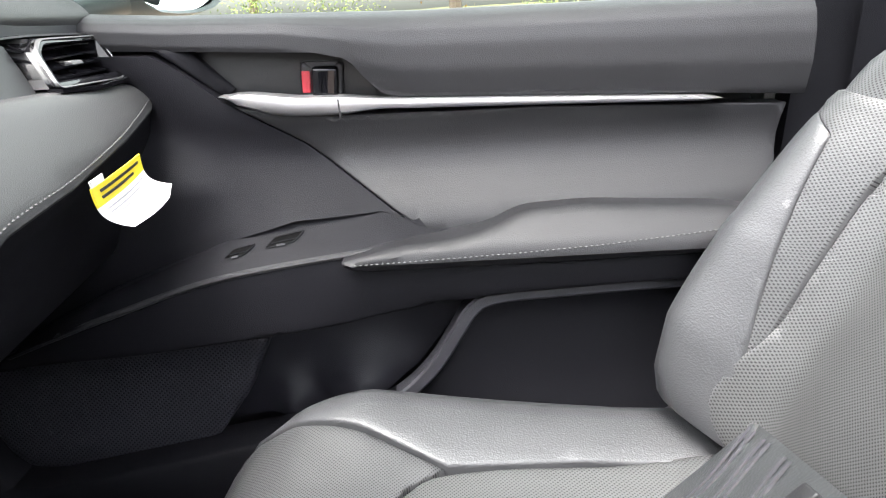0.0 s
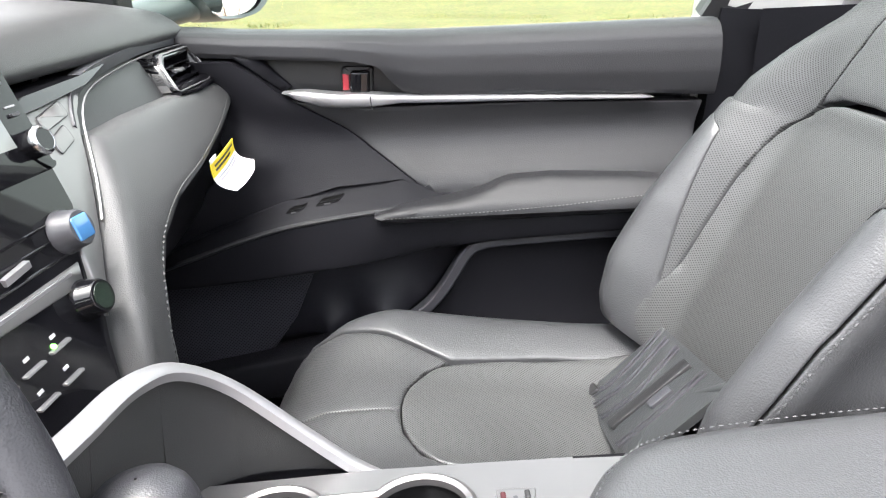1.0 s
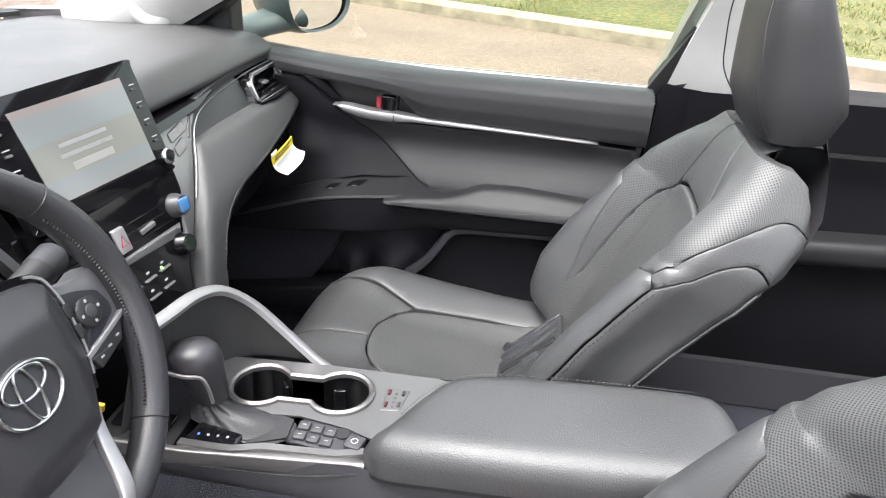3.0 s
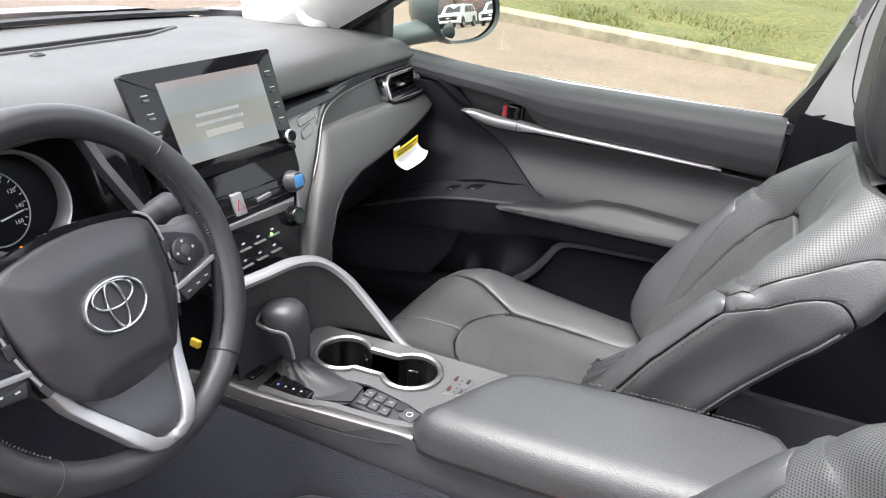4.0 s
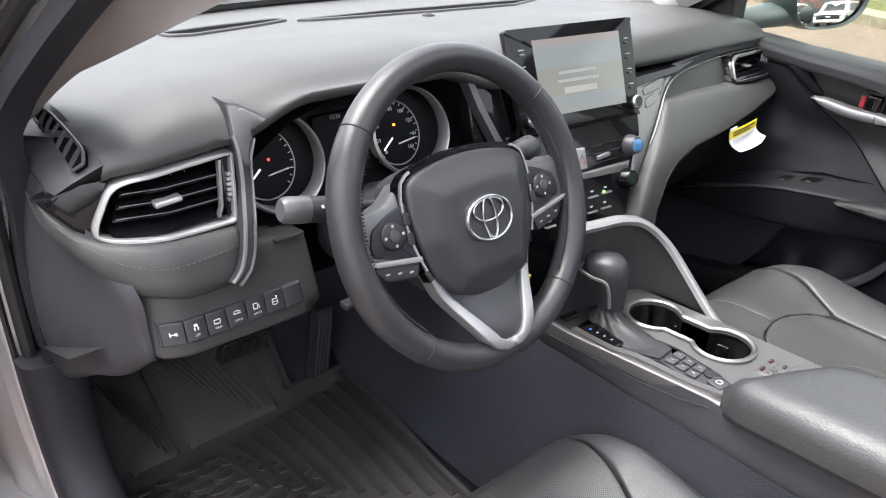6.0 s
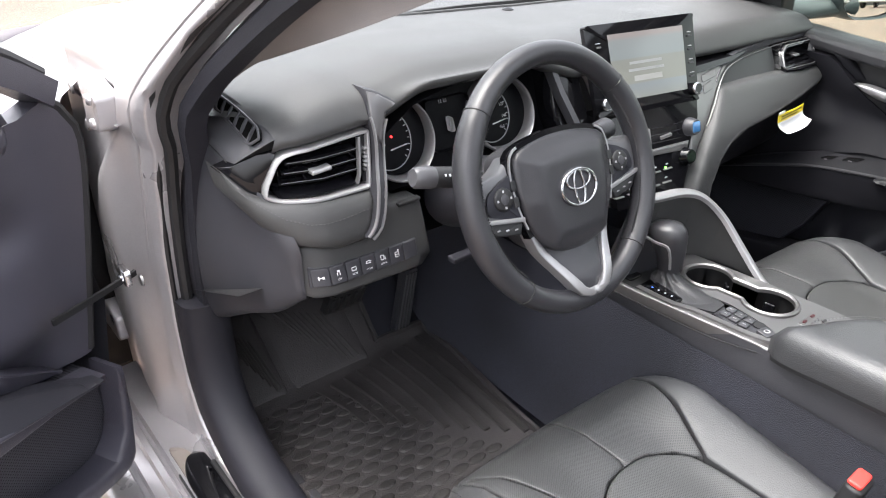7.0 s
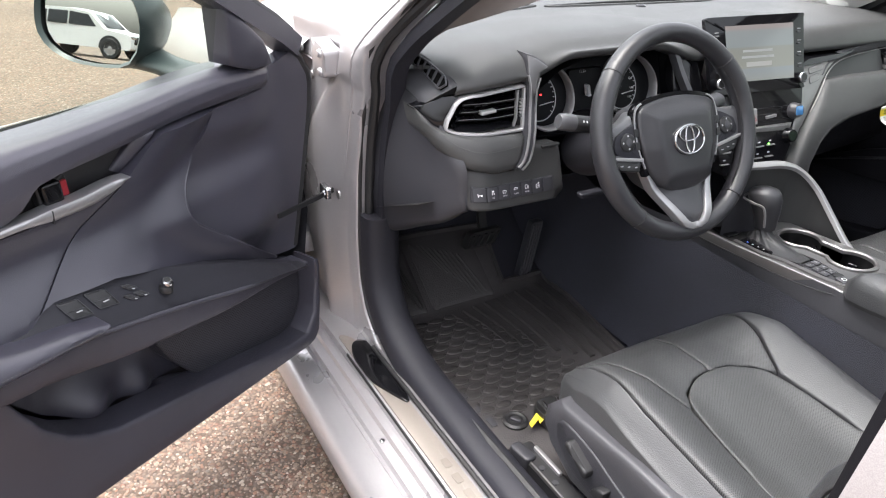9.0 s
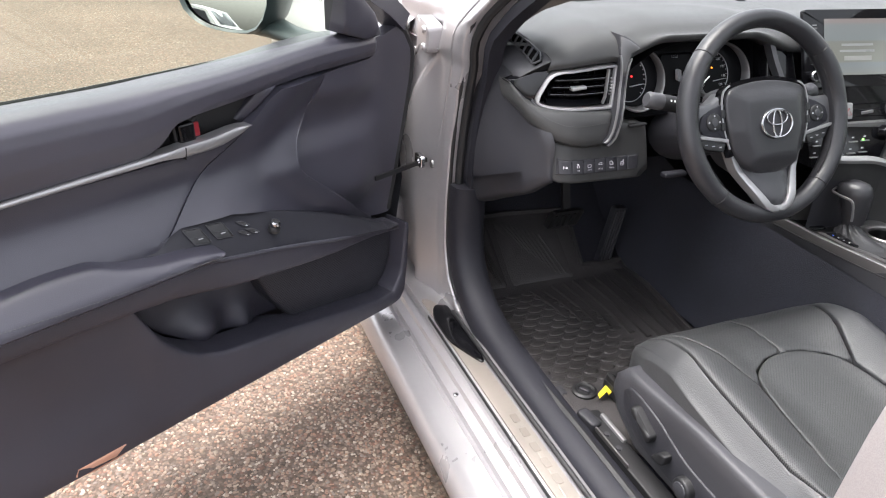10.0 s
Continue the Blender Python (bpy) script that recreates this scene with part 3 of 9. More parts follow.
    # armrest pad with stitches, and the beam under it
    arm = [(-0.004, 0.672), (0.05, 0.684), (0.125, 0.690), (0.177, 0.700), (0.21, 0.714), (0.288, 0.717), (0.45, 0.708), (0.498, 0.70), (0.495, 0.664), (0.40, 0.656), (0.2, 0.654), (0.03, 0.655), (0.005, 0.660)]

    def arm_d(u, v):
        return 0.098 - 0.95 * max(0, v - 0.676) ** 1.0 - 0.02 * max(0, (0.668 - v) / 0.02)

    # Armrest leather: shade-darkened copy in the cabin, sky-tinted copy on the open door.
    Build().slab(dense(fillet(arm, 0.02), 0.012), at(arm_d), 0.012, 0.008, 0.06, 0.010).part("armrest", DOOR_LEATHER if opened else SHADED_LEATHER, door, "padded leather armrest with a stitched edge")
    st = [Vector(at(arm_d)(u, v, 0.0122)) for u, v in ((0.012, 0.669), (0.1, 0.671), (0.2, 0.674), (0.3, 0.678), (0.4, 0.684), (0.49, 0.690))]
    Build().stitch([tuple(q) for q in st], 0.006, 0.0008, (0, -0.0006 * side, 0.0004)).part("stitching", THREAD, door)
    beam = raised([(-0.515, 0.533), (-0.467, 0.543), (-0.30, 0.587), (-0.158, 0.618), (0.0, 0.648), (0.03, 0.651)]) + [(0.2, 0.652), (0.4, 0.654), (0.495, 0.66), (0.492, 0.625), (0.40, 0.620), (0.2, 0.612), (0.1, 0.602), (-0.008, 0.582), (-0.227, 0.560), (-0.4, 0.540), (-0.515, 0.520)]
    # Beam colour differs by door only to hold the passenger side's shade.
    Build().slab(dense(beam, 0.014), at(lambda u, v: 0.078 - 0.035 * (1 - smooth01(-0.53, -0.2, u)) - 0.35 * max(0, 0.625 - v) * smooth01(-0.1, 0.1, u)), 0.006, 0.005, 0.05, 0.014).part("armrest_beam", DOOR_PLASTIC if opened else SHADED_TRIM, door)

    # lower panel round the pocket
    rear = [(0.49, 0.622), (0.485, 0.55), (0.47, 0.40), (0.44, 0.30), (0.38, 0.283)]
    lower = rear + [(0.2, 0.281), (0.0, 0.280), (-0.3, 0.285), (-0.47, 0.30), (-0.530, 0.33), (-0.552, 0.42), (-0.556, 0.52), (-0.543, 0.525), (-0.538, 0.47), (-0.525, 0.395), (-0.49, 0.352), (-0.44, 0.350), (-0.3, 0.374), (-0.18, 0.395), (-0.077, 0.410), (-0.01, 0.420), (0.04, 0.44), (0.075, 0.465), (0.11, 0.505), (0.135, 0.555), (0.155, 0.60), (0.18, 0.615), (0.3, 0.622)]

    def low_d(u, v):
        d = 0.035 + 0.012 * smooth01(0.45, 0.30, v) - 0.05 * smooth01(0.325, 0.278, v)
        return d - 0.012 * smooth01(0.60, 0.585, v) * smooth01(0.12, 0.19, u) * smooth01(0.36, 0.50, v)

    # Lower trim too: near black on the closed door in place of shade.
    Build().slab(dense(lower, 0.014), at(low_d), 0.01, 0.008, 0.06, 0.016).part("lower_trim", DOOR_PLASTIC if opened else SHADED_TRIM, door, "hard dark plastic lower door trim")
    if not opened:
        edge_line = spl([(0.49, 0.611), (0.41, 0.612), (0.25, 0.607), (0.175, 0.602), (0.148, 0.588), (0.128, 0.558), (0.10, 0.515), (0.072, 0.485), (0.05, 0.468)], False, 0.012)
        Build().sweep([at(0.060)(u, v, 0.0) for u, v in edge_line], [(-0.009, -0.02), (0.009, -0.02), (0.009, 0.004), (0.006, 0.007), (-0.006, 0.007), (-0.009, 0.004)], (0, -side, 0)).part("pocket_edge", PLASTIC, door, "paler moulded edge of the door pocket")
    # pocket and speaker
    pk = [(0.16, 0.61), (0.13, 0.54), (0.07, 0.46), (-0.01, 0.415), (-0.18, 0.39), (-0.42, 0.355), (-0.51, 0.39), (-0.51, 0.54), (-0.2, 0.565), (0.0, 0.59)]
    # Pocket colour is darkened on the closed door to imitate shade inside it.
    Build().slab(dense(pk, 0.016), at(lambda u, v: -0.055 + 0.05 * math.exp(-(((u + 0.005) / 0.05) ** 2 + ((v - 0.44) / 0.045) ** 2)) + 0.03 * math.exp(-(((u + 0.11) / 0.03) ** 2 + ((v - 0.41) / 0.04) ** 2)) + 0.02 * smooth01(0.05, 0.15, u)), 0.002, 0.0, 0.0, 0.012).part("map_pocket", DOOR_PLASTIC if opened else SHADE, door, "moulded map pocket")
    sp = [(-0.125, 0.535), (-0.20, 0.553), (-0.35, 0.535), (-0.535, 0.508), (-0.535, 0.42), (-0.505, 0.355), (-0.45, 0.340), (-0.225, 0.372), (-0.165, 0.45)]
    Build().slab(dense(sp, 0.012), at(-0.012), 0.01, 0.008, 0.05, 0.02).part("speaker_grille", SPEAKER, door, "dotted speaker grille")
    if opened:
        rest = [(-0.10, 0.350), (-0.125, 0.372), (-0.150, 0.388), (-0.19, 0.380), (-0.232, 0.364), (-0.215, 0.340), (-0.15, 0.345)]
        Build().slab(dense(rest, 0.01), at(lambda u, v: -0.028 + 0.5 * max(0.0, 0.385 - v)), 0.006, 0.005, 0.03, 0.01).part("bottle_rest", DOOR_SOFT, door, "moulded rest in the door pocket")
        Build().slab(dense([(0.218, 0.312), (0.300, 0.309), (0.312, 0.326), (0.305, 0.338), (0.218, 0.338)], 0.02), at(low_d), 0.013, 0.002, 0.004, 0.02).part("reflector", material("amber_reflector", (0.50, 0.27, 0.19), 0.35), door, "dull orange reflector at the door's foot")
    # shell, window frame, glass, seals
    out = [(-0.56, 0.26), (0.45, 0.26), (0.58, 0.6), (0.60, 0.905), (-0.56, 0.92), (-0.62, 0.6)]

    def skin(u, v):
        return -0.20 - 0.035 * math.sin(math.pi * min(1, max(0, (v - 0.2) / 0.8)))

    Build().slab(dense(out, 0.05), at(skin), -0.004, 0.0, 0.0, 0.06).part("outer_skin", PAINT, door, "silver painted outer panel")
    Build().loft([[at(0)(u, v, -0.205) for u, v in dense(out, 0.06)], [at(0)(u, v, -0.045) for u, v in dense(out, 0.06)]], True).part("door_edge", PLASTIC if opened else PAINT, door)
    Build().slab(dense([(-0.56, 0.26), (0.47, 0.262), (0.60, 0.6), (0.60, 0.92), (-0.59, 0.92), (-0.625, 0.88), (-0.60, 0.6)], 0.05), at(-0.125), 0.0, 0.0, 0.002, 0.08).part("carrier", BLACK, door)
    belt_line = [(x, side * 0.778, belt(x) - (0.040 if side > 0 else 0.012)) for x in np.linspace(-0.40, 0.575, 14)]
    Build().sweep(belt_line, [(-0.012, -0.03), (0.012, -0.03), (0.010, 0.0), (0.004, 0.006), (-0.010, 0.004)], (0, 0, 1)).part("window_seal", RUBBER, door)
    Build().sweep([(x, side * 0.800, belt(x) - (0.036 if side > 0 else 0.008)) for x in np.linspace(-0.42, 0.60, 14)], [(-0.004, -0.03), (0.012, -0.03), (0.010, 0.002), (-0.004, 0.005)], (0, 0, 1)).part("belt_moulding", CHROME, door, "bright moulding below the window")
    gl = Build().sheet(lambda a, b: (-0.40 + 1.0 * a + 0.10 * b * a, side * glass_y(0.94 + 0.42 * b), 0.94 + 0.42 * b), 6, 5).part("window_pane", SIDE_GLASS, door, "clear side window")
    gl.visible_shadow = False
    nose = [(-0.605, 0.985), (-0.548, 1.024), (-0.44, 1.084), (-0.34, 1.142), (-0.2, 1.208)] if opened else [(-0.56, 0.955), (-0.42, 1.05), (-0.2, 1.18)]
    rail = spl([(x, glass_y(z), z) for x, z in nose] + [ (0.02, glass_y(1.29), 1.285), (0.25, glass_y(1.35), 1.345), (0.5, glass_y(1.365), 1.36), (0.66, glass_y(1.355), 1.35)], False, 0.04)
    Build().sweep([(x, side * y, z) for x, y, z in rail], [(-0.025, -0.02), (0.025, -0.02), (0.025, 0.02), (-0.025, 0.02)], (0, 0, 1)).part("window_frame", DOOR_PLASTIC if opened else BLACK, door)
    if opened:
        Build().tube([(x - 0.014, side * (y + 0.012), z + 0.026) for x, y, z in rail], 0.010, 8).part("frame_seal", RUBBER, door)
    Build().sweep([(x - 0.01, side * (y + 0.03), z + 0.006) for x, y, z in rail], [(-0.012, -0.03), (0.012, -0.03), (0.012, 0.024), (-0.012, 0.024)], (0, 0, 1)).part("outer_frame", DOOR_SOFT, door)
    Build().sweep([(0.575 + 0.22 * k, side * (glass_y(0.93 + 0.43 * k) - 0.0), 0.93 + 0.43 * k) for k in np.linspace(0, 1, 6)], [(-0.03, -0.022), (0.03, -0.022), (0.03, 0.022), (-0.03, 0.022)], (0, 1, 0)).part("rear_sash", BLACK, door)
    Build().slab(dense([(-0.505, 0.972), (-0.455, 0.968), (-0.395, 0.988), (-0.393, 1.10), (-0.43, 1.072), (-0.484, 1.022)] if opened else [(-0.545, 0.945), (-0.395, 0.945), (-0.395, 1.075), (-0.46, 1.035)], 0.02), at(-0.012 if opened else -0.062), 0.012, 0.008, 0.05, 0.03).part("mirror_sail", DOOR_PLASTIC if opened else BLACK, door, "black triangular mirror base cover")
    # outside mirror
    mc = Vector((-0.285 if side > 0 else -0.335, side * 1.02, 1.04))
    turn = Matrix.Rotation(radians(MIRROR_TURN[side][0]) * side, 4, "Z") @ Matrix.Rotation(radians(MIRROR_TURN[side][1]), 4, "Y")
    shape = [(0.115, -0.03), (0.105, 0.05), (0.06, 0.078), (-0.06, 0.07), (-0.105, 0.04), (-0.112, -0.02), (-0.085, -0.068), (-0.03, -0.08), (0.06, -0.072)]
    mm = lambda u, v, h: tuple(mc + turn @ Vector((h, side * u, v)))
    house = Build()
    secs = []
    for dpt, k in ((0.012, 1.0), (0.02, 1.07), (0.0, 1.1), (-0.05, 1.06), (-0.10, 0.86), (-0.15, 0.58), (-0.175, 0.1)):
        secs.append([mm(u * k, v * k, dpt) for u, v in spl(shape, True, 0.02)])
    house.loft(secs, True, False)
    mirror = house.part("mirror_housing", HOUSING, door, "dark teal-grey outside mirror housing")
    Build().slab(spl(shape, True, 0.015), mm, 0.006, 0.0, 0.002, 0.05).part("mirror_glass", MIRROR, mirror, "outside mirror glass")
    foot = [(-0.41, -0.785, 0.950), (-0.40, -0.84, 0.958), (-0.395, -0.90, 0.965), (-0.39, -0.96, 0.975)] if opened else [(-0.46, 0.80, 0.965), (-0.43, 0.86, 0.972), (-0.38, 0.93, 0.985), (-0.34, 0.99, 1.0)]
    fw, fh = (0.052, 0.026) if opened else (0.072, 0.036)
    Build().sweep(spl(foot, False, 0.02), [(fw * math.cos(q) - 0.006 * math.sin(q), -0.006 + fh * math.sin(q)) for q in np.linspace(0, math.tau, 18, endpoint=False)], (0, 0, 1), False, lambda q: 1.0 - 0.25 * math.sin(math.pi * q)).part("mirror_foot", HOUSING, mirror)
    if opened:
        m = SWING.copy()
        m.translation *= SCALE
        door.matrix_world = m
    return door


MIRROR_TURN = {1: (-20, -5.4), -1: (-15, -7.3)}
car_door("passenger_door", "black trimmed car door, closed, with a padded armrest", 1, False)
car_door("driver_door", "black trimmed car door standing wide open", -1, True)


# ---- dashboard ----
dash = thing("dashboard", "black soft-touch car dashboard with silver trim", "dashboard")


def pass_x(z):
    return -0.19 - 1.4 * max(0.0, z - 0.66) ** 2


def left_x(z):
    return -0.32 - 0.29 * (z - 0.857)


def on_right(u, v, h):
    return (pass_x(v) + h, u, v)


def on_left(u, v, h):
    # the left end turns away towards the door
    return (left_x(v) + h - 1.9 * max(0.0, -0.70 - u) ** 1.5 * (1 if u < -0.70 else 0), u, v)


# upper pad: its profile from the windscreen to the front lip, with the hood over the dials
def hood(y):
    return smooth01(-0.60, -0.47, y) * (1 - smooth01(-0.24, -0.10, y))


def pad_profile(y):
    hd = hood(y)
    lip_z = interp(y, (-0.815, -0.78, -0.735, -0.69, -0.6), (0.905, 0.918, 0.936, 0.941, 0.948)) + 0.035 * hd if y < 0.0 else 0.942
    lip_x = (-0.335 - 0.005 * hd) if y < -0.1 else interp(y, (-0.1, 0.15, 0.4, 0.75), (-0.335, -0.315, -0.305, -0.30))
    if y < -0.60:
        lip_x = left_x(lip_z) - 1.9 * max(0.0, -0.70 - y) ** 1.5 + 0.006
    crown = 1.012 + 0.012 * hd
    ends = 0.20 * max(0.0, abs(y + 0.04) - 0.62) ** 1.3 + (0.42 * max(0.0, -0.62 - y) ** 1.3 if y < 0 else 0.0)
    x0 = -1.05 + 0.22 * (abs(y + 0.04) / 0.75) ** 2.2
    pts = [(x0, 0.995), (-0.80, 1.003 - ends * 0.5), (-0.68, 1.010 - ends), (-0.56, crown - ends), (-0.45, crown + 0.004 - ends), (lip_x - 0.05, crown - 0.006 - ends * 0.9), (lip_x - 0.018, crown - 0.022 - ends * 0.7), (lip_x, lip_z + 0.018), (lip_x - 0.001, lip_z + 0.006), (lip_x - 0.012, lip_z), (lip_x - 0.05, lip_z - 0.004)]
    return pts


def pad_point(a, b):
    # the left end is cut off slantwise towards the driver
    y0 = interp(b, (0, 0.25, 0.36, 0.44, 0.56, 0.66, 0.74, 1), (-0.832, -0.822, -0.785, -0.762, -0.750, -0.746, -0.752, -0.755))
    y = y0 + (0.755 - y0) * a
    pr = pad_profile(y)
    s = b * (len(pr) - 1)
    i = min(int(s), len(pr) - 2)
    p0, p1, p2, p3 = pr[max(i - 1, 0)], pr[i], pr[i + 1], pr[min(i + 2, len(pr) - 1)]
    t = s - i
    q = [0.5 * ((2 * p1[k]) + (p2[k] - p0[k]) * t + (2 * p0[k] - 5 * p1[k] + 4 * p2[k] - p3[k]) * t * t + (3 * p1[k] - p0[k] - 3 * p2[k] + p3[k]) * t ** 3) for k in (0, 1)]
    return (q[0], y, q[1])


Build().sheet(pad_point, 110, 41).part("upper_pad", SOFT, dash, "soft grained top pad of the dashboard")
# defroster slots and the light sensor
def slot_at(u, v, h):
    a = (v + 0.832) / 1.587
    q = [pad_point(a, b) for b in np.linspace(0.05, 0.45, 15)]
    return (u, v, interp(u, [p[0] for p in q], [p[2] for p in q]) + h)


for slot in ([(-0.808, -0.490), (-0.828, -0.36), (-0.838, -0.245), (-0.816, -0.229), (-0.79, -0.31), (-0.757, -0.448), (-0.772, -0.485)], [(-0.80, -0.215), (-0.80, 0.0), (-0.775, 0.20), (-0.742, 0.43), (-0.695, 0.30), (-0.725, 0.08), (-0.742, 0.024), (-0.765, -0.10), (-0.785, -0.19)]):
    # Plate laid on the pad; its black stands in for the slot's unlit depth.
    Build().slab(dense(slot, 0.02), slot_at, 0.0030, 0.0, 0.002, 0.03).part("defroster_slot", UNLIT_BLACK, dash)
    Build().tube([slot_at(u, v, 0.001) for u, v in dense(fillet(slot, 0.01), 0.012)], 0.0042, 8, True).part("slot_rim", SOFT, dash)
Build().lathe(Matrix.Translation((-0.685, 0.03, 1.008)), [(0.014, 0), (0.013, 0.004), (0.008, 0.007), (0, 0.008)], 16).part("light_sensor", PIANO, dash)

# passenger side: dark textured recess, bright edging, vent, soft lower pad
rec = [(0.566, 0.928), (0.55, 0.936), (0.44, 0.931), (0.345, 0.921), (0.30, 0.905), (0.273, 0.878), (0.396, 0.884), (0.549, 0.881)]
Build().slab(dense(rec, 0.02), on_right, -0.012, 0.0, 0.02, 0.03).part("trim_recess", BLACK, dash, "textured black trim recess")
edge = [(0.728, 0.936), (0.592, 0.937), (0.45, 0.931), (0.36, 0.922), (0.31, 0.906), (0.278, 0.885), (0.246, 0.858), (0.20, 0.822)]
path = [on_right(u, v, 0.003) for u, v in spl(edge, False, 0.015)]
Build().sweep(path, [(-0.0010, -0.0012), (0.0010, -0.0012), (0.0010, 0.0010), (-0.0010, 0.0010)], (1, 0, 0)).part("trim_edge", TRIM, dash, "thin satin edge of the trim")
Build().sweep([on_right(u, v + 0.009, -0.004) for u, v in spl(edge[:6], False, 0.015)], [(-0.008, -0.01), (0.006, -0.01), (0.006, 0.005), (-0.008, 0.005)], (1, 0, 0)).part("trim_top", PLASTIC, dash)
pad2 = [(0.735, 0.872), (0.69, 0.880), (0.549, 0.883), (0.396, 0.886), (0.285, 0.885), (0.246, 0.853), (0.20, 0.816), (0.163, 0.783), (0.132, 0.742), (0.108, 0.69), (0.112, 0.66), (0.175, 0.652), (0.184, 0.708), (0.216, 0.752), (0.258, 0.778), (0.334, 0.797), (0.447, 0.806), (0.59, 0.824), (0.70, 0.842), (0.738, 0.856)]


def pad2_at(u, v, h):
    return (pass_x(v) + h + 0.012 * smooth01(0.9, 0.8, v), u, v)


Build().slab(dense(pad2, 0.014), pad2_at, 0.012, 0.011, 0.05, 0.016).part("knee_pad", SOFT, dash, "stitched soft pad sweeping down to the console")
st = [(0.715, 0.858), (0.59, 0.835), (0.447, 0.817), (0.334, 0.808), (0.25, 0.787), (0.205, 0.757), (0.172, 0.710), (0.163, 0.66)]
Build().stitch([pad2_at(u, v, 0.0122) for u, v in spl(st, False, 0.02)], 0.0065, 0.0008, (0.0006, 0, 0)).part("stitching", THREAD, dash)


def under(a, b):
    # shade-dark underside from the pad's lower edge back to the firewall
    y = 0.17 + 0.57 * a
    z0 = interp(y, (0.17, 0.184, 0.216, 0.258, 0.334, 0.447, 0.59, 0.74), (0.655, 0.70, 0.75, 0.776, 0.795, 0.805, 0.823, 0.85))
    return (interp(b, (0, 0.25, 0.5, 1), (pass_x(z0) + 0.008, -0.24, -0.30, -0.75)), y, interp(b, (0, 0.25, 0.5, 1), (z0, z0 - 0.035, 0.66 - 0.04 * (1 - a), 0.50)))


# Near-black colour stands in for the footwell's shade.
Build().sheet(under, 24, 14).part("glovebox", SHADED_TRIM, dash, "glovebox front under the pad, darkened for footwell shade")
# passenger vent
vent = [(0.572, 0.922), (0.60, 0.934), (0.728, 0.934), (0.718, 0.888), (0.70, 0.884), (0.556, 0.886)]
Build().slab(dense(vent, 0.02), on_right, -0.035, 0.0, 0.0, 0.03).part("vent_back", BLACK, dash)
pv = Build().bezel(dense(fillet(vent, 0.010), 0.01), on_right, 0.0065, -0.035, 0.010).part("vent_frame", PIANO, dash, "gloss black air vent frame")
Build().bezel(dense(fillet([(u, v) for u, v in vent], 0.010), 0.01), on_right, 0.0016, 0.004, 0.0112).part("frame_line", TRIM, pv)
for k in range(4):
    v0 = 0.895 + 0.010 * k
    Build().sweep([on_right(0.566, v0, -0.010), on_right(0.64, v0 + 0.002, -0.010), on_right(0.718, v0 + 0.003, -0.010)], [(-0.012, -0.001), (0.012, -0.001), (0.012, 0.001), (-0.012, 0.001)], (0.25, 0, 1)).part("slat", PIANO, pv)
Build().slab(rect(0.645, 0.907, 0.024, 0.0045, 0.0015), on_right, 0.004, 0.0015, 0.02, 0.02).part("vent_tab", TRIM, pv, "bright vent tab")
Build().sweep([on_right(0.556, 0.884, 0.004), on_right(0.62, 0.881, 0.01), on_right(0.70, 0.882, 0.008), on_right(0.722, 0.889, 0.006)], [(-0.008, -0.002), (0.008, -0.002), (0.008, 0.002), (-0.008, 0.002)], (0, 0, 1)).part("vent_lip", PIANO, pv)

# centre: silver panel between screen and trim, two slots
ctr = [(0.128, 0.755), (0.157, 0.787), (0.20, 0.826), (0.243, 0.862), (0.275, 0.888), (0.305, 0.908), (0.34, 0.922), (0.24, 0.932), (0.17, 0.925), (0.172, 0.89), (0.16, 0.85), (0.135, 0.79)]
Build().slab(dense(ctr, 0.014), on_right, 0.002, 0.002, 0.03, 0.02).part("centre_trim", SILVER2, dash, "satin trim strip beside the screen")
for u, v, w, hh in ((0.255, 0.913, 0.058, 0.013), (0.238, 0.893, 0.038, 0.014)):
    q = fillet([(u - w / 2, v - hh / 2 - 0.003), (u + w / 2, v - hh / 2 + 0.003), (u + w / 2 + 0.004, v + hh / 2 + 0.004), (u - w / 2 + 0.004, v + hh / 2 - 0.003)], 0.005)
    Build().slab(q, on_right, 0.004, 0.001, 0.004, 0.02).part("trim_button", SILVER2, dash)
    Build().sweep([on_right(a, b, 0.003) for a, b in q], ring_pts(0, 0, 0.0008, n=5), (1, 0, 0), True).part("button_joint", BLACK, dash)
Build().slab(dense([(0.19, 0.935), (0.36, 0.938), (0.44, 0.942), (0.36, 0.929), (0.25, 0.924), (0.18, 0.922)], 0.02), on_right, 0.006, 0.0, 0.03, 0.03).part("trim_blade", PIANO, dash)

# stack body below the screen
stack = [(-0.09, 0.875), (0.17, 0.885), (0.168, 0.85), (0.145, 0.80), (0.135, 0.765), (0.118, 0.735), (0.10, 0.692), (-0.075, 0.70), (-0.09, 0.76)]


def on_stack(u, v, h):
    # faces slightly towards the driver, lower edge nearer to the seats
    return (-0.234 + 0.16 * (u - 0.03) - 0.33 * (v - 0.79) + h, u, v)


Build().slab(dense(stack, 0.02), on_stack, 0.0, 0.0, 0.06, 0.03).part("stack_panel", PIANO, dash, "gloss black climate panel")
# screen
TL = Vector((-0.342, -0.109, 1.046))
eu, ev = Vector((0.047, 0.284, 0.003)), Vector((0.058, -0.003, -0.165))
en = ev.cross(eu).normalized()
if en.x < 0:
    en = -en


def on_screen(u, v, h):
    return tuple(TL + eu * u + ev * v + en * h)


unit = [(0.0, 0.0), (1.0, -0.01), (0.985, 1.0), (0.03, 1.0)]
Build().slab(fillet(unit, 0.03), on_screen, 0.004, 0.003, 0.010, 0.2).part("screen_unit", PIANO, dash, "gloss black touchscreen unit")


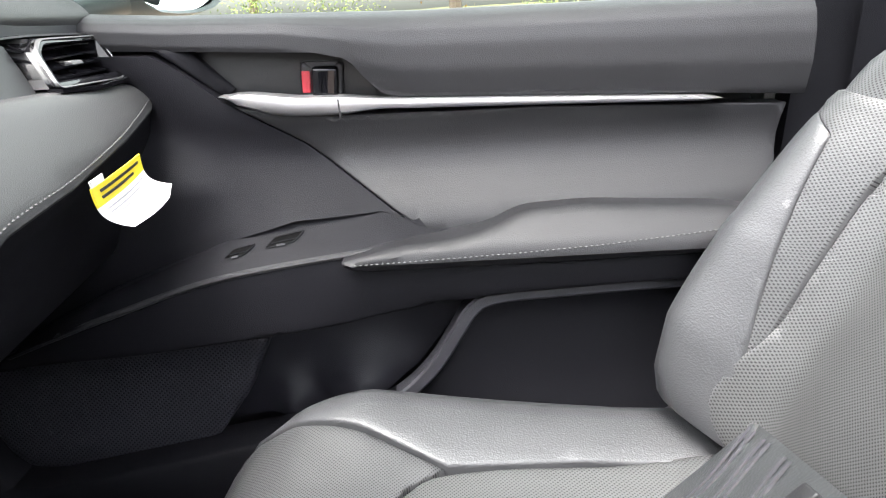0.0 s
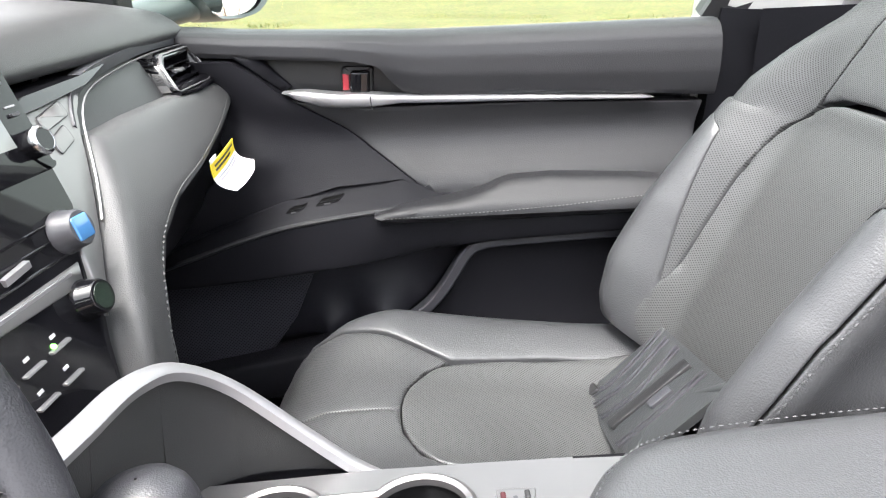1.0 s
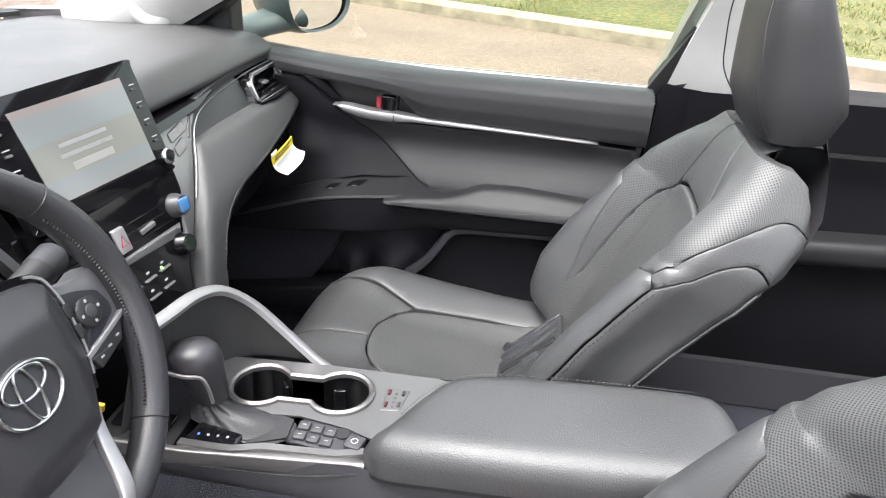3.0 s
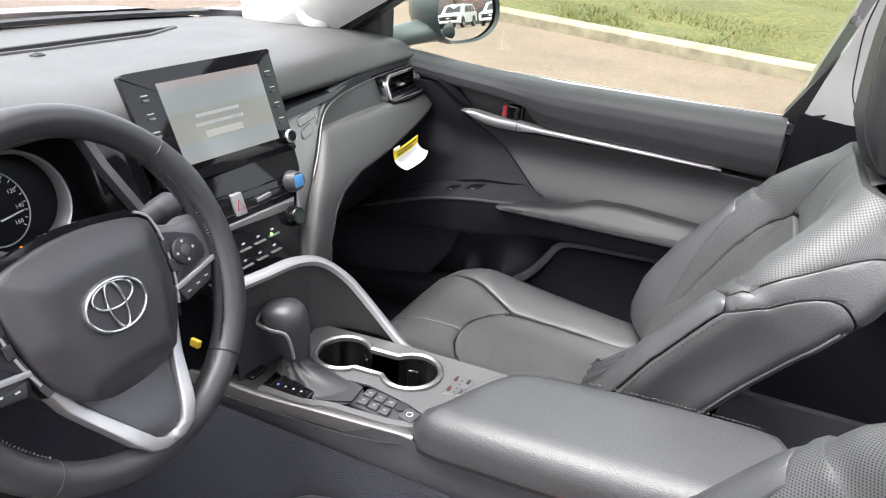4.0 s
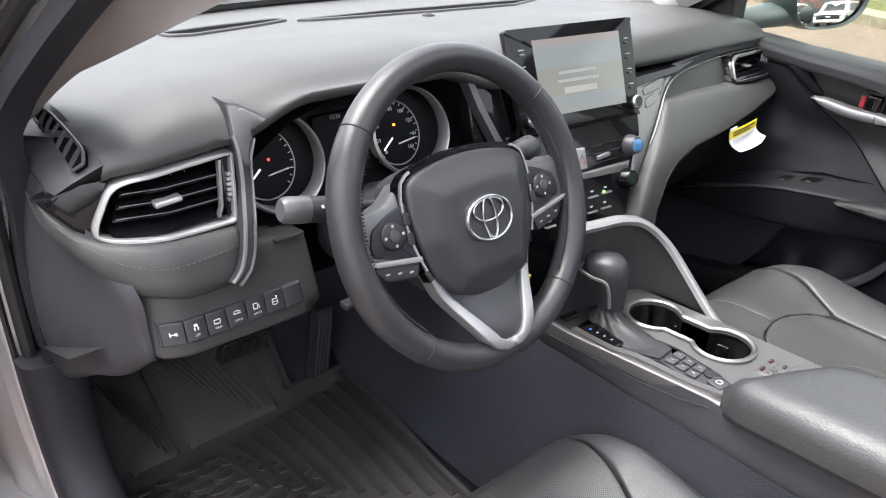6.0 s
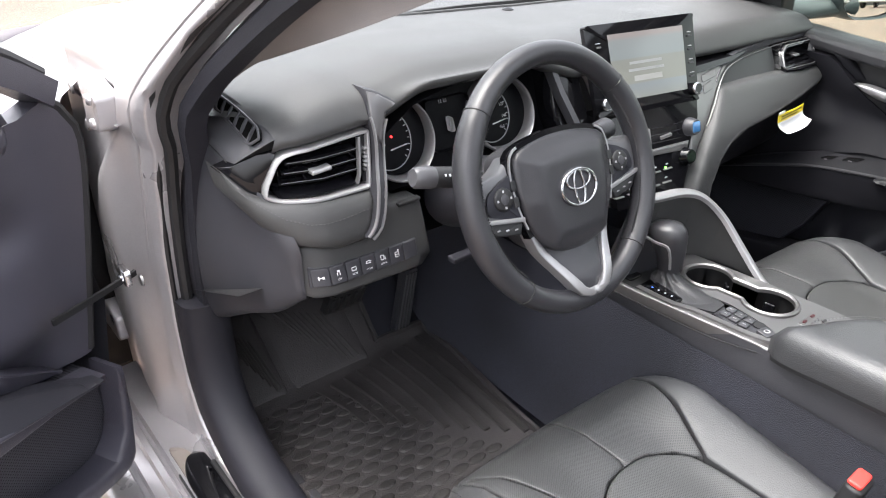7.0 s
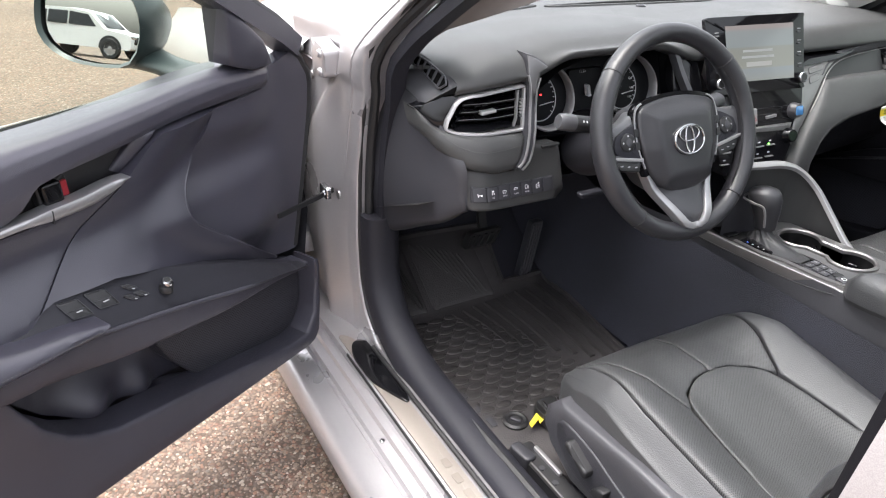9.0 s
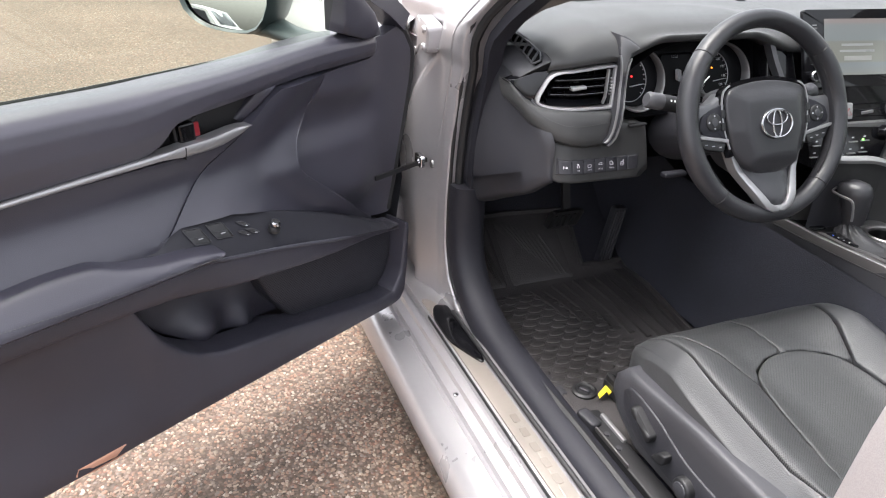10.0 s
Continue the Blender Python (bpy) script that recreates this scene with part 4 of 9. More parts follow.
def screen_material():
    m = bpy.data.materials.new("lit_display")
    m.use_nodes = True
    nt, b = m.node_tree, m.node_tree.nodes["Principled BSDF"]
    uv = nt.nodes.new("ShaderNodeUVMap")
    sep = nt.nodes.new("ShaderNodeSeparateXYZ")
    ramp = nt.nodes.new("ShaderNodeValToRGB")
    e = ramp.color_ramp.elements
    e[0].position, e[0].color = 0.16, (0.40, 0.35, 0.34, 1)
    e[1].position, e[1].color = 0.20, (0.33, 0.36, 0.37, 1)
    for p, c in ((0.40, (0.32, 0.36, 0.37, 1)), (0.41, (0.31, 0.32, 0.29, 1)), (0.68, (0.33, 0.34, 0.30, 1)), (0.69, (0.31, 0.35, 0.38, 1)), (0.86, (0.34, 0.36, 0.34, 1))):
        k = e.new(p)
        k.color = c
    nt.links.new(uv.outputs[0], sep.inputs[0])
    nt.links.new(sep.outputs[1], ramp.inputs[0])
    b.inputs["Base Color"].default_value = (0.02, 0.02, 0.02, 1)
    b.inputs["Roughness"].default_value = 0.12
    nt.links.new(ramp.outputs[0], b.inputs["Emission Color"])
    b.inputs["Emission Strength"].default_value = 0.31
    return m


disp = Build().slab(dense([(0.185, 0.12), (0.875, 0.115), (0.87, 0.85), (0.20, 0.85)], 0.1), on_screen, 0.0048, 0.0, 0.0, 0.2).part("display", screen_material(), dash, "lit touchscreen with pale bands")
for v0, w0 in ((0.44, 0.30), (0.52, 0.33)):
    Build().slab(dense([(0.50 - w0 / 2, v0), (0.50 + w0 / 2, v0), (0.50 + w0 / 2, v0 + 0.03), (0.50 - w0 / 2, v0 + 0.03)], 0.2), on_screen, 0.0051, 0.0, 0.0, 0.3).part("text_bar", material("screen_text", (0.20, 0.205, 0.205), 0.3, emit=0.12), disp)
Build().slab(dense([(0.38, 0.60), (0.64, 0.60), (0.64, 0.66), (0.38, 0.66)], 0.2), on_screen, 0.0051, 0.0, 0.0, 0.3).part("text_field", material("screen_field", (0.21, 0.21, 0.20), 0.3, emit=0.16), disp)
for side_u in (0.10, 0.935):
    for k in range(4):
        v0 = 0.24 + 0.155 * k
        Build().slab(rect(side_u, v0, 0.034, 0.020, 0.008), on_screen, 0.006, 0.001, 0.002, 0.1).part("screen_key", SILVER2 if side_u < 0.5 else PLASTIC2, dash)
        Build().slab(dense([(side_u - 0.018, v0 - 0.046), (side_u + 0.018, v0 - 0.046), (side_u + 0.018, v0 - 0.037), (side_u - 0.018, v0 - 0.037)], 0.1), on_screen, 0.0045, 0.0, 0.0, 0.1).part("key_print", GREYPRINT, dash)
for u0 in (0.085, 0.925):
    c = Matrix.Translation(on_screen(u0, 0.86, 0.003)) @ en.to_track_quat("Z", "Y").to_matrix().to_4x4()
    kn = Build().lathe(c, [(0.0125, 0), (0.0125, 0.012), (0.011, 0.016), (0.0105, 0.017), (0, 0.017)], 24).part("screen_knob", PIANO, dash, "round knob with a bright ring")
    Build().lathe(c, [(0.0128, 0.011), (0.0133, 0.013), (0.0118, 0.0165), (0.0098, 0.0175), (0.0092, 0.0172)], 24).part("knob_ring", CHROME, kn)

# row under the screen: air vents with the hazard key and a knob, climate keys below
Build().slab(dense([(-0.085, 0.845), (0.142, 0.852), (0.128, 0.806), (-0.085, 0.802)], 0.03), on_stack, -0.02, 0.0, 0.0, 0.05).part("vent_back", BLACK, dash)
for v0 in (0.815, 0.83, 0.843):
    Build().sweep([on_stack(-0.085, v0, -0.008), on_stack(0.13, v0 + 0.003, -0.008)], [(-0.01, -0.0012), (0.01, -0.0012), (0.01, 0.0012), (-0.01, 0.0012)], (0.3, 0, 1)).part("slat", PIANO, dash)
hz = Build().slab(fillet([(0.005, 0.809), (0.028, 0.809), (0.028, 0.845), (0.005, 0.845)], 0.003), on_stack, 0.004, 0.002, 0.02, 0.02).part("hazard_key", SILVER, dash, "hazard light key with a red triangle")
Build().tube([on_stack(u, v, 0.0044) for u, v in ((0.0095, 0.819), (0.024, 0.819), (0.0168, 0.834))], 0.0009, 5, True).part("triangle_print", RED, hz)
for c0, v0, r0 in (((0.140, 0.832), 0.0, 0.0175), ((0.118, 0.776), 0.0, 0.0165)):
    c = Matrix.Translation(on_stack(*c0, 0)) @ Vector((1, -0.15, 0.3)).to_track_quat("Z", "Y").to_matrix().to_4x4()
    kn = Build().lathe(c, [(r0 * 1.15, 0), (r0 * 1.1, 0.006), (r0, 0.008), (r0 * 0.95, 0.018), (r0 * 0.85, 0.020), (0, 0.020)], 28).part("climate_knob", PIANO if r0 < 0.017 else PLASTIC2, dash, "climate knob")
    # Plain coloured faces: blue on the upper knob, dark green on the lower.
    (Build().block(c @ Matrix.Translation((0, 0, 0.0195)), r0 * 1.25, r0 * 1.25, 0.002, 0.0015) if r0 > 0.017 else Build().lathe(c, [(r0 * 0.72, 0.0195), (r0 * 0.7, 0.0207), (0, 0.0207)], 24)).part("knob_face", material("blue_knob_face" if r0 > 0.017 else "dark_green_face", (0.05, 0.16, 0.34) if r0 > 0.017 else (0.012, 0.02, 0.014), 0.15, coat=0.8), kn, "blue tinted knob face" if r0 > 0.017 else "")
Build().sweep([on_stack(0.055, 0.822, 0.0), on_stack(0.085, 0.826, 0.001)], [(-0.003, -0.004), (0.003, -0.004), (0.003, 0.004), (-0.003, 0.004)], (1, 0, 0)).part("vent_tab", SILVER, dash)
for r in range(2):
    for k in range(5):
        u, v = -0.065 + 0.033 * k - 0.006 * r, 0.752 - 0.026 * r + 0.002 * k
        Build().slab(fillet([(u - 0.012, v - 0.0022), (u + 0.012, v - 0.0012), (u + 0.012, v + 0.0012), (u - 0.012, v + 0.0002)], 0.0006), on_stack, 0.004, 0.0008, 0.003, 0.02).part("climate_key", TRIM, dash)
        Build().slab(dense([(u - 0.0032, v + 0.007), (u + 0.0032, v + 0.0075), (u + 0.0032, v + 0.0102), (u - 0.0032, v + 0.0097)], 0.02), on_stack, 0.0006, 0.0, 0.0, 0.02).part("key_print", GREYPRINT, dash)
Build().slab(dense([(-0.085, 0.7995), (0.134, 0.806), (0.127, 0.789), (-0.085, 0.7935)], 0.02), on_stack, 0.003, 0.0015, 0.004, 0.02).part("stack_strip", SILVER2, dash, "satin strip below the middle vents")
Build().slab(ring_pts(0.062, 0.762, 0.0022, n=8), on_stack, 0.002, 0.0, 0.002, 0.01).part("indicator", material("green_light", (0.2, 0.9, 0.1), 0.4, emit=2.0), dash, "green indicator light")
Build().sweep([on_stack(-0.085, 0.798, 0.001), on_stack(0.118, 0.802, 0.001)], [(-0.0015, -0.002), (0.0015, -0.002), (0.0015, 0.003), (-0.0015, 0.003)], (1, 0, 0)).part("stack_line", SILVER, dash)

# driver's vent with bright frame
vl = [(-0.775, 0.866), (-0.771, 0.884), (-0.753, 0.919), (-0.742, 0.930), (-0.724, 0.936), (-0.662, 0.941), (-0.594, 0.946), (-0.609, 0.857), (-0.684, 0.857), (-0.755, 0.860)]
# Back plate blackened to stand in for the vent's unlit depth.
Build().slab(dense(vl, 0.02), on_left, -0.045, 0.0, 0.01, 0.03).part("vent_back", UNLIT_BLACK, dash)
ring = Build().bezel(dense(fillet(vl, 0.008), 0.008), on_left, 0.0058, -0.012, 0.008).part("vent_frame", SILVER, dash, "satin silver frame round the driver's air vent")
Build().sheet(lambda a, b: on_left(-0.755 + 0.123 * a, 0.8655 + 0.004 * a + 0.014 * b, 0.002 - 0.030 * b), 14, 4).part("vent_shelf", PIANO, ring, "gloss black lip inside the vent")
for k in range(3):
    v0 = 0.888 + 0.0145 * k
    u0 = -0.748 + 0.006 * k
    Build().sweep([on_left(u0, v0, -0.008), on_left(-0.69, v0 + 0.0015, -0.007), on_left(-0.626 + 0.002 * k, v0 + 0.003, -0.007)], [(-0.010, -0.0014), (0.010, -0.0014), (0.010, 0.0014), (-0.010, 0.0014)], (0.25, 0, 1)).part("slat", PIANO, ring)
    Build().tube([on_left(u0, v0, 0.0032), on_left(-0.69, v0 + 0.0015, 0.0038), on_left(-0.626 + 0.002 * k, v0 + 0.003, 0.0038)], 0.0006, 5).part("slat_edge", TRIM, ring)
for k in range(7):
    u0 = -0.742 + 0.0175 * k
    Build().sweep([on_left(u0, 0.882, -0.030), on_left(u0 + 0.003, 0.930, -0.030)], [(-0.0008, -0.007), (0.0008, -0.007), (0.0008, 0.007), (-0.0008, 0.007)], (1, 0, 0)).part("fin", PIANO, ring)
Build().slab(fillet([(-0.706, 0.897), (-0.672, 0.900), (-0.672, 0.906), (-0.706, 0.904)], 0.002), on_left, 0.0075, 0.002, 0.03, 0.02).part("vent_tab", SILVER, ring, "bright vent tab")
Build().slab(fillet([(-0.620, 0.866), (-0.607, 0.866), (-0.598, 0.938), (-0.611, 0.937)], 0.003), on_left, 0.0, 0.002, 0.03, 0.02).part("vent_end", PIANO, ring)
Build().sweep([on_left(-0.632, 0.868, 0.002), on_left(-0.626, 0.882, 0.004), on_left(-0.616, 0.936, 0.004)], [(-0.0018, -0.004), (0.0018, -0.004), (0.0018, 0.003), (-0.0018, 0.003)], (1, 0, 0)).part("vent_rib", SILVER, ring)
for k in range(6):
    Build().slab(rect(-0.612 + 0.0010 * k, 0.886 + 0.0062 * k, 0.0065, 0.0040, 0.001), on_left, 0.005, 0.001, 0.01, 0.02).part("wheel_rib", SILVER if k else TRIM, ring)
Build().slab(dense([(-0.816, 0.902), (-0.797, 0.914), (-0.771, 0.929), (-0.745, 0.934), (-0.752, 0.921), (-0.772, 0.885), (-0.776, 0.866), (-0.79, 0.876)], 0.012), on_left, 0.002, 0.001, 0.03, 0.02).part("vent_corner", PIANO, dash, "gloss black corner beside the vent")
# pad under the vent
pl = [(-0.815, 0.905), (-0.79, 0.876), (-0.768, 0.864), (-0.69, 0.858), (-0.607, 0.855), (-0.628, 0.786), (-0.69, 0.784), (-0.75, 0.796), (-0.785, 0.826), (-0.812, 0.868)]
Build().slab(dense(pl, 0.012), on_left, 0.022, 0.02, 0.05, 0.014).part("lower_pad", SOFT, dash, "stitched soft pad below the driver's vent")
Build().stitch([on_left(u, v, 0.0225) for u, v in spl([(-0.79, 0.866), (-0.76, 0.843), (-0.73, 0.833), (-0.68, 0.832), (-0.62, 0.837)], False, 0.02)], 0.006, 0.0007, (0.0006, 0, 0)).part("stitching", THREAD, dash)
# bright-edged fin beside the dials
fin = [(-0.579, 0.995), (-0.560, 0.990), (-0.526, 0.969), (-0.548, 0.963), (-0.560, 0.955), (-0.574, 0.935), (-0.580, 0.915), (-0.588, 0.888), (-0.596, 0.862), (-0.606, 0.828), (-0.618, 0.806), (-0.636, 0.790), (-0.646, 0.796), (-0.632, 0.808), (-0.621, 0.828), (-0.611, 0.862), (-0.602, 0.890), (-0.594, 0.915), (-0.588, 0.944), (-0.588, 0.961)]


def on_fin(u, v, h):
    e = interp(v, (0.90, 0.96, 0.995), (0.0, 0.022, 0.034))
    return (left_x(v) + interp(v, (0.78, 0.80, 0.86, 0.93, 0.96, 0.995), (0.022, 0.026, 0.024, 0.004, -0.008, -0.024)) + e + h, u - 0.47 * e, v + 0.30 * e)


Build().slab(dense(fin, 0.012), on_fin, 0.004, 0.003, 0.035, 0.012).part("cluster_fin", PLASTIC, dash, "upright dark fin with bright edges beside the dials")
head = [(-0.578, 0.992), (-0.561, 0.987), (-0.534, 0.970), (-0.555, 0.962), (-0.570, 0.945), (-0.578, 0.925), (-0.586, 0.92), (-0.586, 0.96)]
Build().slab(dense(head, 0.01), on_fin, 0.0065, 0.003, 0.004, 0.01).part("fin_head", TRIM, dash, "satin head of the fin")
for ln, wd in ((((-0.587, 0.96), (-0.587, 0.944), (-0.593, 0.915), (-0.601, 0.890), (-0.610, 0.862), (-0.620, 0.828), (-0.631, 0.808), (-0.644, 0.797)), 0.0014), (((-0.560, 0.953), (-0.574, 0.933), (-0.581, 0.912), (-0.589, 0.886), (-0.597, 0.860), (-0.607, 0.827), (-0.619, 0.805), (-0.636, 0.791)), 0.0010)):
    Build().sweep([on_fin(u, v, 0.005) for u, v in spl(ln, False, 0.008)], [(-wd, -0.003), (wd, -0.003), (wd, 0.0025), (-wd, 0.0025)], (1, 0, 0)).part("fin_edge", SILVER, dash)
# lower driver's panel and switches
lp = [(-0.757, 0.795), (-0.625, 0.785), (-0.61, 0.83), (-0.515, 0.815), (-0.51, 0.72), (-0.53, 0.705), (-0.735, 0.708), (-0.762, 0.72)]
Build().slab(dense(lp, 0.014), on_left, 0.0, 0.008, 0.08, 0.02).part("lower_panel", SOFT, dash, "grained panel with a row of switches")
Build().slab(fillet([(-0.738, 0.7605), (-0.540, 0.7575), (-0.541, 0.7275), (-0.740, 0.7265)], 0.003), on_left, 0.002, 0.002, 0.01, 0.05).part("switch_plate", PLASTIC, dash)
for k in range(7):
    u0, v0 = -0.7235 + 0.0278 * k, 0.7432 - 0.0001 * k
    key = Build().slab(rect(u0, v0, 0.0268, 0.0285, 0.002), on_left, 0.005, 0.0015, 0.006, 0.02).part("switch", PLASTIC, dash)
    sym = {0: ((0, 0, 0.009, 0.0009), (-0.0035, 0, 0.0009, 0.006), (0.0035, 0.0012, 0.003, 0.0009), (0.0035, -0.0012, 0.003, 0.0009)), 1: ((0, 0.006, 0.0045, 0.003), (-0.0022, 0.0015, 0.0012, 0.004), (0.0022, 0.0015, 0.0012, 0.004)), 2: ((0, 0.004, 0.008, 0.0009), (-0.004, 0.0015, 0.0009, 0.005), (0.004, 0.002, 0.0009, 0.004), (0.0, -0.001, 0.008, 0.0009)), 3: ((0, 0.0025, 0.010, 0.0009), (0, 0.006, 0.005, 0.0009), (-0.0035, 0.0042, 0.0009, 0.0035), (0.0035, 0.0048, 0.0035, 0.0009)), 4: ((-0.001, 0.0068, 0.006, 0.0009), (-0.001, -0.0002, 0.006, 0.0009), (-0.0038, 0.0033, 0.0009, 0.007), (0.002, 0.0033, 0.0009, 0.007), (0.0042, 0.002, 0.0009, 0.006)), 5: ((0, 0.004, 0.0075, 0.0009), (0, -0.0035, 0.0050, 0.0009), (-0.0037, 0.0002, 0.0009, 0.0070), (0.0037, 0.0002, 0.0009, 0.0070), (0, 0.0002, 0.0075, 0.0009), (0.003, 0.0065, 0.0025, 0.0025))}
    for du, dv_, w, hh in sym.get(k, ()):
        Build().slab(rect(u0 + du, v0 + dv_, w, hh, 0.0003), on_left, 0.0055, 0.0, 0.0, 0.02).part("symbol", WHITE, key)
    if k in (1, 2, 3, 4):
        letters("key_letters", {1: "OFF", 2: "VIEW"}.get(k, "HOLD"), 0.0042, Matrix.Translation(on_left(u0, v0 - 0.0062, 0.0058)) @ Matrix.Rotation(radians(90), 4, "Z") @ Matrix.Rotation(radians(73), 4, "X"), WHITE, key)
Build().slab(fillet([(-0.565, 0.815), (-0.52, 0.817), (-0.52, 0.822), (-0.565, 0.820)], 0.001), on_left, 0.006, 0.001, 0.004, 0.02).part("trip_key", BLACK, dash)
# dash end: the vent facet, and one moulded surface below it that turns from the driver to the door
def patch(rows):
    """Smooth surface through a grid of points."""
    def cr(p, t):
        i = min(int(t), len(p) - 2)
        f = t - i
        p0, p1, p2, p3 = p[max(i - 1, 0)], p[i], p[i + 1], p[min(i + 2, len(p) - 1)]
        return 0.5 * (p1 * 2 + (p2 - p0) * f + (p0 * 2 - p1 * 5 + p2 * 4 - p3) * f * f + (p1 * 3 - p0 - p2 * 3 + p3) * f ** 3)

    return lambda a, b: tuple(cr([cr(row, b * (len(row) - 1)) for row in rows], a * (len(rows) - 1)))


def endcap(a, b):
    # ridge at the pad's edge, slanting vent facet, upright plate; a runs from the windscreen to the driver
    q = (0.0, 0.06, 0.30, 0.38, 0.46, 1.0)
    back = (-0.66, interp(b, q, (-0.748, -0.753, -0.790, -0.797, -0.800, -0.836)), interp(b, q, (0.986, 0.983, 0.948, 0.938, 0.926, 0.853)))
    fore = (interp(b, q, (-0.356, -0.358, -0.378, -0.394, -0.405, -0.440)), interp(b, q, (-0.746, -0.750, -0.782, -0.795, -0.800, -0.796)), interp(b, q, (0.954, 0.952, 0.930, 0.916, 0.906, 0.858)))
    k = a ** 3.5
    return (back[0] + (fore[0] - back[0]) * a, back[1] + (fore[1] - back[1]) * a, back[2] + (fore[2] - back[2]) * k)


Build().sheet(lambda a, b: endcap(a, 0.44 * b), 40, 16).part("end_strip", PLASTIC2, dash, "dark strip round the side demister")
Build().sheet(lambda a, b: tuple(Vector(endcap(1, b)) + a * Vector((-0.004, 0.07, -0.012))), 4, 14).part("strip_return", BLACK, dash)
END = [
    (0.0, ((-0.66, -0.826, 0.88), (-0.66, -0.840, 0.80), (-0.66, -0.842, 0.70), (-0.66, -0.835, 0.56), (-0.66, -0.80, 0.53))),
    (0.5, ((-0.53, -0.815, 0.88), (-0.53, -0.824, 0.80), (-0.53, -0.826, 0.70), (-0.535, -0.815, 0.585), (-0.54, -0.785, 0.565))),
    (0.8, ((-0.455, -0.806, 0.88), (-0.45, -0.812, 0.80), (-0.45, -0.812, 0.70), (-0.445, -0.800, 0.632), (-0.45, -0.77, 0.612))),
    (1.0, ((-0.405, -0.802, 0.88), (-0.39, -0.796, 0.80), (-0.37, -0.792, 0.73), (-0.355, -0.780, 0.672), (-0.37, -0.75, 0.655))),
]
rows = [[Vector(endcap(a, 0.44))] + [Vector(q) for q in col_] for a, col_ in END]
rows.append([Vector((-0.385, -0.790, 0.885)), Vector((-0.360, -0.782, 0.855)), Vector((-0.325, -0.770, 0.80)), Vector((-0.312, -0.764, 0.75)), Vector((-0.305, -0.757, 0.708)), Vector((-0.33, -0.735, 0.69))])
rows.append([Vector((-0.36, -0.775, 0.875)), Vector((-0.335, -0.762, 0.845)), Vector((-0.303, -0.750, 0.80)), Vector((-0.300, -0.748, 0.75)), Vector((-0.298, -0.746, 0.712)), Vector((-0.325, -0.725, 0.695))])
Build().sheet(patch(rows), 50, 40).part("end_panel", PLASTIC, dash, "dark moulded end of the dashboard")
Build().tube([tuple(Vector(endcap(a, 0.44)) + Vector((0, -0.001, 0))) for a in np.linspace(0.25, 0.97, 24)], 0.0011, 6).part("panel_joint", BLACK, dash)


FACET = [(endcap(a, 0.2)[0], a) for a in np.linspace(0, 1, 60)]


def side_at(u, v, h):
    # demister field: u runs along the facet towards the driver, v down it
    a = interp(-0.535 + 0.155 * u, [q[0] for q in FACET], [q[1] for q in FACET])
    return tuple(Vector(endcap(a, 0.075 + 0.14 * v)) + Vector((0.05, -0.70, 0.71)).normalized() * h)


dv = fillet([(0.0, 0.12), (0.10, 0.0), (0.88, 0.0), (1.0, 0.35), (1.0, 1.0), (0.90, 1.0), (0.0, 0.62)], 0.06)
# Proud black plate stands in for the dark behind the slats.
fr = Build().slab(dense(dv, 0.03), side_at, 0.006, 0.0, 0.008, 0.06).part("side_demister", UNLIT_BLACK, dash, "slatted side demister vent")
for k in range(6):
    u0 = 0.17 + 0.145 * k
    Build().sweep([side_at(u0 - 0.05, 0.03, 0.0075), side_at(u0, 0.45, 0.0085), side_at(u0 + 0.06, min(0.97, 0.70 + 0.06 * k), 0.0075)], [(-0.0022, -0.003), (0.0022, -0.003), (0.0016, 0.0016), (-0.0016, 0.0016)], (0.05, -0.7, 0.71)).part("slat", PLASTIC2, fr)
Build().sweep([side_at(u, v, 0.0062) for u, v in dense(dv, 0.03)], ring_pts(0, 0, 0.0022, n=6), (0.05, -0.7, 0.71), True).part("vent_rim", PLASTIC2, fr)


def firewall(a, b):
    y = -0.83 + 1.56 * a
    return (interp(b, (0, 0.3, 1), (-0.36, -0.62, -0.95)), y, interp(b, (0, 0.3, 1), (0.715, 0.60, 0.45)))


Build().sheet(firewall, 8, 6).part("underside", BLACK, dash, "black underside of the dashboard")

# ---- instrument cluster ----
cluster = thing("instrument_cluster", "dark instrument cluster with two lit round dials", "dials")


def on_dials(u, v, h):
    return (-0.374 - 0.4 * (v - 0.9) + h, u, v)


Build().slab(dense([(-0.585, 0.975), (-0.50, 1.0), (-0.25, 1.005), (-0.13, 0.985), (-0.10, 0.90), (-0.12, 0.83), (-0.58, 0.82), (-0.60, 0.90)], 0.03), on_dials, -0.012, 0.0, 0.0, 0.05).part("dial_backing", DIAL, cluster)


def visor(a, b):
    # dark inner faces of the hood
    y = -0.595 + 0.50 * a
    zt = interp(y, (-0.6, -0.51, -0.45, -0.35, -0.25, -0.15, -0.09), (0.90, 0.962, 0.978, 0.990, 0.995, 0.975, 0.90))
    return (-0.41 + 0.07 * b, y, zt + 0.004 * b)


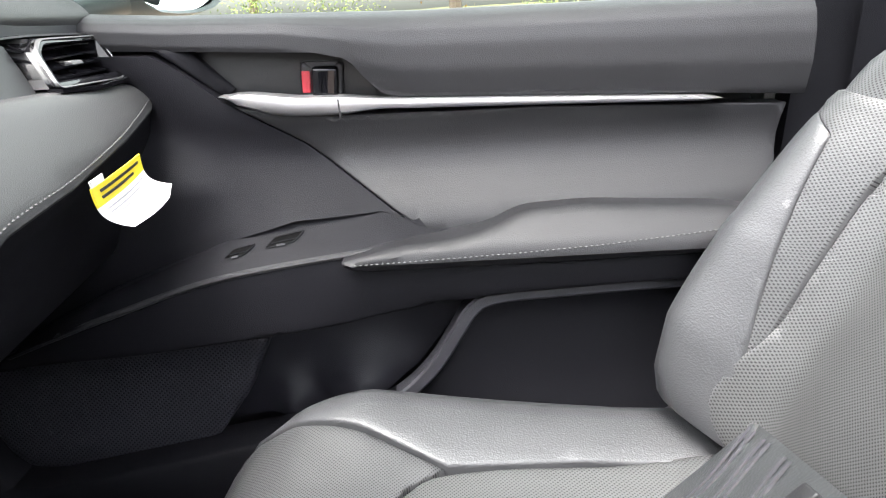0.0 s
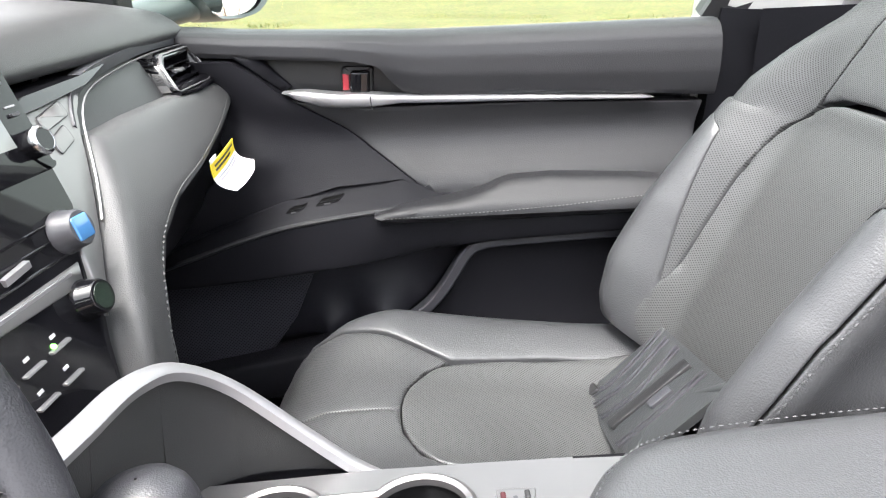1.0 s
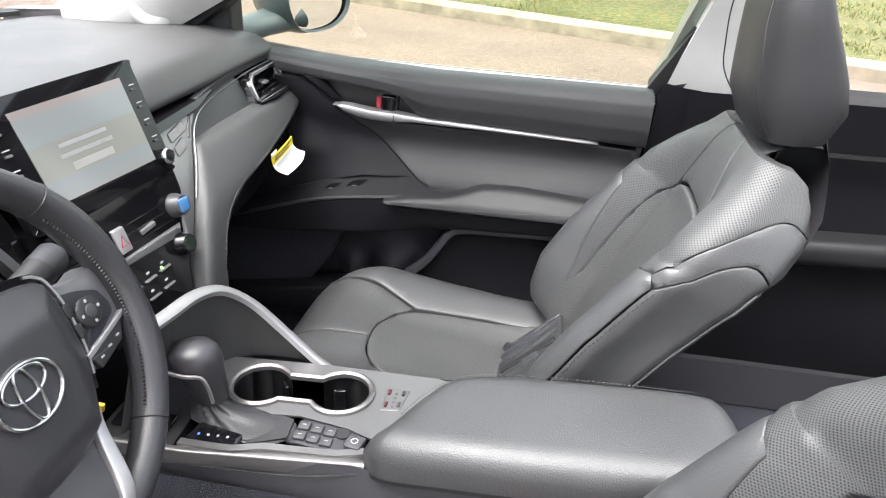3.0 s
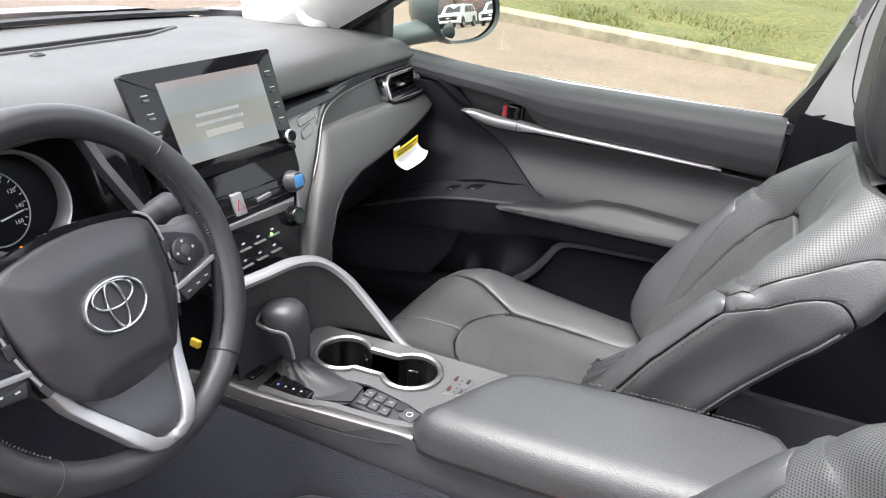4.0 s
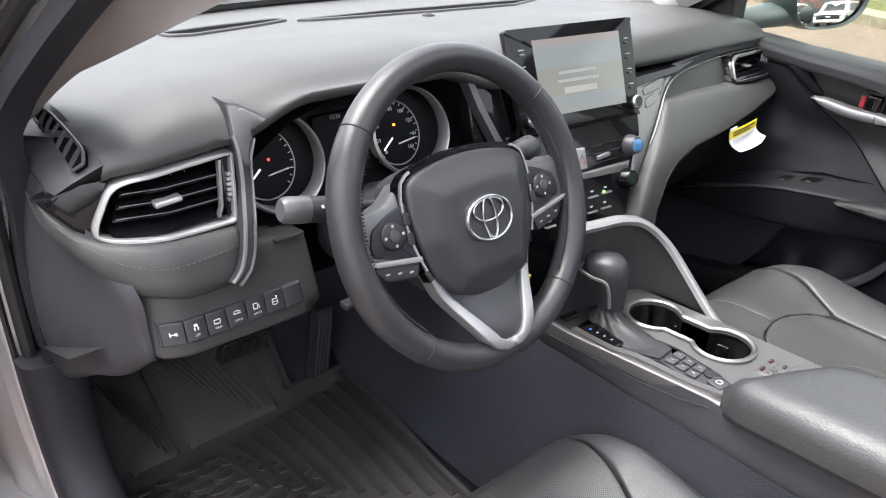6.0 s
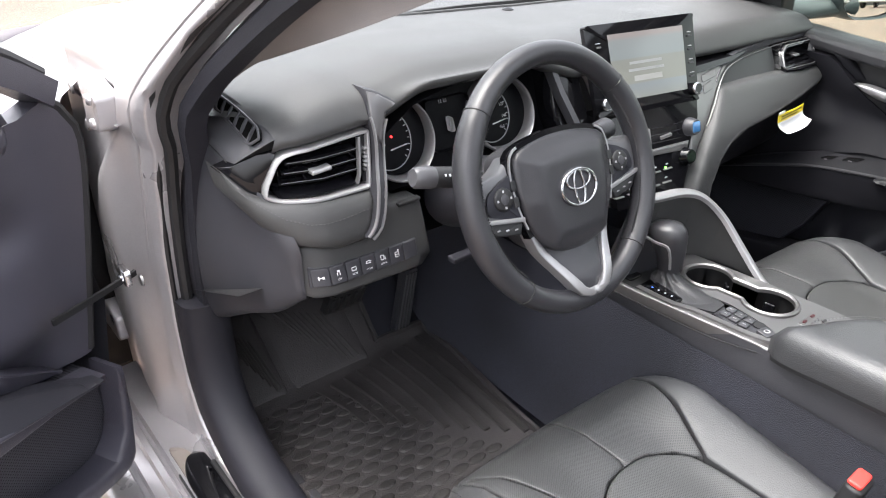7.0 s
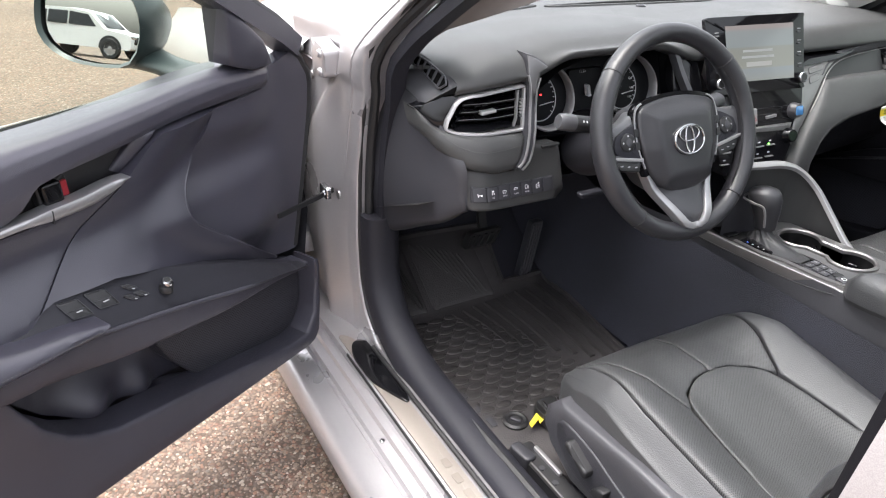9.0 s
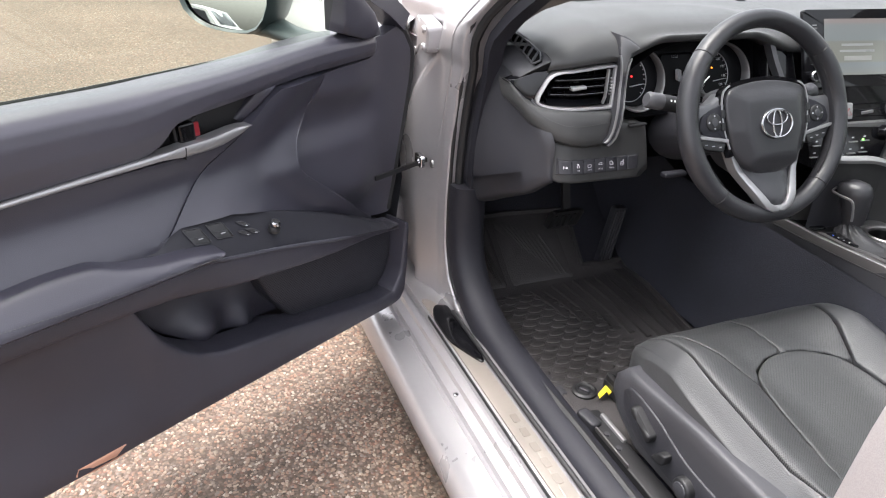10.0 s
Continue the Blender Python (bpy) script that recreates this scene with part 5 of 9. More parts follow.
Build().sheet(visor, 24, 4).part("hood_lining", DIAL, cluster)
for cy, big in ((-0.296, True), (-0.528, False)):
    dial = Build().slab(ring_pts(cy, 0.902, 0.056, n=40), on_dials, -0.004, 0.0, 0.004, 0.03).part("dial_face", DIAL, cluster, "black speed dial" if big else "black power dial with red warning lights")
    Build().sweep([on_dials(u, v, 0.004) for u, v in ring_pts(cy + (0.020 if big else 0.013), 0.902, 0.074 if big else 0.068, 0.064, n=48)], [(-0.003, -0.02), (0.003, -0.02), (0.0035, 0.006), (0.0, 0.009), (-0.002, 0.006)], (1, 0, 0), True).part("dial_ring", SILVER, cluster, "satin silver dial ring")
    Build().sweep([on_dials(u, v, -0.0015) for u, v in ring_pts(cy - 0.006, 0.902, 0.047, n=40)], ring_pts(0, 0, 0.0011, n=5), (1, 0, 0), True).part("dial_line", SILVER, dial)
    for k in range(21):
        an = radians(225 - 270 * k / 20)
        u0, v0 = cy - 0.006 + 0.041 * math.cos(an), 0.902 + 0.041 * math.sin(an)
        u1, v1 = cy - 0.006 + 0.045 * math.cos(an), 0.902 + 0.045 * math.sin(an)
        Build().sweep([on_dials(u0, v0, -0.0025), on_dials(u1, v1, -0.0025)], [(-0.0005, -0.0003), (0.0005, -0.0003), (0.0005, 0.0003), (-0.0005, 0.0003)], (1, 0, 0)).part("tick", WHITE, dial)
    an = radians(215)
    Build().sweep([on_dials(cy - 0.006 + 0.01 * math.cos(an), 0.902 + 0.01 * math.sin(an), 0.0), on_dials(cy - 0.006 + 0.036 * math.cos(an), 0.902 + 0.036 * math.sin(an), 0.0)], [(-0.0012, -0.0005), (0.0012, -0.0005), (0.0012, 0.0005), (-0.0012, 0.0005)], (1, 0, 0)).part("needle", material("lit_needle", (0.8, 0.8, 0.8), 0.4, emit=0.7), dial)
    face = Matrix.Rotation(radians(90), 4, "Z") @ Matrix.Rotation(radians(68), 4, "X")
    if big:
        for k, txt in enumerate(("0", "20", "40", "60", "80", "100", "120", "140", "160")):
            a2 = radians(225 - 270 * k / 8)
            letters("numeral", txt, 0.0085, Matrix.Translation(on_dials(cy - 0.006 + 0.035 * math.cos(a2), 0.902 + 0.035 * math.sin(a2), -0.0025)) @ face, WHITE, dial)
    else:
        letters("numeral", "PWR", 0.008, Matrix.Translation(on_dials(cy + 0.01, 0.935, -0.0025)) @ face, WHITE, dial)
    for du, dv2, c in (((0.0, 0.012, "amber"),) if big else ((-0.03, 0.012, "red"), (0.008, 0.004, "red"), (-0.034, -0.03, "green"))):
        Build().slab(rect(cy - 0.006 + du, 0.902 + dv2, 0.0034, 0.0030, 0.0008), on_dials, -0.002, 0.0, 0.0, 0.01).part("warning_light", material(c + "_light", {"red": (0.9, 0.04, 0.04), "amber": (0.9, 0.35, 0.03), "green": (0.05, 0.6, 0.1)}[c], 0.4, emit=1.2), dial)
    Build().slab(dense([(cy - 0.004, 0.885), (cy + 0.03, 0.889), (cy + 0.03, 0.890), (cy - 0.004, 0.886)], 0.05), on_dials, -0.0025, 0.0, 0.0, 0.03).part("dial_bar", WHITE, dial)
face = Matrix.Rotation(radians(90), 4, "Z") @ Matrix.Rotation(radians(68), 4, "X")
mid = Build().slab(rect(-0.395, 0.905, 0.10, 0.085, 0.01), on_dials, -0.010, 0.0, 0.0, 0.05).part("centre_display", DIAL, cluster, "dim display with a small car outline")
letters("clock", "12:26", 0.009, Matrix.Translation(on_dials(-0.40, 0.94, -0.0085)) @ face, GREYPRINT, mid)
Build().slab(fillet([(-0.401, 0.890), (-0.389, 0.890), (-0.390, 0.914), (-0.400, 0.914)], 0.004), on_dials, -0.0088, 0.0, 0.0, 0.03).part("car_outline", GREYPRINT, mid)
# piano-black filler between the dials and the screen
Build().slab(dense([(-0.165, 0.985), (-0.11, 0.99), (-0.095, 0.89), (-0.10, 0.80), (-0.15, 0.80), (-0.17, 0.88)], 0.02), lambda u, v, h: (-0.33 - 0.35 * (v - 0.9) + 0.25 * (u + 0.13) + h, u, v), 0.0, 0.004, 0.08, 0.03).part("side_filler", PIANO, cluster)
Build().sweep([(-0.365, -0.175, 0.985), (-0.335, -0.165, 0.93), (-0.30, -0.14, 0.86), (-0.285, -0.12, 0.81)], [(-0.006, -0.01), (0.006, -0.01), (0.006, 0.012), (-0.006, 0.012)], (1, 0, 0)).part("filler_blade", PLASTIC2, cluster)


# ---- centre console ----
console = thing("centre_console", "dark centre console with satin trim, cup holders and padded lid", "car console")


def deck_z(x):
    return interp(x, (-0.25, -0.13, 0.14, 0.2), (0.566, 0.571, 0.583, 0.586))


def on_deck(u, v, h):
    return (u, v, deck_z(u) + h)


# side walls and body
def side_wall(a, b):
    x = -0.45 + 1.10 * a
    top = interp(x, (-0.45, -0.2, 0.14, 0.65), (0.54, 0.562, 0.583, 0.60))
    z = top + (0.20 - top) * b
    return (x, -0.106 - 0.010 * math.sin(math.pi * b) - 0.02 * b, z)


Build().sheet(side_wall, 30, 12).part("left_side", PLASTIC2, console, "dark plastic console side")
Build().sheet(lambda a, b: (-0.45 + 1.10 * a, 0.118 + 0.015 * b, interp(-0.45 + 1.10 * a, (-0.45, -0.2, 0.14, 0.65), (0.54, 0.562, 0.58, 0.59)) * (1 - b) + 0.2 * b), 12, 5).part("right_side", PLASTIC, console)
Build().sheet(lambda a, b: (0.65, -0.126 + 0.25 * a, 0.60 - 0.40 * b), 3, 3).part("rear_face", PLASTIC, console)
Build().slab(dense([(-0.27, -0.104), (-0.12, -0.106), (0.14, -0.086), (0.145, -0.102), (-0.12, -0.118), (-0.27, -0.112)], 0.02), lambda u, v, h: (u, v, deck_z(u) - 0.002 + h), 0.004, 0.003, 0.02, 0.02).part("left_edge", SILVER2, console)
crease = [(-0.30, -0.121, 0.545), (-0.1, -0.122, 0.552), (0.05, -0.121, 0.561), (0.14, -0.108, 0.572)]
Build().tube(spl([(x, y + 0.003, z) for x, y, z in crease], False, 0.03), 0.0016, 6).part("side_crease", BLACK, console)
# front bin
Build().slab(dense([(-0.27, -0.10), (-0.145, -0.098), (-0.15, 0.02), (-0.13, 0.035), (-0.13, 0.11), (-0.27, 0.11)], 0.03), on_deck, -0.012, 0.0, 0.06, 0.05).part("front_tray", BLACK, console, "black open storage tray")
Build().slab(fillet([(-0.26, -0.07), (-0.165, -0.075), (-0.165, -0.035), (-0.26, -0.03)], 0.006), on_deck, -0.006, 0.003, 0.01, 0.03).part("tray_lid", PIANO, console)
# deck with two round cup wells
cupA, cupB, RC = (-0.064, 0.047), (0.068, 0.047), 0.050
hole = []
for k in range(27):
    an = radians(38 + 284 * k / 26)
    hole.append((cupA[0] + RC * math.cos(an), cupA[1] + RC * math.sin(an)))
for k in range(27):
    an = radians(218 + 284 * k / 26)
    hole.append((cupB[0] + RC * math.cos(an), cupB[1] + RC * math.sin(an)))
# the plate is split along the wells' centre line into two halves that meet
up = [(-0.16, 0.115), (-0.15, 0.047), (cupA[0] - RC, 0.047)] + [(cupA[0] + RC * math.cos(radians(180 - k * 142 / 14)), cupA[1] + RC * math.sin(radians(180 - k * 142 / 14))) for k in range(1, 15)] + [(cupB[0] + RC * math.cos(radians(142 - k * 142 / 14)), cupB[1] + RC * math.sin(radians(142 - k * 142 / 14))) for k in range(0, 15)] + [(0.205, 0.047), (0.217, 0.112), (0.03, 0.118)]
dn = [(-0.15, 0.047), (-0.145, 0.02), (-0.12, -0.008), (-0.075, -0.02), (-0.03, -0.018), (0.02, -0.014), (0.10, -0.03), (0.150, -0.05), (0.18, 0.0), (0.205, 0.047), (cupB[0] + RC, 0.047)] + [(cupB[0] + RC * math.cos(radians(-k * 142 / 14)), cupB[1] + RC * math.sin(radians(-k * 142 / 14))) for k in range(1, 15)] + [(cupA[0] + RC * math.cos(radians(-38 - k * 142 / 14)), cupA[1] + RC * math.sin(radians(-38 - k * 142 / 14))) for k in range(0, 15)]
Build().slab(up, on_deck, 0.0, 0.0, 0.004, 0.03).slab(dn, on_deck, 0.0, 0.0, 0.004, 0.03).part("deck", TRIM, console, "satin metallic console deck")
Build().slab(dense([(0.204, 0.048), (0.19, 0.01), (0.235, 0.040), (0.30, 0.065), (0.46, 0.072), (0.46, 0.108), (0.214, 0.111)], 0.02), on_deck, -0.001, 0.0, 0.004, 0.03).part("deck_tail", TRIM, console)
Build().sweep([on_deck(u, v, 0.002) for u, v in hole], [(-0.005, -0.004), (0.005, -0.004), (0.0045, 0.003), (0.0, 0.0055), (-0.0045, 0.003)], (0, 0, 1), True).part("cup_rim", SILVER2, console, "bright rim round both cup holders")
wall = [[on_deck(u, v, 0.0) for u, v in hole], [on_deck(u, v, -0.075) for u, v in hole]]
Build().loft(wall, True).slab(hole, on_deck, -0.075, 0.0, 0.0, 0.03).part("cup_well", BLACK, console, "deep black double cup holder")
for cx, cy_, an in ((cupA[0] + 0.028, cupA[1] + 0.030, 40), (cupB[0] - 0.012, cupB[1] - 0.006 + 0.04, 100), (cupB[0] - 0.03, 0.012, 200)):
    Build().block(Matrix.Translation((cx, cy_, 0.515)) @ Matrix.Rotation(radians(an), 4, "Z"), 0.008, 0.022, 0.045, 0.003).part("cup_grip", PIANO, console)
# shifter: gate display, boot, knob
Build().slab(fillet([(-0.128, -0.098), (-0.045, -0.098), (-0.045, -0.070), (-0.118, -0.052)], 0.006), on_deck, 0.003, 0.002, 0.01, 0.03).part("gear_display", PIANO, console, "gloss black gear display")
for k in range(4):
    Build().slab(rect(-0.110 + 0.015 * k, -0.080, 0.0034, 0.0042, 0.0008), on_deck, 0.0036, 0.0, 0.0, 0.01).part("gear_mark", BLUE if k == 0 else GREYPRINT, console)
trim = [(-0.13, -0.101), (-0.05, -0.103), (-0.01, -0.092), (0.05, -0.09), (0.10, -0.088), (0.139, -0.078)]
Build().sweep([on_deck(u, v, 0.003) for u, v in spl(trim, False, 0.02)], [(-0.006, -0.006), (0.006, -0.006), (0.006, 0.003), (-0.006, 0.003)], (0, 0, 1)).part("deck_edge", SILVER2, console, "bright edge along the console")
frame_pts = [(-0.148, 0.0), (-0.12, 0.012), (-0.06, 0.0), (0.015, -0.022), (0.018, -0.062), (-0.03, -0.082), (-0.08, -0.068), (-0.14, -0.045)]
Build().slab(dense(frame_pts, 0.02), on_deck, -0.001, 0.0, 0.004, 0.03).part("boot_plate", BOOT, console)
KB = Vector((-0.115, -0.028, 0.0))
secs = []
for k in range(13):
    t = k / 12
    z = 0.572 + 0.034 * t
    row = []
    for u, v in spl(frame_pts, True, 0.006):
        s = (1 - t) ** 2.8
        cu, cv = KB.x + 0.004, KB.y
        rr = 0.0190 - 0.002 * t
        d = Vector((u - cu, v - cv))
        q = d.normalized() * rr * (1 - s) + d * s
        wr = 1 + 0.13 * math.sin(9 * math.atan2(d.y, d.x) + 9 * t) * math.sin(math.pi * t)
        row.append((cu + q.x * wr, cv + q.y * wr, z))
    secs.append(row)
Build().loft(secs, True).part("shift_boot", BOOT, console, "creased leather shifter boot")
neck = Matrix.Translation((KB.x, KB.y, 0.603)) @ Matrix.Rotation(radians(-6), 4, "Y") @ Matrix.Diagonal((1.18, 1.18, 1.03, 1))
ks = []
for z, rx, ry, ox in ((-0.004, 0.0150, 0.0140, 0.004), (-0.002, 0.0205, 0.0185, 0.004), (0.02, 0.0240, 0.0215, 0.002), (0.040, 0.0285, 0.0255, -0.001), (0.052, 0.0315, 0.0275, -0.004), (0.066, 0.0335, 0.029, -0.006), (0.078, 0.0325, 0.028, -0.008), (0.087, 0.026, 0.0225, -0.007), (0.093, 0.012, 0.010, -0.006), (0.094, 0.001, 0.001, -0.006)):
    ks.append([tuple(neck @ Vector((ox + rx * math.cos(a), ry * math.sin(a), z))) for a in np.linspace(0, math.tau, 24, endpoint=False)])
knob = Build().loft(ks, True).part("gear_knob", GRIP, console, "leather gear knob with a silver line")
line = [(-0.0415, 0.0, 0.066), (-0.031, -0.023, 0.064), (-0.006, -0.0295, 0.061), (0.011, -0.0250, 0.056), (0.015, -0.0215, 0.035), (0.015, -0.0192, 0.008)]
Build().sweep([tuple(neck @ Vector((q[0] * 1.12, q[1] * 1.13, q[2]))) for q in spl(line, False, 0.005)], [(-0.002, -0.002), (0.002, -0.002), (0.002, 0.002), (-0.002, 0.002)], (0, 1, 0)).part("knob_line", SILVER, knob)
# drive mode keys and parking brake
kp = [(0.02, -0.07), (0.03, -0.020), (0.12, -0.038), (0.137, -0.075), (0.11, -0.086)]
Build().slab(dense(kp, 0.02), on_deck, 0.001, 0.001, 0.004, 0.03).part("key_plate", PLASTIC, console)
for r in range(2):
    for k in range(3):
        u, v = 0.037 + 0.021 * k, -0.037 - 0.021 * r - 0.004 * k
        q = fillet([(u - 0.009, v - 0.0085), (u + 0.009, v - 0.0095), (u + 0.009, v + 0.0075), (u - 0.009, v + 0.0085)], 0.002)
        Build().slab(q, on_deck, 0.0055, 0.0015, 0.003, 0.02).part("mode_key", PLASTIC2, console)
        Build().slab(rect(u, v, 0.006, 0.0013, 0.0004), on_deck, 0.006, 0.0, 0.0, 0.02).part("key_print", GREYPRINT, console)
Build().slab(ring_pts(0.098, -0.045, 0.011, n=16), on_deck, 0.0035, 0.0, 0.0, 0.01).part("brake_well", BLACK, console)
Build().block(Matrix.Translation(on_deck(0.121, -0.064, 0.0)) @ Matrix.Rotation(radians(-12), 4, "Z"), 0.026, 0.026, 0.009, 0.002).part("brake_key", PLASTIC2, console, "parking brake key with a round symbol")
Build().sweep([on_deck(0.121 + u, -0.064 + v, 0.0096) for u, v in ring_pts(0, 0, 0.005, n=14)], ring_pts(0, 0, 0.0006, n=4), (0, 0, 1), True).part("brake_symbol", WHITE, console)
# seat heater keys
DARKRED = material("dark_red_plastic", (0.05, 0.006, 0.009), 0.4)
Build().slab(fillet([(0.138, 0.018), (0.138, 0.075), (0.175, 0.073), (0.168, 0.022)], 0.004), on_deck, 0.001, 0.001, 0.003, 0.02).part("heater_plate", TRIM, console)
for u, v, c in ((0.144, 0.032, DARKRED), (0.144, 0.062, DARKRED), (0.164, 0.034, PLASTIC2), (0.166, 0.062, BLACK)):
    Build().slab(rect(u, v, 0.005, 0.011, 0.002), on_deck, 0.004, 0.001, 0.002, 0.01).part("heater_key", c, console)
for k in range(4):
    Build().slab(rect(0.155, 0.028 + 0.011 * k, 0.004, 0.004, 0.001), on_deck, 0.0016, 0.0, 0.0, 0.01).part("heater_mark", PLASTIC2, console)
# padded lid
lid = [(0.142, -0.095), (0.165, -0.062), (0.20, 0.0), (0.235, 0.045), (0.29, 0.068), (0.42, 0.076), (0.60, 0.074), (0.64, 0.05), (0.655, 0.0), (0.655, -0.10), (0.60, -0.120), (0.40, -0.128), (0.22, -0.126), (0.16, -0.115)]


def on_lid(u, v, h):
    return (u, v, interp(u, (0.14, 0.25, 0.65), (0.592, 0.604, 0.624)) + h - 0.05 * max(0, v - 0.04))


Build().slab(spl(lid, True, 0.014), on_lid, 0.044, 0.03, 0.012, 0.018, dome=0.006).part("armrest_lid", LEATHER, console, "padded grained leather armrest lid")
Build().slab([(0.16 + (u - 0.16) * 0.99, v * 0.99) for u, v in spl(lid, True, 0.02)], on_lid, -0.008, 0.0, 0.02, 0.05).part("lid_gap", BLACK, console)
seam = [(0.185, -0.055), (0.222, 0.008), (0.262, 0.042), (0.32, 0.055), (0.45, 0.060), (0.60, 0.056)]
Build().stitch([on_lid(u, v, 0.0455 + 0.002) for u, v in spl(seam, False, 0.02)], 0.006, 0.0008).part("stitching", THREAD_D, console)
# satin hoop from under the stack along the passenger side
hoop = [(-0.175, -0.10, 0.745), (-0.165, -0.03, 0.74), (-0.155, 0.04, 0.735), (-0.14, 0.095, 0.715), (-0.105, 0.128, 0.675), (-0.05, 0.136, 0.618), (0.0, 0.130, 0.578), (0.035, 0.122, 0.562)]
hp = spl(hoop, False, 0.012)
Build().sweep(hp, [(-0.010, -0.006), (0.010, -0.006), (0.010, 0.002), (0.006, 0.005), (-0.006, 0.005), (-0.010, 0.002)], lambda s: (0.3, 0.35 * s, 1)).part("hoop_trim", SILVER, console, "satin silver trim hoop")


def bin_wall(a, b):
    i = min(int(a * (len(hp) - 1)), len(hp) - 1)
    x, y, z = hp[i]
    tx, ty, tz = x - 0.05 * (1 - a) ** 2, y + 0.004, max(0.566, 0.0)
    return (x + (tx - x) * b, y + (ty - y) * b, z - 0.005 + (tz - z + 0.005) * b)


Build().sheet(bin_wall, 40, 8).part("bin_wall", SOFT, console, "soft dark wall of the console bin")


def outer_wall(a, b):
    i = min(int(a * (len(hp) - 1)), len(hp) - 1)
    x, y, z = hp[i]
    return (x - 0.01, y + 0.012 + 0.01 * b, z - 0.004 + (0.22 - z) * b)


Build().sheet(outer_wall, 40, 8).part("outer_wall", PLASTIC, console)


# ---- steering wheel, column and stalks ----
wheel = thing("steering_wheel", "black leather steering wheel with satin spokes", "steering wheel")
WC = Vector((-0.130, -0.367, 0.877))
WU = Vector((-0.385, 0.0, 0.923)).normalized()
WK = 1.143
WL = Vector((0, 1, 0))
WN = WL.cross(WU).normalized()
if WN.x < 0:
    WN = -WN


def on_wheel(a, b, h):
    return tuple(WC + (WL * a + WU * b + WN * h) * WK)


RR = 0.172
prof = []
for k in range(16):
    an = k / 16 * math.tau
    prof.append((0.0165 * math.cos(an), 0.0185 * math.sin(an)))
secs = []
for t in np.linspace(0, math.tau, 97):
    s, c = math.sin(t), math.cos(t)
    grip = 1.0 + 0.09 * (math.exp(-((abs(((t + math.pi) % math.tau) - math.pi) - 1.15) / 0.25) ** 2) + math.exp(-((abs(((t + math.pi) % math.tau) - math.pi) - 1.95) / 0.25) ** 2))
    secs.append([on_wheel((RR + p * grip) * s, (RR + p * grip) * c, q * grip) for p, q in prof])
rim = Build().loft(secs, True).part("rim", GRIP, wheel, "leather rim with perforated grips")
for t in (-0.86, 0.86, -2.42, 2.42):
    s, c = math.sin(t), math.cos(t)
    Build().tube([on_wheel((RR + p * 1.04) * s, (RR + p * 1.04) * c, q * 1.04) for p, q in prof], 0.0011, 5, True).part("rim_seam", BLACK, rim)
for sg in (-1, 1):
    pts = []
    for t in np.linspace(0.92, 2.36, 60):
        s, c = math.sin(t) * sg, math.cos(t)
        pts.append(on_wheel((RR - 0.0172) * s, (RR - 0.0172) * c, 0.008))
    Build().stitch(pts, 0.0075, 0.0017, (0, 0, 0)).part("rim_stitching", BLACK, rim)
# airbag cover
bag = [(-0.088, 0.046), (-0.070, 0.056), (-0.03, 0.063), (0.0, 0.0645), (0.03, 0.063), (0.070, 0.056), (0.088, 0.046), (0.092, 0.020), (0.088, -0.020), (0.076, -0.060), (0.055, -0.085), (0.028, -0.097), (0.0, -0.100), (-0.028, -0.097), (-0.055, -0.085), (-0.076, -0.060), (-0.088, -0.020), (-0.092, 0.020)]


def hub_h(a, b):
    # a flat middle with broad chamfered flanks
    top = 0.052 - 0.06 * (abs(a) / 0.09) ** 2 * 0.2
    k = max(abs(a) / (0.092 - 0.42 * max(0.0, -0.02 - b)), (b + 0.018) / (top + 0.028), (-0.018 - b) / 0.082)
    return 0.017 * (1 - smooth01(0.58, 1.02, k))


Build().slab(spl(bag, True, 0.008), lambda a, b, h: on_wheel(a, b, hub_h(a, b) + h - 0.006), 0.012, 0.005, 0.05, 0.006).part("airbag_cover", GRIP, wheel, "grained airbag cover")
rim_line = spl([(a * 1.045, b * 1.05) for a, b in (bag[k] for k in (9, 8, 7, 6, 5, 4, 3, 2, 1, 0, 17, 16, 15))], False, 0.01)
Build().sweep([on_wheel(a, b, -0.003) for a, b in rim_line], [(-0.0045, -0.012), (0.0045, -0.012), (0.0045, 0.003), (-0.0045, 0.003)], tuple(WN)).part("cover_edge", PIANO, wheel)
for sg in (-1, 1):
    side_line = spl([(sg * a, b) for a, b in ((0.078, 0.059), (0.092, 0.050), (0.0985, 0.022), (0.0945, -0.020), (0.085, -0.050))], False, 0.006)
    Build().sweep([on_wheel(a, b, 0.001) for a, b in side_line], [(-0.0016, -0.006), (0.0016, -0.006), (0.0016, 0.0015), (-0.0016, 0.0015)], tuple(WN)).part("cover_line", SILVER, wheel, "thin bright line beside the airbag cover")
# badge: an oval ring with two inner ovals
bc = (0.0, -0.013)
badge = Build().slab(ring_pts(*bc, 0.036, 0.027, 40), lambda a, b, h: on_wheel(a, b, h + 0.0225), 0.002, 0.001, 0.006, 0.02).part("badge_plate", PLASTIC, wheel)
Build().sweep([on_wheel(a, b, 0.026) for a, b in ring_pts(*bc, 0.034, 0.0245, 48)], ring_pts(0, 0, 0.0023, n=8), tuple(WN), True).part("badge_ring", CHROME, badge, "chrome oval emblem")
Build().sweep([on_wheel(a, b, 0.026) for a, b in ring_pts(bc[0], bc[1] + 0.010, 0.023, 0.0125, 36)], ring_pts(0, 0, 0.0019, n=8), tuple(WN), True).part("badge_oval", CHROME, badge)
Build().sweep([on_wheel(a, b, 0.0262) for a, b in ring_pts(bc[0], bc[1], 0.0095, 0.0235, 36)], ring_pts(0, 0, 0.0019, n=8), tuple(WN), True).part("badge_oval", CHROME, badge)
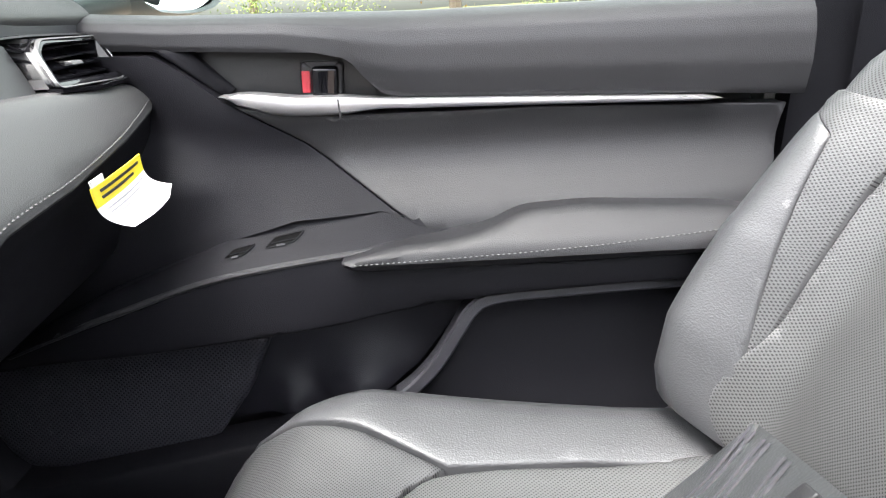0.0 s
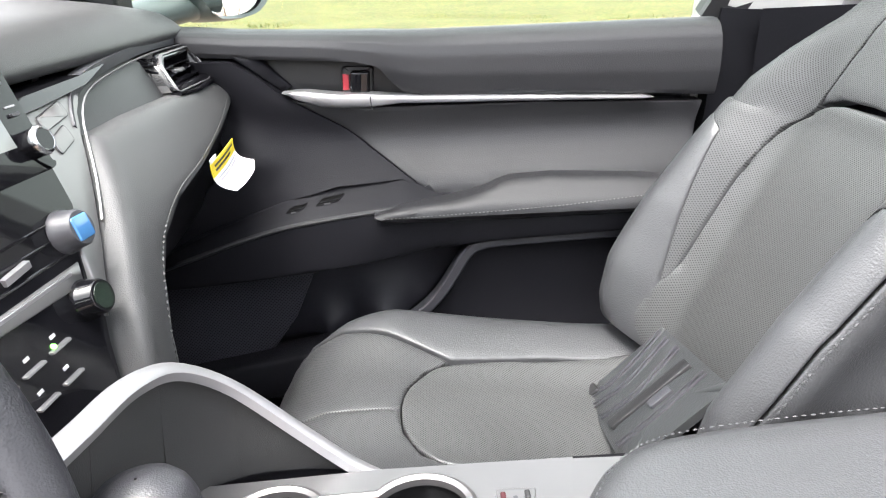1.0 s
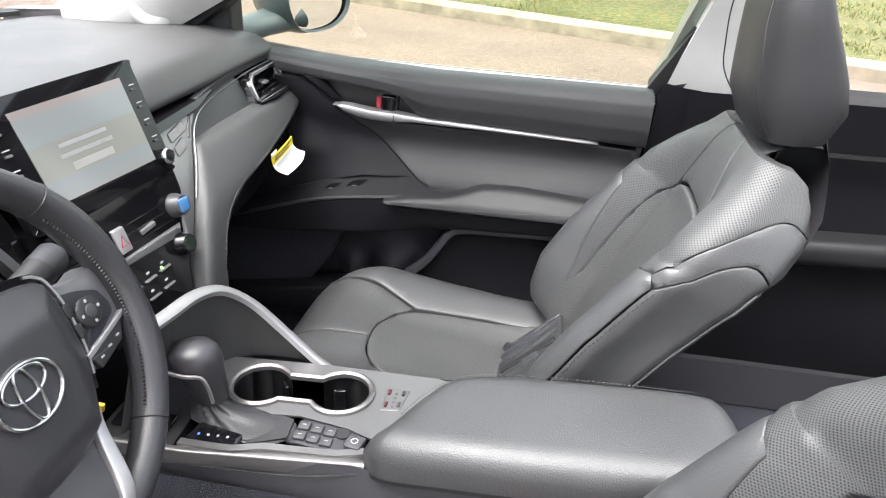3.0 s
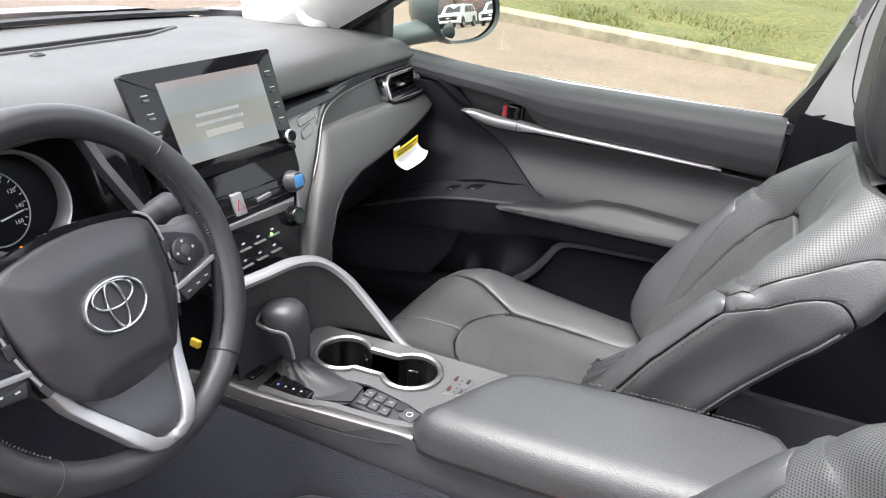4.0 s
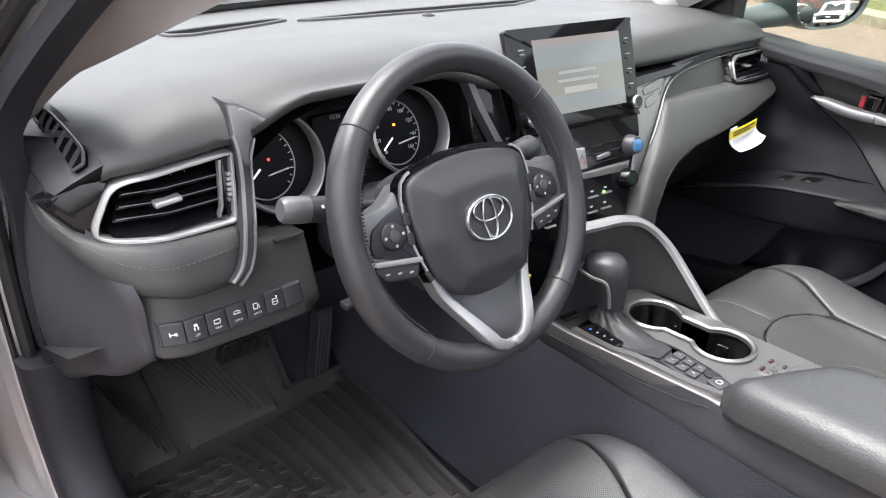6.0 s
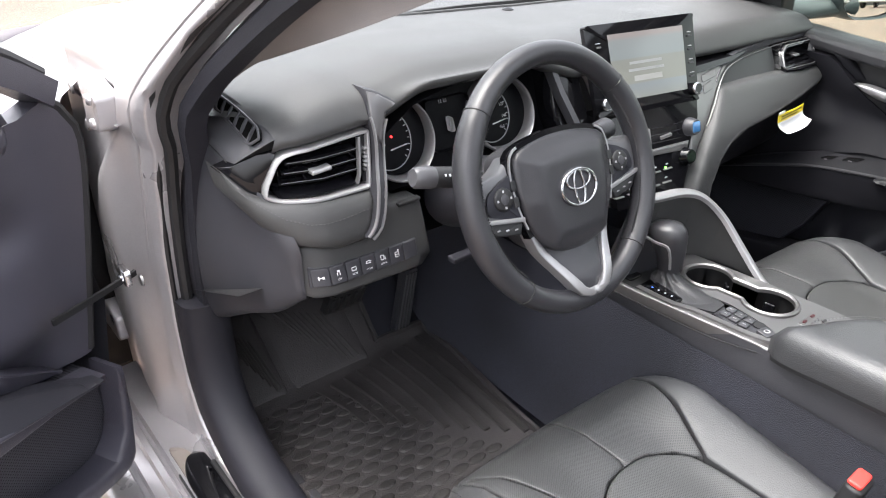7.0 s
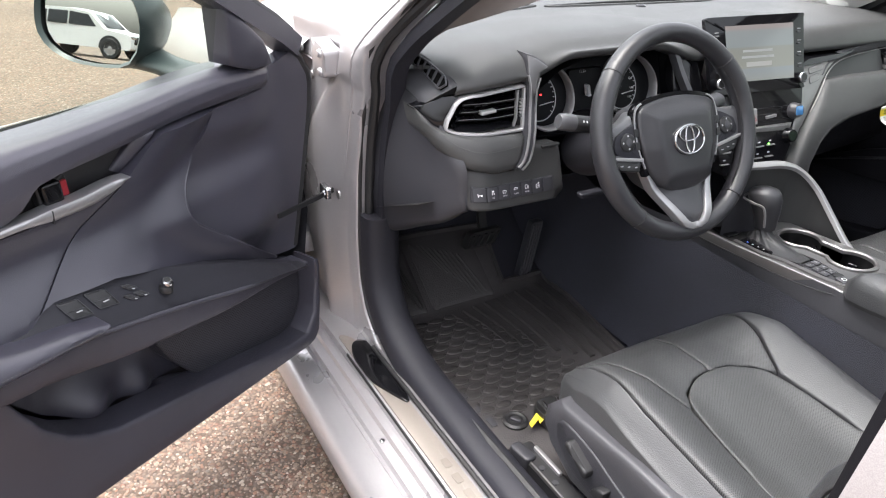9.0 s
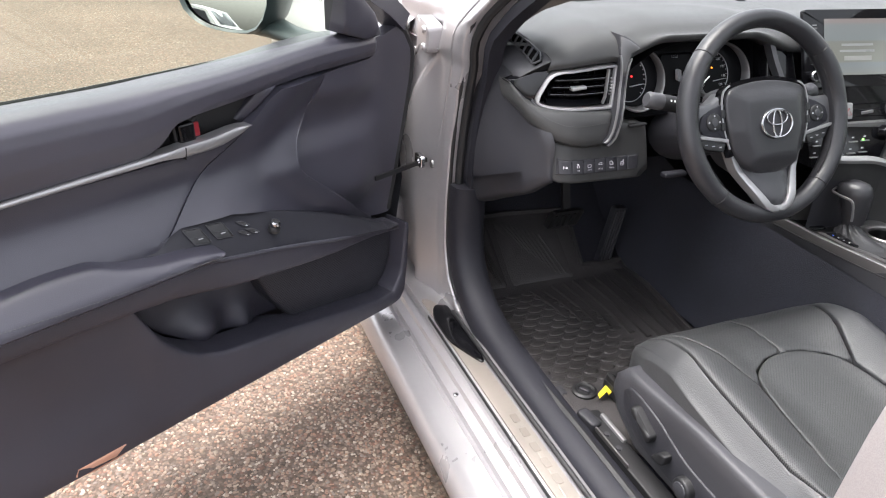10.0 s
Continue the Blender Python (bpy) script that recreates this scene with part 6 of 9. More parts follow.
# side spokes with key pods
for sg in (-1, 1):
    sp = [(0.082, 0.050), (0.11, 0.034), (0.14, 0.028), (0.163, 0.030), (0.166, -0.012), (0.155, -0.034), (0.125, -0.046), (0.086, -0.05), (0.08, 0.0)]
    Build().slab(spl([(sg * a, b) for a, b in sp], True, 0.01), lambda a, b, h: on_wheel(a, b, h - 0.014), 0.012, 0.008, 0.02, 0.015).part("spoke", SPOKE, wheel)
    pod = [(0.092, 0.030), (0.118, 0.022), (0.142, 0.010), (0.148, -0.008), (0.145, -0.018), (0.09, -0.036)]
    p = Build().slab(fillet([(sg * a, b) for a, b in pod], 0.005), lambda a, b, h: on_wheel(a, b, h - 0.002), 0.004, 0.002, 0.01, 0.02).part("key_pod", SHADE, wheel)
    Build().slab(ring_pts(sg * 0.118, -0.001, 0.0165, 0.0155, 28), lambda a, b, h: on_wheel(a, b, h), 0.005, 0.003, 0.004, 0.02).part("key_dial", BLACK, p, "round key pad")
    Build().slab(ring_pts(sg * 0.118, -0.001, 0.007, n=16), lambda a, b, h: on_wheel(a, b, h), 0.0065, 0.001, 0.004, 0.02).part("ok_key", PLASTIC2, p)
    for da, db in ((0.0115, 0), (-0.0115, 0), (0, 0.0108), (0, -0.0108)):
        Build().slab(rect(sg * 0.118 + da, -0.001 + db, 0.003, 0.003, 0.0006), lambda a, b, h: on_wheel(a, b, h), 0.0054, 0.0, 0.0, 0.02).part("key_print", GREYPRINT, p)
    for b0 in (0.012, -0.010):
        Build().slab(rect(sg * 0.097, b0, 0.009, 0.014, 0.002), lambda a, b, h: on_wheel(a, b, h), 0.004, 0.001, 0.003, 0.02).part("small_key", BLACK, p)
    Build().slab(fillet([(sg * 0.088, -0.032), (sg * 0.158, -0.020), (sg * 0.160, -0.025), (sg * 0.088, -0.038)], 0.001), lambda a, b, h: on_wheel(a, b, h), 0.004, 0.001, 0.008, 0.02).part("pod_line", SILVER, p)
    Build().slab(fillet([(sg * 0.092, -0.039), (sg * 0.153, -0.027), (sg * 0.138, -0.046), (sg * 0.098, -0.054)], 0.003), lambda a, b, h: on_wheel(a, b, h), 0.001, 0.002, 0.012, 0.02).part("lower_keys", BLACK, p)
    for k in range(3):
        Build().slab(rect(sg * (0.105 + 0.015 * k), -0.0445 + 0.003 * k, 0.005, 0.0018, 0.0004), lambda a, b, h: on_wheel(a, b, h), 0.0014, 0.0, 0.0, 0.02).part("key_print", GREYPRINT, p)
# lower spoke: satin V with a dark centre
for sg in (-1, 1):
    arm = [(0.0885, -0.040), (0.072, -0.086), (0.040, -0.146), (0.028, -0.162), (0.012, -0.1685), (-0.001, -0.1685), (-0.001, -0.157), (0.009, -0.157), (0.018, -0.152), (0.027, -0.138), (0.060, -0.084), (0.080, -0.043)]
    Build().slab(dense([(sg * a, b) for a, b in arm], 0.006), lambda a, b, h: on_wheel(a, b, h - 0.006 + 0.024 * smooth01(-0.08, -0.155, b)), 0.004, 0.002, 0.016, 0.008).part("lower_spoke", SILVER, wheel, "satin silver arm of the V-shaped lower spoke")
Build().slab(dense([(-0.078, -0.055), (0.078, -0.055), (0.058, -0.086), (0.024, -0.142), (0.012, -0.158), (-0.012, -0.158), (-0.024, -0.142), (-0.058, -0.086)], 0.012), lambda a, b, h: on_wheel(a, b, h - 0.010 + 0.010 * smooth01(0.06, 0.02, abs(a)) + 0.014 * smooth01(-0.09, -0.155, b)), 0.004, 0.002, 0.02, 0.012).part("spoke_panel", PLASTIC2, wheel, "dark faceted middle of the lower spoke")
Build().lathe(Matrix.Translation(WC - WN * 0.05) @ WN.to_track_quat("Z", "Y").to_matrix().to_4x4(), [(0.06, -0.06), (0.065, 0.0), (0.075, 0.03)], 24).part("hub", BLACK, wheel)

STALK = material("grey_stalk_end", (0.065, 0.065, 0.07), 0.34)
column = thing("steering_column", "black plastic steering column with two stalks", "steering column")


def col(a, b):
    an = b * math.tau
    p = WC - WN * (0.06 + 0.20 * a)
    k = 1 + 0.25 * a
    return tuple(p + WL * 0.075 * k * math.cos(an) + WU * (0.052 * k * math.sin(an) - 0.01))


Build().sheet(col, 6, 24, False, True).part("cowl", PLASTIC, column)
for tip, root, mat in (((-0.223, -0.598, 0.903), (-0.205, -0.44, 0.872), 0), ((-0.221, -0.150, 0.893), (-0.205, -0.31, 0.868), 1)):
    a, b = Vector(root), Vector(tip)
    d = (b - a)
    q = d.to_track_quat("Z", "Y").to_matrix().to_4x4()
    L = d.length
    s = Build().lathe(Matrix.Translation(a) @ q, [(0.009, 0), (0.010, L * 0.35), (0.0155 + 0.003 * mat, L * 0.48), (0.0165 + 0.003 * mat, L * 0.55), (0.0165 + 0.003 * mat, L * 0.78)], 20).part("stalk", BLACK, column, "black column stalk")
    Build().lathe(Matrix.Translation(a) @ q, [(0.0168 + 0.003 * mat, L * 0.78), (0.0172 + 0.003 * mat, L * 0.8), (0.0165 + 0.003 * mat, L * 0.97), (0.013 + 0.003 * mat, L * 1.0), (0, L * 1.0)], 20).part("stalk_tip", PLASTIC if mat else STALK, s)
    for k in range(4):
        c = a + d * (0.55 + 0.05 * k) + Vector((0.0145, 0, 0.0085))
        Build().block(Matrix.Translation(c) @ Matrix.Rotation(radians(60), 4, "Y"), 0.004, 0.003, 0.0006, 0.0002).part("stalk_print", WHITE, s)
Build().slab(rect(-0.47, 0.70, 0.06, 0.010, 0.004), lambda u, v, h: (-0.24 + h, u, v + 0.02), 0.006, 0.003, 0.012, 0.03).part("tilt_lever", SHADE, column)


# ---- front seats ----
def cushion_z(x, v):
    z = interp(x, (-0.115, -0.10, -0.08, -0.05, 0.0, 0.08, 0.2, 0.35, 0.55), (0.36, 0.395, 0.425, 0.452, 0.470, 0.472, 0.452, 0.428, 0.41))
    a = abs(v)
    return z + 0.040 * smooth01(0.07, 0.23, a) * smooth01(-0.12, 0.10, x) - 0.05 * smooth01(0.215, 0.27, a) - 0.02 * (a / 0.25) ** 2 * smooth01(0.05, -0.1, x)


def spine(s):
    """Backrest line: distance up the back to x, z."""
    return (interp(s, (0, 0.11, 0.22, 0.385, 0.54, 0.58), (0.425, 0.475, 0.527, 0.598, 0.642, 0.650)), interp(s, (0, 0.11, 0.22, 0.385, 0.54, 0.58), (0.475, 0.575, 0.672, 0.82, 0.970, 1.008)))


def back_edge(z):
    """Rear edge of the backrest."""
    return interp(z, (0.40, 0.53, 0.623, 0.699, 0.782, 0.856, 0.905, 0.98, 1.03), (0.38, 0.465, 0.526, 0.576, 0.638, 0.705, 0.735, 0.745, 0.74))


def back_half(z):
    """Half the width of the backrest."""
    return interp(z, (0.40, 0.60, 0.80, 0.85, 0.90, 0.94, 0.97, 0.99, 1.005), (0.225, 0.240, 0.240, 0.230, 0.207, 0.178, 0.150, 0.128, 0.105))


def front_seat(name, label, cy, sg, driver, dx, dz, bx):
    seat = thing(name, label, "car seat", "front seats")

    def cu(u, v, h):
        return (u + dx * (1 - smooth01(0.2, 0.5, u)), cy + sg * v, cushion_z(u, v) + h + dz)

    T, R, D = 0.010, 0.004, 0.13
    # cushion: tongue-shaped insert, punched front, smooth bolsters
    ins = [(0.098, 0.0), (0.104, 0.045), (0.128, 0.088), (0.17, 0.115), (0.30, 0.135), (0.52, 0.14), (0.52, -0.14), (0.30, -0.135), (0.17, -0.115), (0.128, -0.088), (0.104, -0.045)]
    Build().slab(spl(ins, True, 0.012), cu, T + 0.001, 0.005, 0.03, 0.014).part("seat_insert", WEAVE, seat, "finely punched leather insert")
    for k in (-1, 1):
        fr = [(-0.112, 0.001), (-0.110, 0.12), (-0.098, 0.19), (-0.07, 0.212), (0.05, 0.17), (0.165, 0.121), (0.125, 0.093), (0.101, 0.048), (0.095, 0.001)]
        Build().slab(dense([(u, k * v) for u, v in fr], 0.012), cu, T, 0.0035, D, 0.014).part("seat_front", PERF, seat, "perforated leather front of the cushion")
        left = sg * k < 0
        rim = [(0.53, 0.235), (0.35, 0.268), (0.15, 0.268), (0.0, 0.258), (-0.07, 0.235)]
        inner = [(-0.094, 0.196), (-0.066, 0.217), (0.055, 0.175), (0.168, 0.125), (0.30, 0.141), (0.52, 0.146)]
        if left:
            mid = [(0.52, 0.205), (0.35, 0.228), (0.15, 0.228), (0.0, 0.222), (-0.066, 0.217)]
            Build().slab(dense([(u, k * v) for u, v in inner[1:] + mid[:-1]], 0.014), cu, T, 0.003, D, 0.016).part("seat_wing", PERF, seat, "perforated leather cushion side")
            inner = [(-0.094, 0.196), (-0.066, 0.219)] + [(u, v + 0.002) for u, v in reversed(mid[:-1])]
        Build().slab(dense([(u, k * v) for u, v in inner + rim], 0.014), cu, T, R, D, 0.016).part("seat_bolster", LEATHER, seat, "smooth leather side bolster")
        seam = [(-0.06, 0.212), (0.05, 0.172), (0.165, 0.123)]
        edge = [(-0.075, 0.226), (0.0, 0.246), (0.15, 0.256), (0.35, 0.256), (0.5, 0.23)]
        if driver:
            Build().stitch([cu(u, k * v, T + 0.001) for u, v in spl(edge, False, 0.03)], 0.0065, 0.0008).part("stitching", THREAD_D, seat)
    # side shields
    for k in (-1, 1):
        sh = [(-0.02, 0.40), (-0.055, 0.36), (-0.045, 0.30), (0.05, 0.245), (0.55, 0.245), (0.58, 0.40), (0.5, 0.42), (0.2, 0.418)]
        f = lambda u, v, h, k=k: (u, cy + sg * k * (0.268 + h), v)
        pl = Build().slab(dense(sh, 0.02), f, 0.022, 0.014, 0.05, 0.03).part("side_shield", PLASTIC2, seat, "dark plastic side shield")
        if driver and sg * k < 0:
            Build().slab(spl([(0.01, 0.375), (0.0, 0.33), (0.06, 0.28), (0.22, 0.27), (0.36, 0.29), (0.34, 0.33), (0.2, 0.34), (0.1, 0.37)], True, 0.02), f, 0.026, 0.003, 0.01, 0.03).part("switch_field", PLASTIC, pl)
            Build().slab(fillet([(0.045, 0.358), (0.055, 0.363), (0.115, 0.335), (0.112, 0.318), (0.105, 0.315), (0.048, 0.342)], 0.006), f, 0.046, 0.006, 0.01, 0.02).part("seat_switch", BLACK, pl, "long seat adjusting switch")
            Build().slab(fillet([(0.125, 0.30), (0.145, 0.325), (0.165, 0.33), (0.162, 0.305), (0.145, 0.295)], 0.006), f, 0.044, 0.005, 0.01, 0.02).part("seat_switch", BLACK, pl, "upright seat adjusting switch")
            Build().slab(ring_pts(0.215, 0.295, 0.024, n=28), f, 0.042, 0.006, 0.01, 0.02).part("lumbar_switch", BLACK, pl, "round lumbar switch")
            Build().slab(ring_pts(0.215, 0.295, 0.017, n=24), f, 0.044, 0.003, 0.01, 0.02).part("switch_cap", PLASTIC2, pl)
    # backrest: one surface that wraps from the front over the bolster's crest to the rear edge
    def wrap(u, v, h):
        x, z = spine(u)
        x2, z2 = spine(u + 0.01)
        t = Vector((x2 - x, 0, z2 - z)).normalized()
        n = Vector((-t.z, 0, t.x))
        a, k = abs(v), (1 if v >= 0 else -1)
        W, ro = back_half(z), 0.032
        crest = interp(u, (-0.06, -0.02, 0.03, 0.09, 0.2, 0.32, 0.42, 0.52), (0.02, 0.062, 0.092, 0.104, 0.096, 0.075, 0.050, 0.0))
        belly = 0.01 * math.sin(math.pi * min(1, max(0, u / 0.5))) - 0.02 * smooth01(0.5, 0.6, u)
        if a <= 0.205:
            y, d = a / 0.205 * (W - ro), crest * smooth01(0.10, 0.205, a) + belly + h
        else:
            back = -(back_edge(z) - x) * 0.93
            f = min(1.0, (a - 0.205) / 0.045)
            an = f * math.pi / 2
            y = W - ro + (ro + h) * math.sin(an)
            d = crest + belly - ro + (ro + h) * math.cos(an)
            if a > 0.25:
                g = (a - 0.25) / 0.13
                d += (back - (crest + belly - ro)) * g
                y -= 0.026 * smooth01(0.72, 1.05, g) ** 2 + 0.010 * math.sin(math.pi * min(1.0, g)) * smooth01(0.45, 0.2, u)
        return (x + bx + n.x * d, cy + sg * k * y, z + n.z * d)

    bi = [(0.0, 0.135), (0.15, 0.138), (0.29, 0.138), (0.36, 0.128), (0.402, 0.102), (0.417, 0.06), (0.419, 0.0)]
    Build().slab(spl(bi + [(s, -v) for s, v in reversed(bi[:-1])], True, 0.014), wrap, T + 0.001, 0.005, 0.03, 0.014).part("back_insert", WEAVE, seat, "finely punched backrest insert")
    top_mid = [(0.412, 0.102), (0.425, 0.06), (0.427, 0.0), (0.425, -0.06), (0.412, -0.102), (0.47, -0.094), (0.552, -0.086), (0.552, 0.086), (0.47, 0.094)]
    Build().slab(dense(top_mid, 0.012), wrap, T, 0.004, 0.012, 0.014).part("back_top_panel", PERF, seat, "perforated leather top of the backrest")
    arc = spl([(0.335, 0.236), (0.385, 0.258), (0.420, 0.292), (0.428, 0.325), (0.412, 0.365), (0.395, 0.385)], False, 0.012)
    crown = spl([(0.352, 0.222), (0.415, 0.236), (0.465, 0.262), (0.492, 0.300), (0.496, 0.340), (0.480, 0.385)], False, 0.012)
    for k in (-1, 1):
        def lay(pts, k=k):
            return dense([(s, k * v) for s, v in pts], 0.012)

        seam = [(0.328, 0.180), (0.195, 0.160), (0.08, 0.1425)]
        wing = [(0.08, 0.1395), (0.2, 0.1405), (0.293, 0.1405), (0.366, 0.1305), (0.407, 0.1045), (0.47, 0.096), (0.552, 0.088), (0.552, 0.20), (0.550, 0.28), (0.538, 0.335), (0.516, 0.372), (0.490, 0.385)] + list(reversed(crown)) + seam
        Build().slab(lay(wing), wrap, T, 0.002, 0.012, 0.012).part("back_shoulder", PERF, seat, "perforated leather shoulder of the backrest")
        bolster = [(-0.06, 0.1365), (0.07, 0.1375), (0.08, 0.1440), (0.195, 0.1620), (0.329, 0.1820), (0.3515, 0.221), (0.335, 0.2342), (0.2, 0.2348), (0.05, 0.2348), (-0.06, 0.2348)]
        Build().slab(lay(bolster), wrap, T, 0.0025, 0.012, 0.012).part("back_bolster", LEATHER, seat, "smooth leather backrest bolster")
        side_low = [(-0.06, 0.237), (0.05, 0.237), (0.2, 0.237)] + arc + [(0.2, 0.385), (-0.06, 0.385)]
        Build().slab(lay(side_low), wrap, T - 0.0006, 0.0022, 0.012, 0.012).part("back_side", LEATHER, seat, "smooth leather side of the backrest")
        arch = [(s + 0.0022, v) for s, v in arc] + [(s - 0.0016, v) for s, v in reversed(crown)]
        Build().slab(lay(arch), wrap, T - 0.0003, 0.0022, 0.012, 0.012).part("back_side_upper", LEATHER, seat, "arched leather panel of the backrest")
        for j in (0.0, 0.009):
            Build().tube([wrap(q, k * (0.366 + j), T + 0.001) for q in np.linspace(-0.04, 0.395, 30)], 0.0028, 6).part("back_piping", LEATHER, seat)
        Build().stitch([wrap(q, k * 0.2405, T - 0.0002) for q in np.linspace(-0.02, 0.335, 40)], 0.0065, 0.0012, (0, 0, 0)).part("stitching", THREAD_D, seat)
        Build().stitch([wrap(s + 0.010, k * v, T) for s, v in arc], 0.0065, 0.0009, (0, 0, 0)).part("stitching", THREAD_D, seat)

    def rear(a, b):
        z = 0.40 + 0.605 * a
        v = back_half(z) - 0.022
        return (back_edge(z) + bx + 0.004 + 0.02 * math.sin(math.pi * b), cy + v * (2 * b - 1), z)

    Build().sheet(rear, 20, 10).part("back_rear", PLASTIC, seat)
    Build().sheet(lambda a, b: (spine(0.545)[0] + bx + 0.0 + 0.095 * a, cy + (2 * b - 1) * 0.11, 0.970 + 0.026 * a + 0.008 * math.sin(math.pi * a)), 8, 10).part("back_top", PERF, seat)
    # headrest on two posts: flat front, tapered upwards, leaning forward
    secs = []
    for z, w, d, ox in ((0.984, 0.02, 0.01, 0.0), (0.985, 0.088, 0.036, 0.0), (0.997, 0.118, 0.056, 0.0), (1.04, 0.128, 0.074, 0.0), (1.08, 0.127, 0.070, -0.006), (1.12, 0.125, 0.062, -0.015), (1.16, 0.122, 0.052, -0.025), (1.20, 0.116, 0.042, -0.033), (1.22, 0.106, 0.034, -0.036), (1.235, 0.080, 0.020, -0.038), (1.238, 0.02, 0.006, -0.040)):
        row = []
        for an in np.linspace(0, math.tau, 40, endpoint=False):
            c, s_ = math.cos(an), math.sin(an)
            k = (abs(c) ** 3.6 + abs(s_) ** 3.6) ** (-1 / 3.6)
            row.append((0.702 + bx + ox + d * k * c, cy + w * k * s_ * (1.0 if c < 0 else 1.0 - 0.18 * c), z))
        secs.append(row)
    head = Build().loft(secs, True).part("headrest", HEAD, seat, "padded dark leather headrest")
    for k in (-1, 1):
        Build().tube([(0.690 + bx, cy + k * 0.06, 0.96), (0.690 + bx, cy + k * 0.06, 1.03)], 0.006, 8).part("headrest_post", CHROME, seat)
        Build().tube(spl([(0.655 + bx, cy + k * 0.119, 1.008), (0.630 + bx, cy + k * 0.128, 1.05), (0.622 + bx, cy + k * 0.126, 1.10), (0.618 + bx, cy + k * 0.115, 1.16), (0.625 + bx, cy + k * 0.098, 1.215)], False, 0.01), 0.0013, 5).part("headrest_seam", BLACK, head)
    if not driver:
        hinge = Build().slab(fillet([(0.30, 0.38), (0.32, 0.452), (0.37, 0.475), (0.42, 0.50), (0.45, 0.48), (0.43, 0.38)], 0.015), lambda u, v, h: (u, cy + 0.226 + h, v), 0.012, 0.003, 0.01, 0.03).part("hinge_bracket", SILVER, seat, "bare steel hinge bracket of the backrest")
        Build().lathe(Matrix.Translation((0.375, cy + 0.238, 0.45)) @ Matrix.Rotation(radians(-90), 4, "X"), [(0.016, 0), (0.015, 0.006), (0.008, 0.008), (0, 0.008)], 16).part("hinge_bolt", CHROME, hinge)
    # runners
    for k in (-1, 1):
        rail = Build().block(Matrix.Translation((0.16, cy + k * 0.19, 0.215)), 0.66, 0.045, 0.045, 0.004).part("seat_rail", BLACK, seat, "black steel seat runner")
        Build().block(Matrix.Translation((-0.13, cy + k * 0.19, 0.215)), 0.09, 0.05, 0.03, 0.006).part("rail_cover", BLACK, seat)
        for j in (-0.018, 0.018):
            Build().block(Matrix.Translation((0.10, cy + k * 0.19 + j, 0.258)), 0.5, 0.004, 0.012, 0.001).part("rail_lip", CHROME, rail)
    Build().slab(rect(0.2, 0, 0.5, 0.40, 0.04), lambda u, v, h: (u, cy + v, 0.30 + h), 0.06, 0.02, 0.06, 0.1).part("seat_pan", BLACK, seat)
    return seat


front_seat("passenger_seat", "black leather front seat with punched inserts", 0.345, 1, False, -0.06, 0.012, 0.0)
front_seat("driver_seat", "black leather driver seat with side switches", -0.402, -1, True, 0.0, -0.022, 0.10)

# buckles
for nm, lb, p in (("seat_belt_buckle", "black belt buckle with a red release key", (0.350, -0.205, 0.405)),):
    bu = thing(nm, lb, "seat belt buckle")
    Build().block(Matrix.Translation(p) @ Matrix.Rotation(radians(8), 4, "Y"), 0.030, 0.052, 0.115, 0.006).part("buckle_body", BLACK, bu)
    Build().block(Matrix.Translation((p[0] + 0.014, p[1], p[2] + 0.1155)) @ Matrix.Rotation(radians(8), 4, "Y"), 0.022, 0.042, 0.006, 0.003).part("release_key", material("red_release_key", (0.75, 0.05, 0.04), 0.4), bu, "red release key")
    Build().block(Matrix.Translation((p[0], p[1], 0.22)), 0.012, 0.035, 0.2, 0.003).part("buckle_stalk", BLACK, bu)
# phone-sized clear-cornered case lying against the passenger backrest
folder = thing("plastic_wallet", "dark ribbed plastic wallet leaning on the seat", "wallet")
e1, e2 = Vector((0, -0.975, 0.20)).normalized(), Vector((-0.72, 0, -0.69)).normalized()
e3 = e2.cross(e1).normalized()
e3 = e3 if e3.z > 0 else -e3
fm = Matrix(((e2.x, e1.x, e3.x, 0.362), (e2.y, e1.y, e3.y, 0.330), (e2.z, e1.z, e3.z, 0.505), (0, 0, 0, 1)))
POUCH = material("dull_dark_plastic", (0.030, 0.032, 0.033), 0.3, grain=0.2, scale=500, vary=0.2)
Build().slab(rect(0, 0, 0.155, 0.23, 0.008), lambda u, v, h: tuple(fm @ Vector((u, v, h))), 0.010, 0.004, 0.004, 0.03).part("case", POUCH, folder)
for k, v0 in enumerate((-0.095, -0.085, -0.065, -0.055, -0.025, -0.015, 0.062, 0.072)):
    wave = 0.014 if k < 6 else 0.004
    Build().sweep([tuple(fm @ Vector((u, v0 + wave * math.sin(u * 26 + 1.0), 0.0105))) for u in np.linspace(-0.07, 0.07, 14)], [(-0.0014, -0.001), (0.0014, -0.001), (0.0012, 0.0016), (-0.0012, 0.0016)], tuple(e3)).part("rib", PLASTIC2, folder)
Build().slab(rect(0.0, 0.02, 0.13, 0.022, 0.003), lambda u, v, h: tuple(fm @ Vector((u, v, h))), 0.0135, 0.002, 0.0, 0.03).part("bar", BLACK, folder)
Build().slab(rect(-0.01, 0.046, 0.035, 0.018, 0.003), lambda u, v, h: tuple(fm @ Vector((u, v, h))), 0.0145, 0.001, 0.0, 0.03).part("label_field", PLASTIC2, folder)
Build().slab(rect(0.062, -0.095, 0.022, 0.026, 0.004), lambda u, v, h: tuple(fm @ Vector((u, v, h))), 0.0150, 0.002, 0.0, 0.03).part("clasp", BLACK, folder)


# ---- car body, floor, mats, pedals ----
body = thing("car_body", "silver sedan body with open doorway", "car body")
CY = -0.04


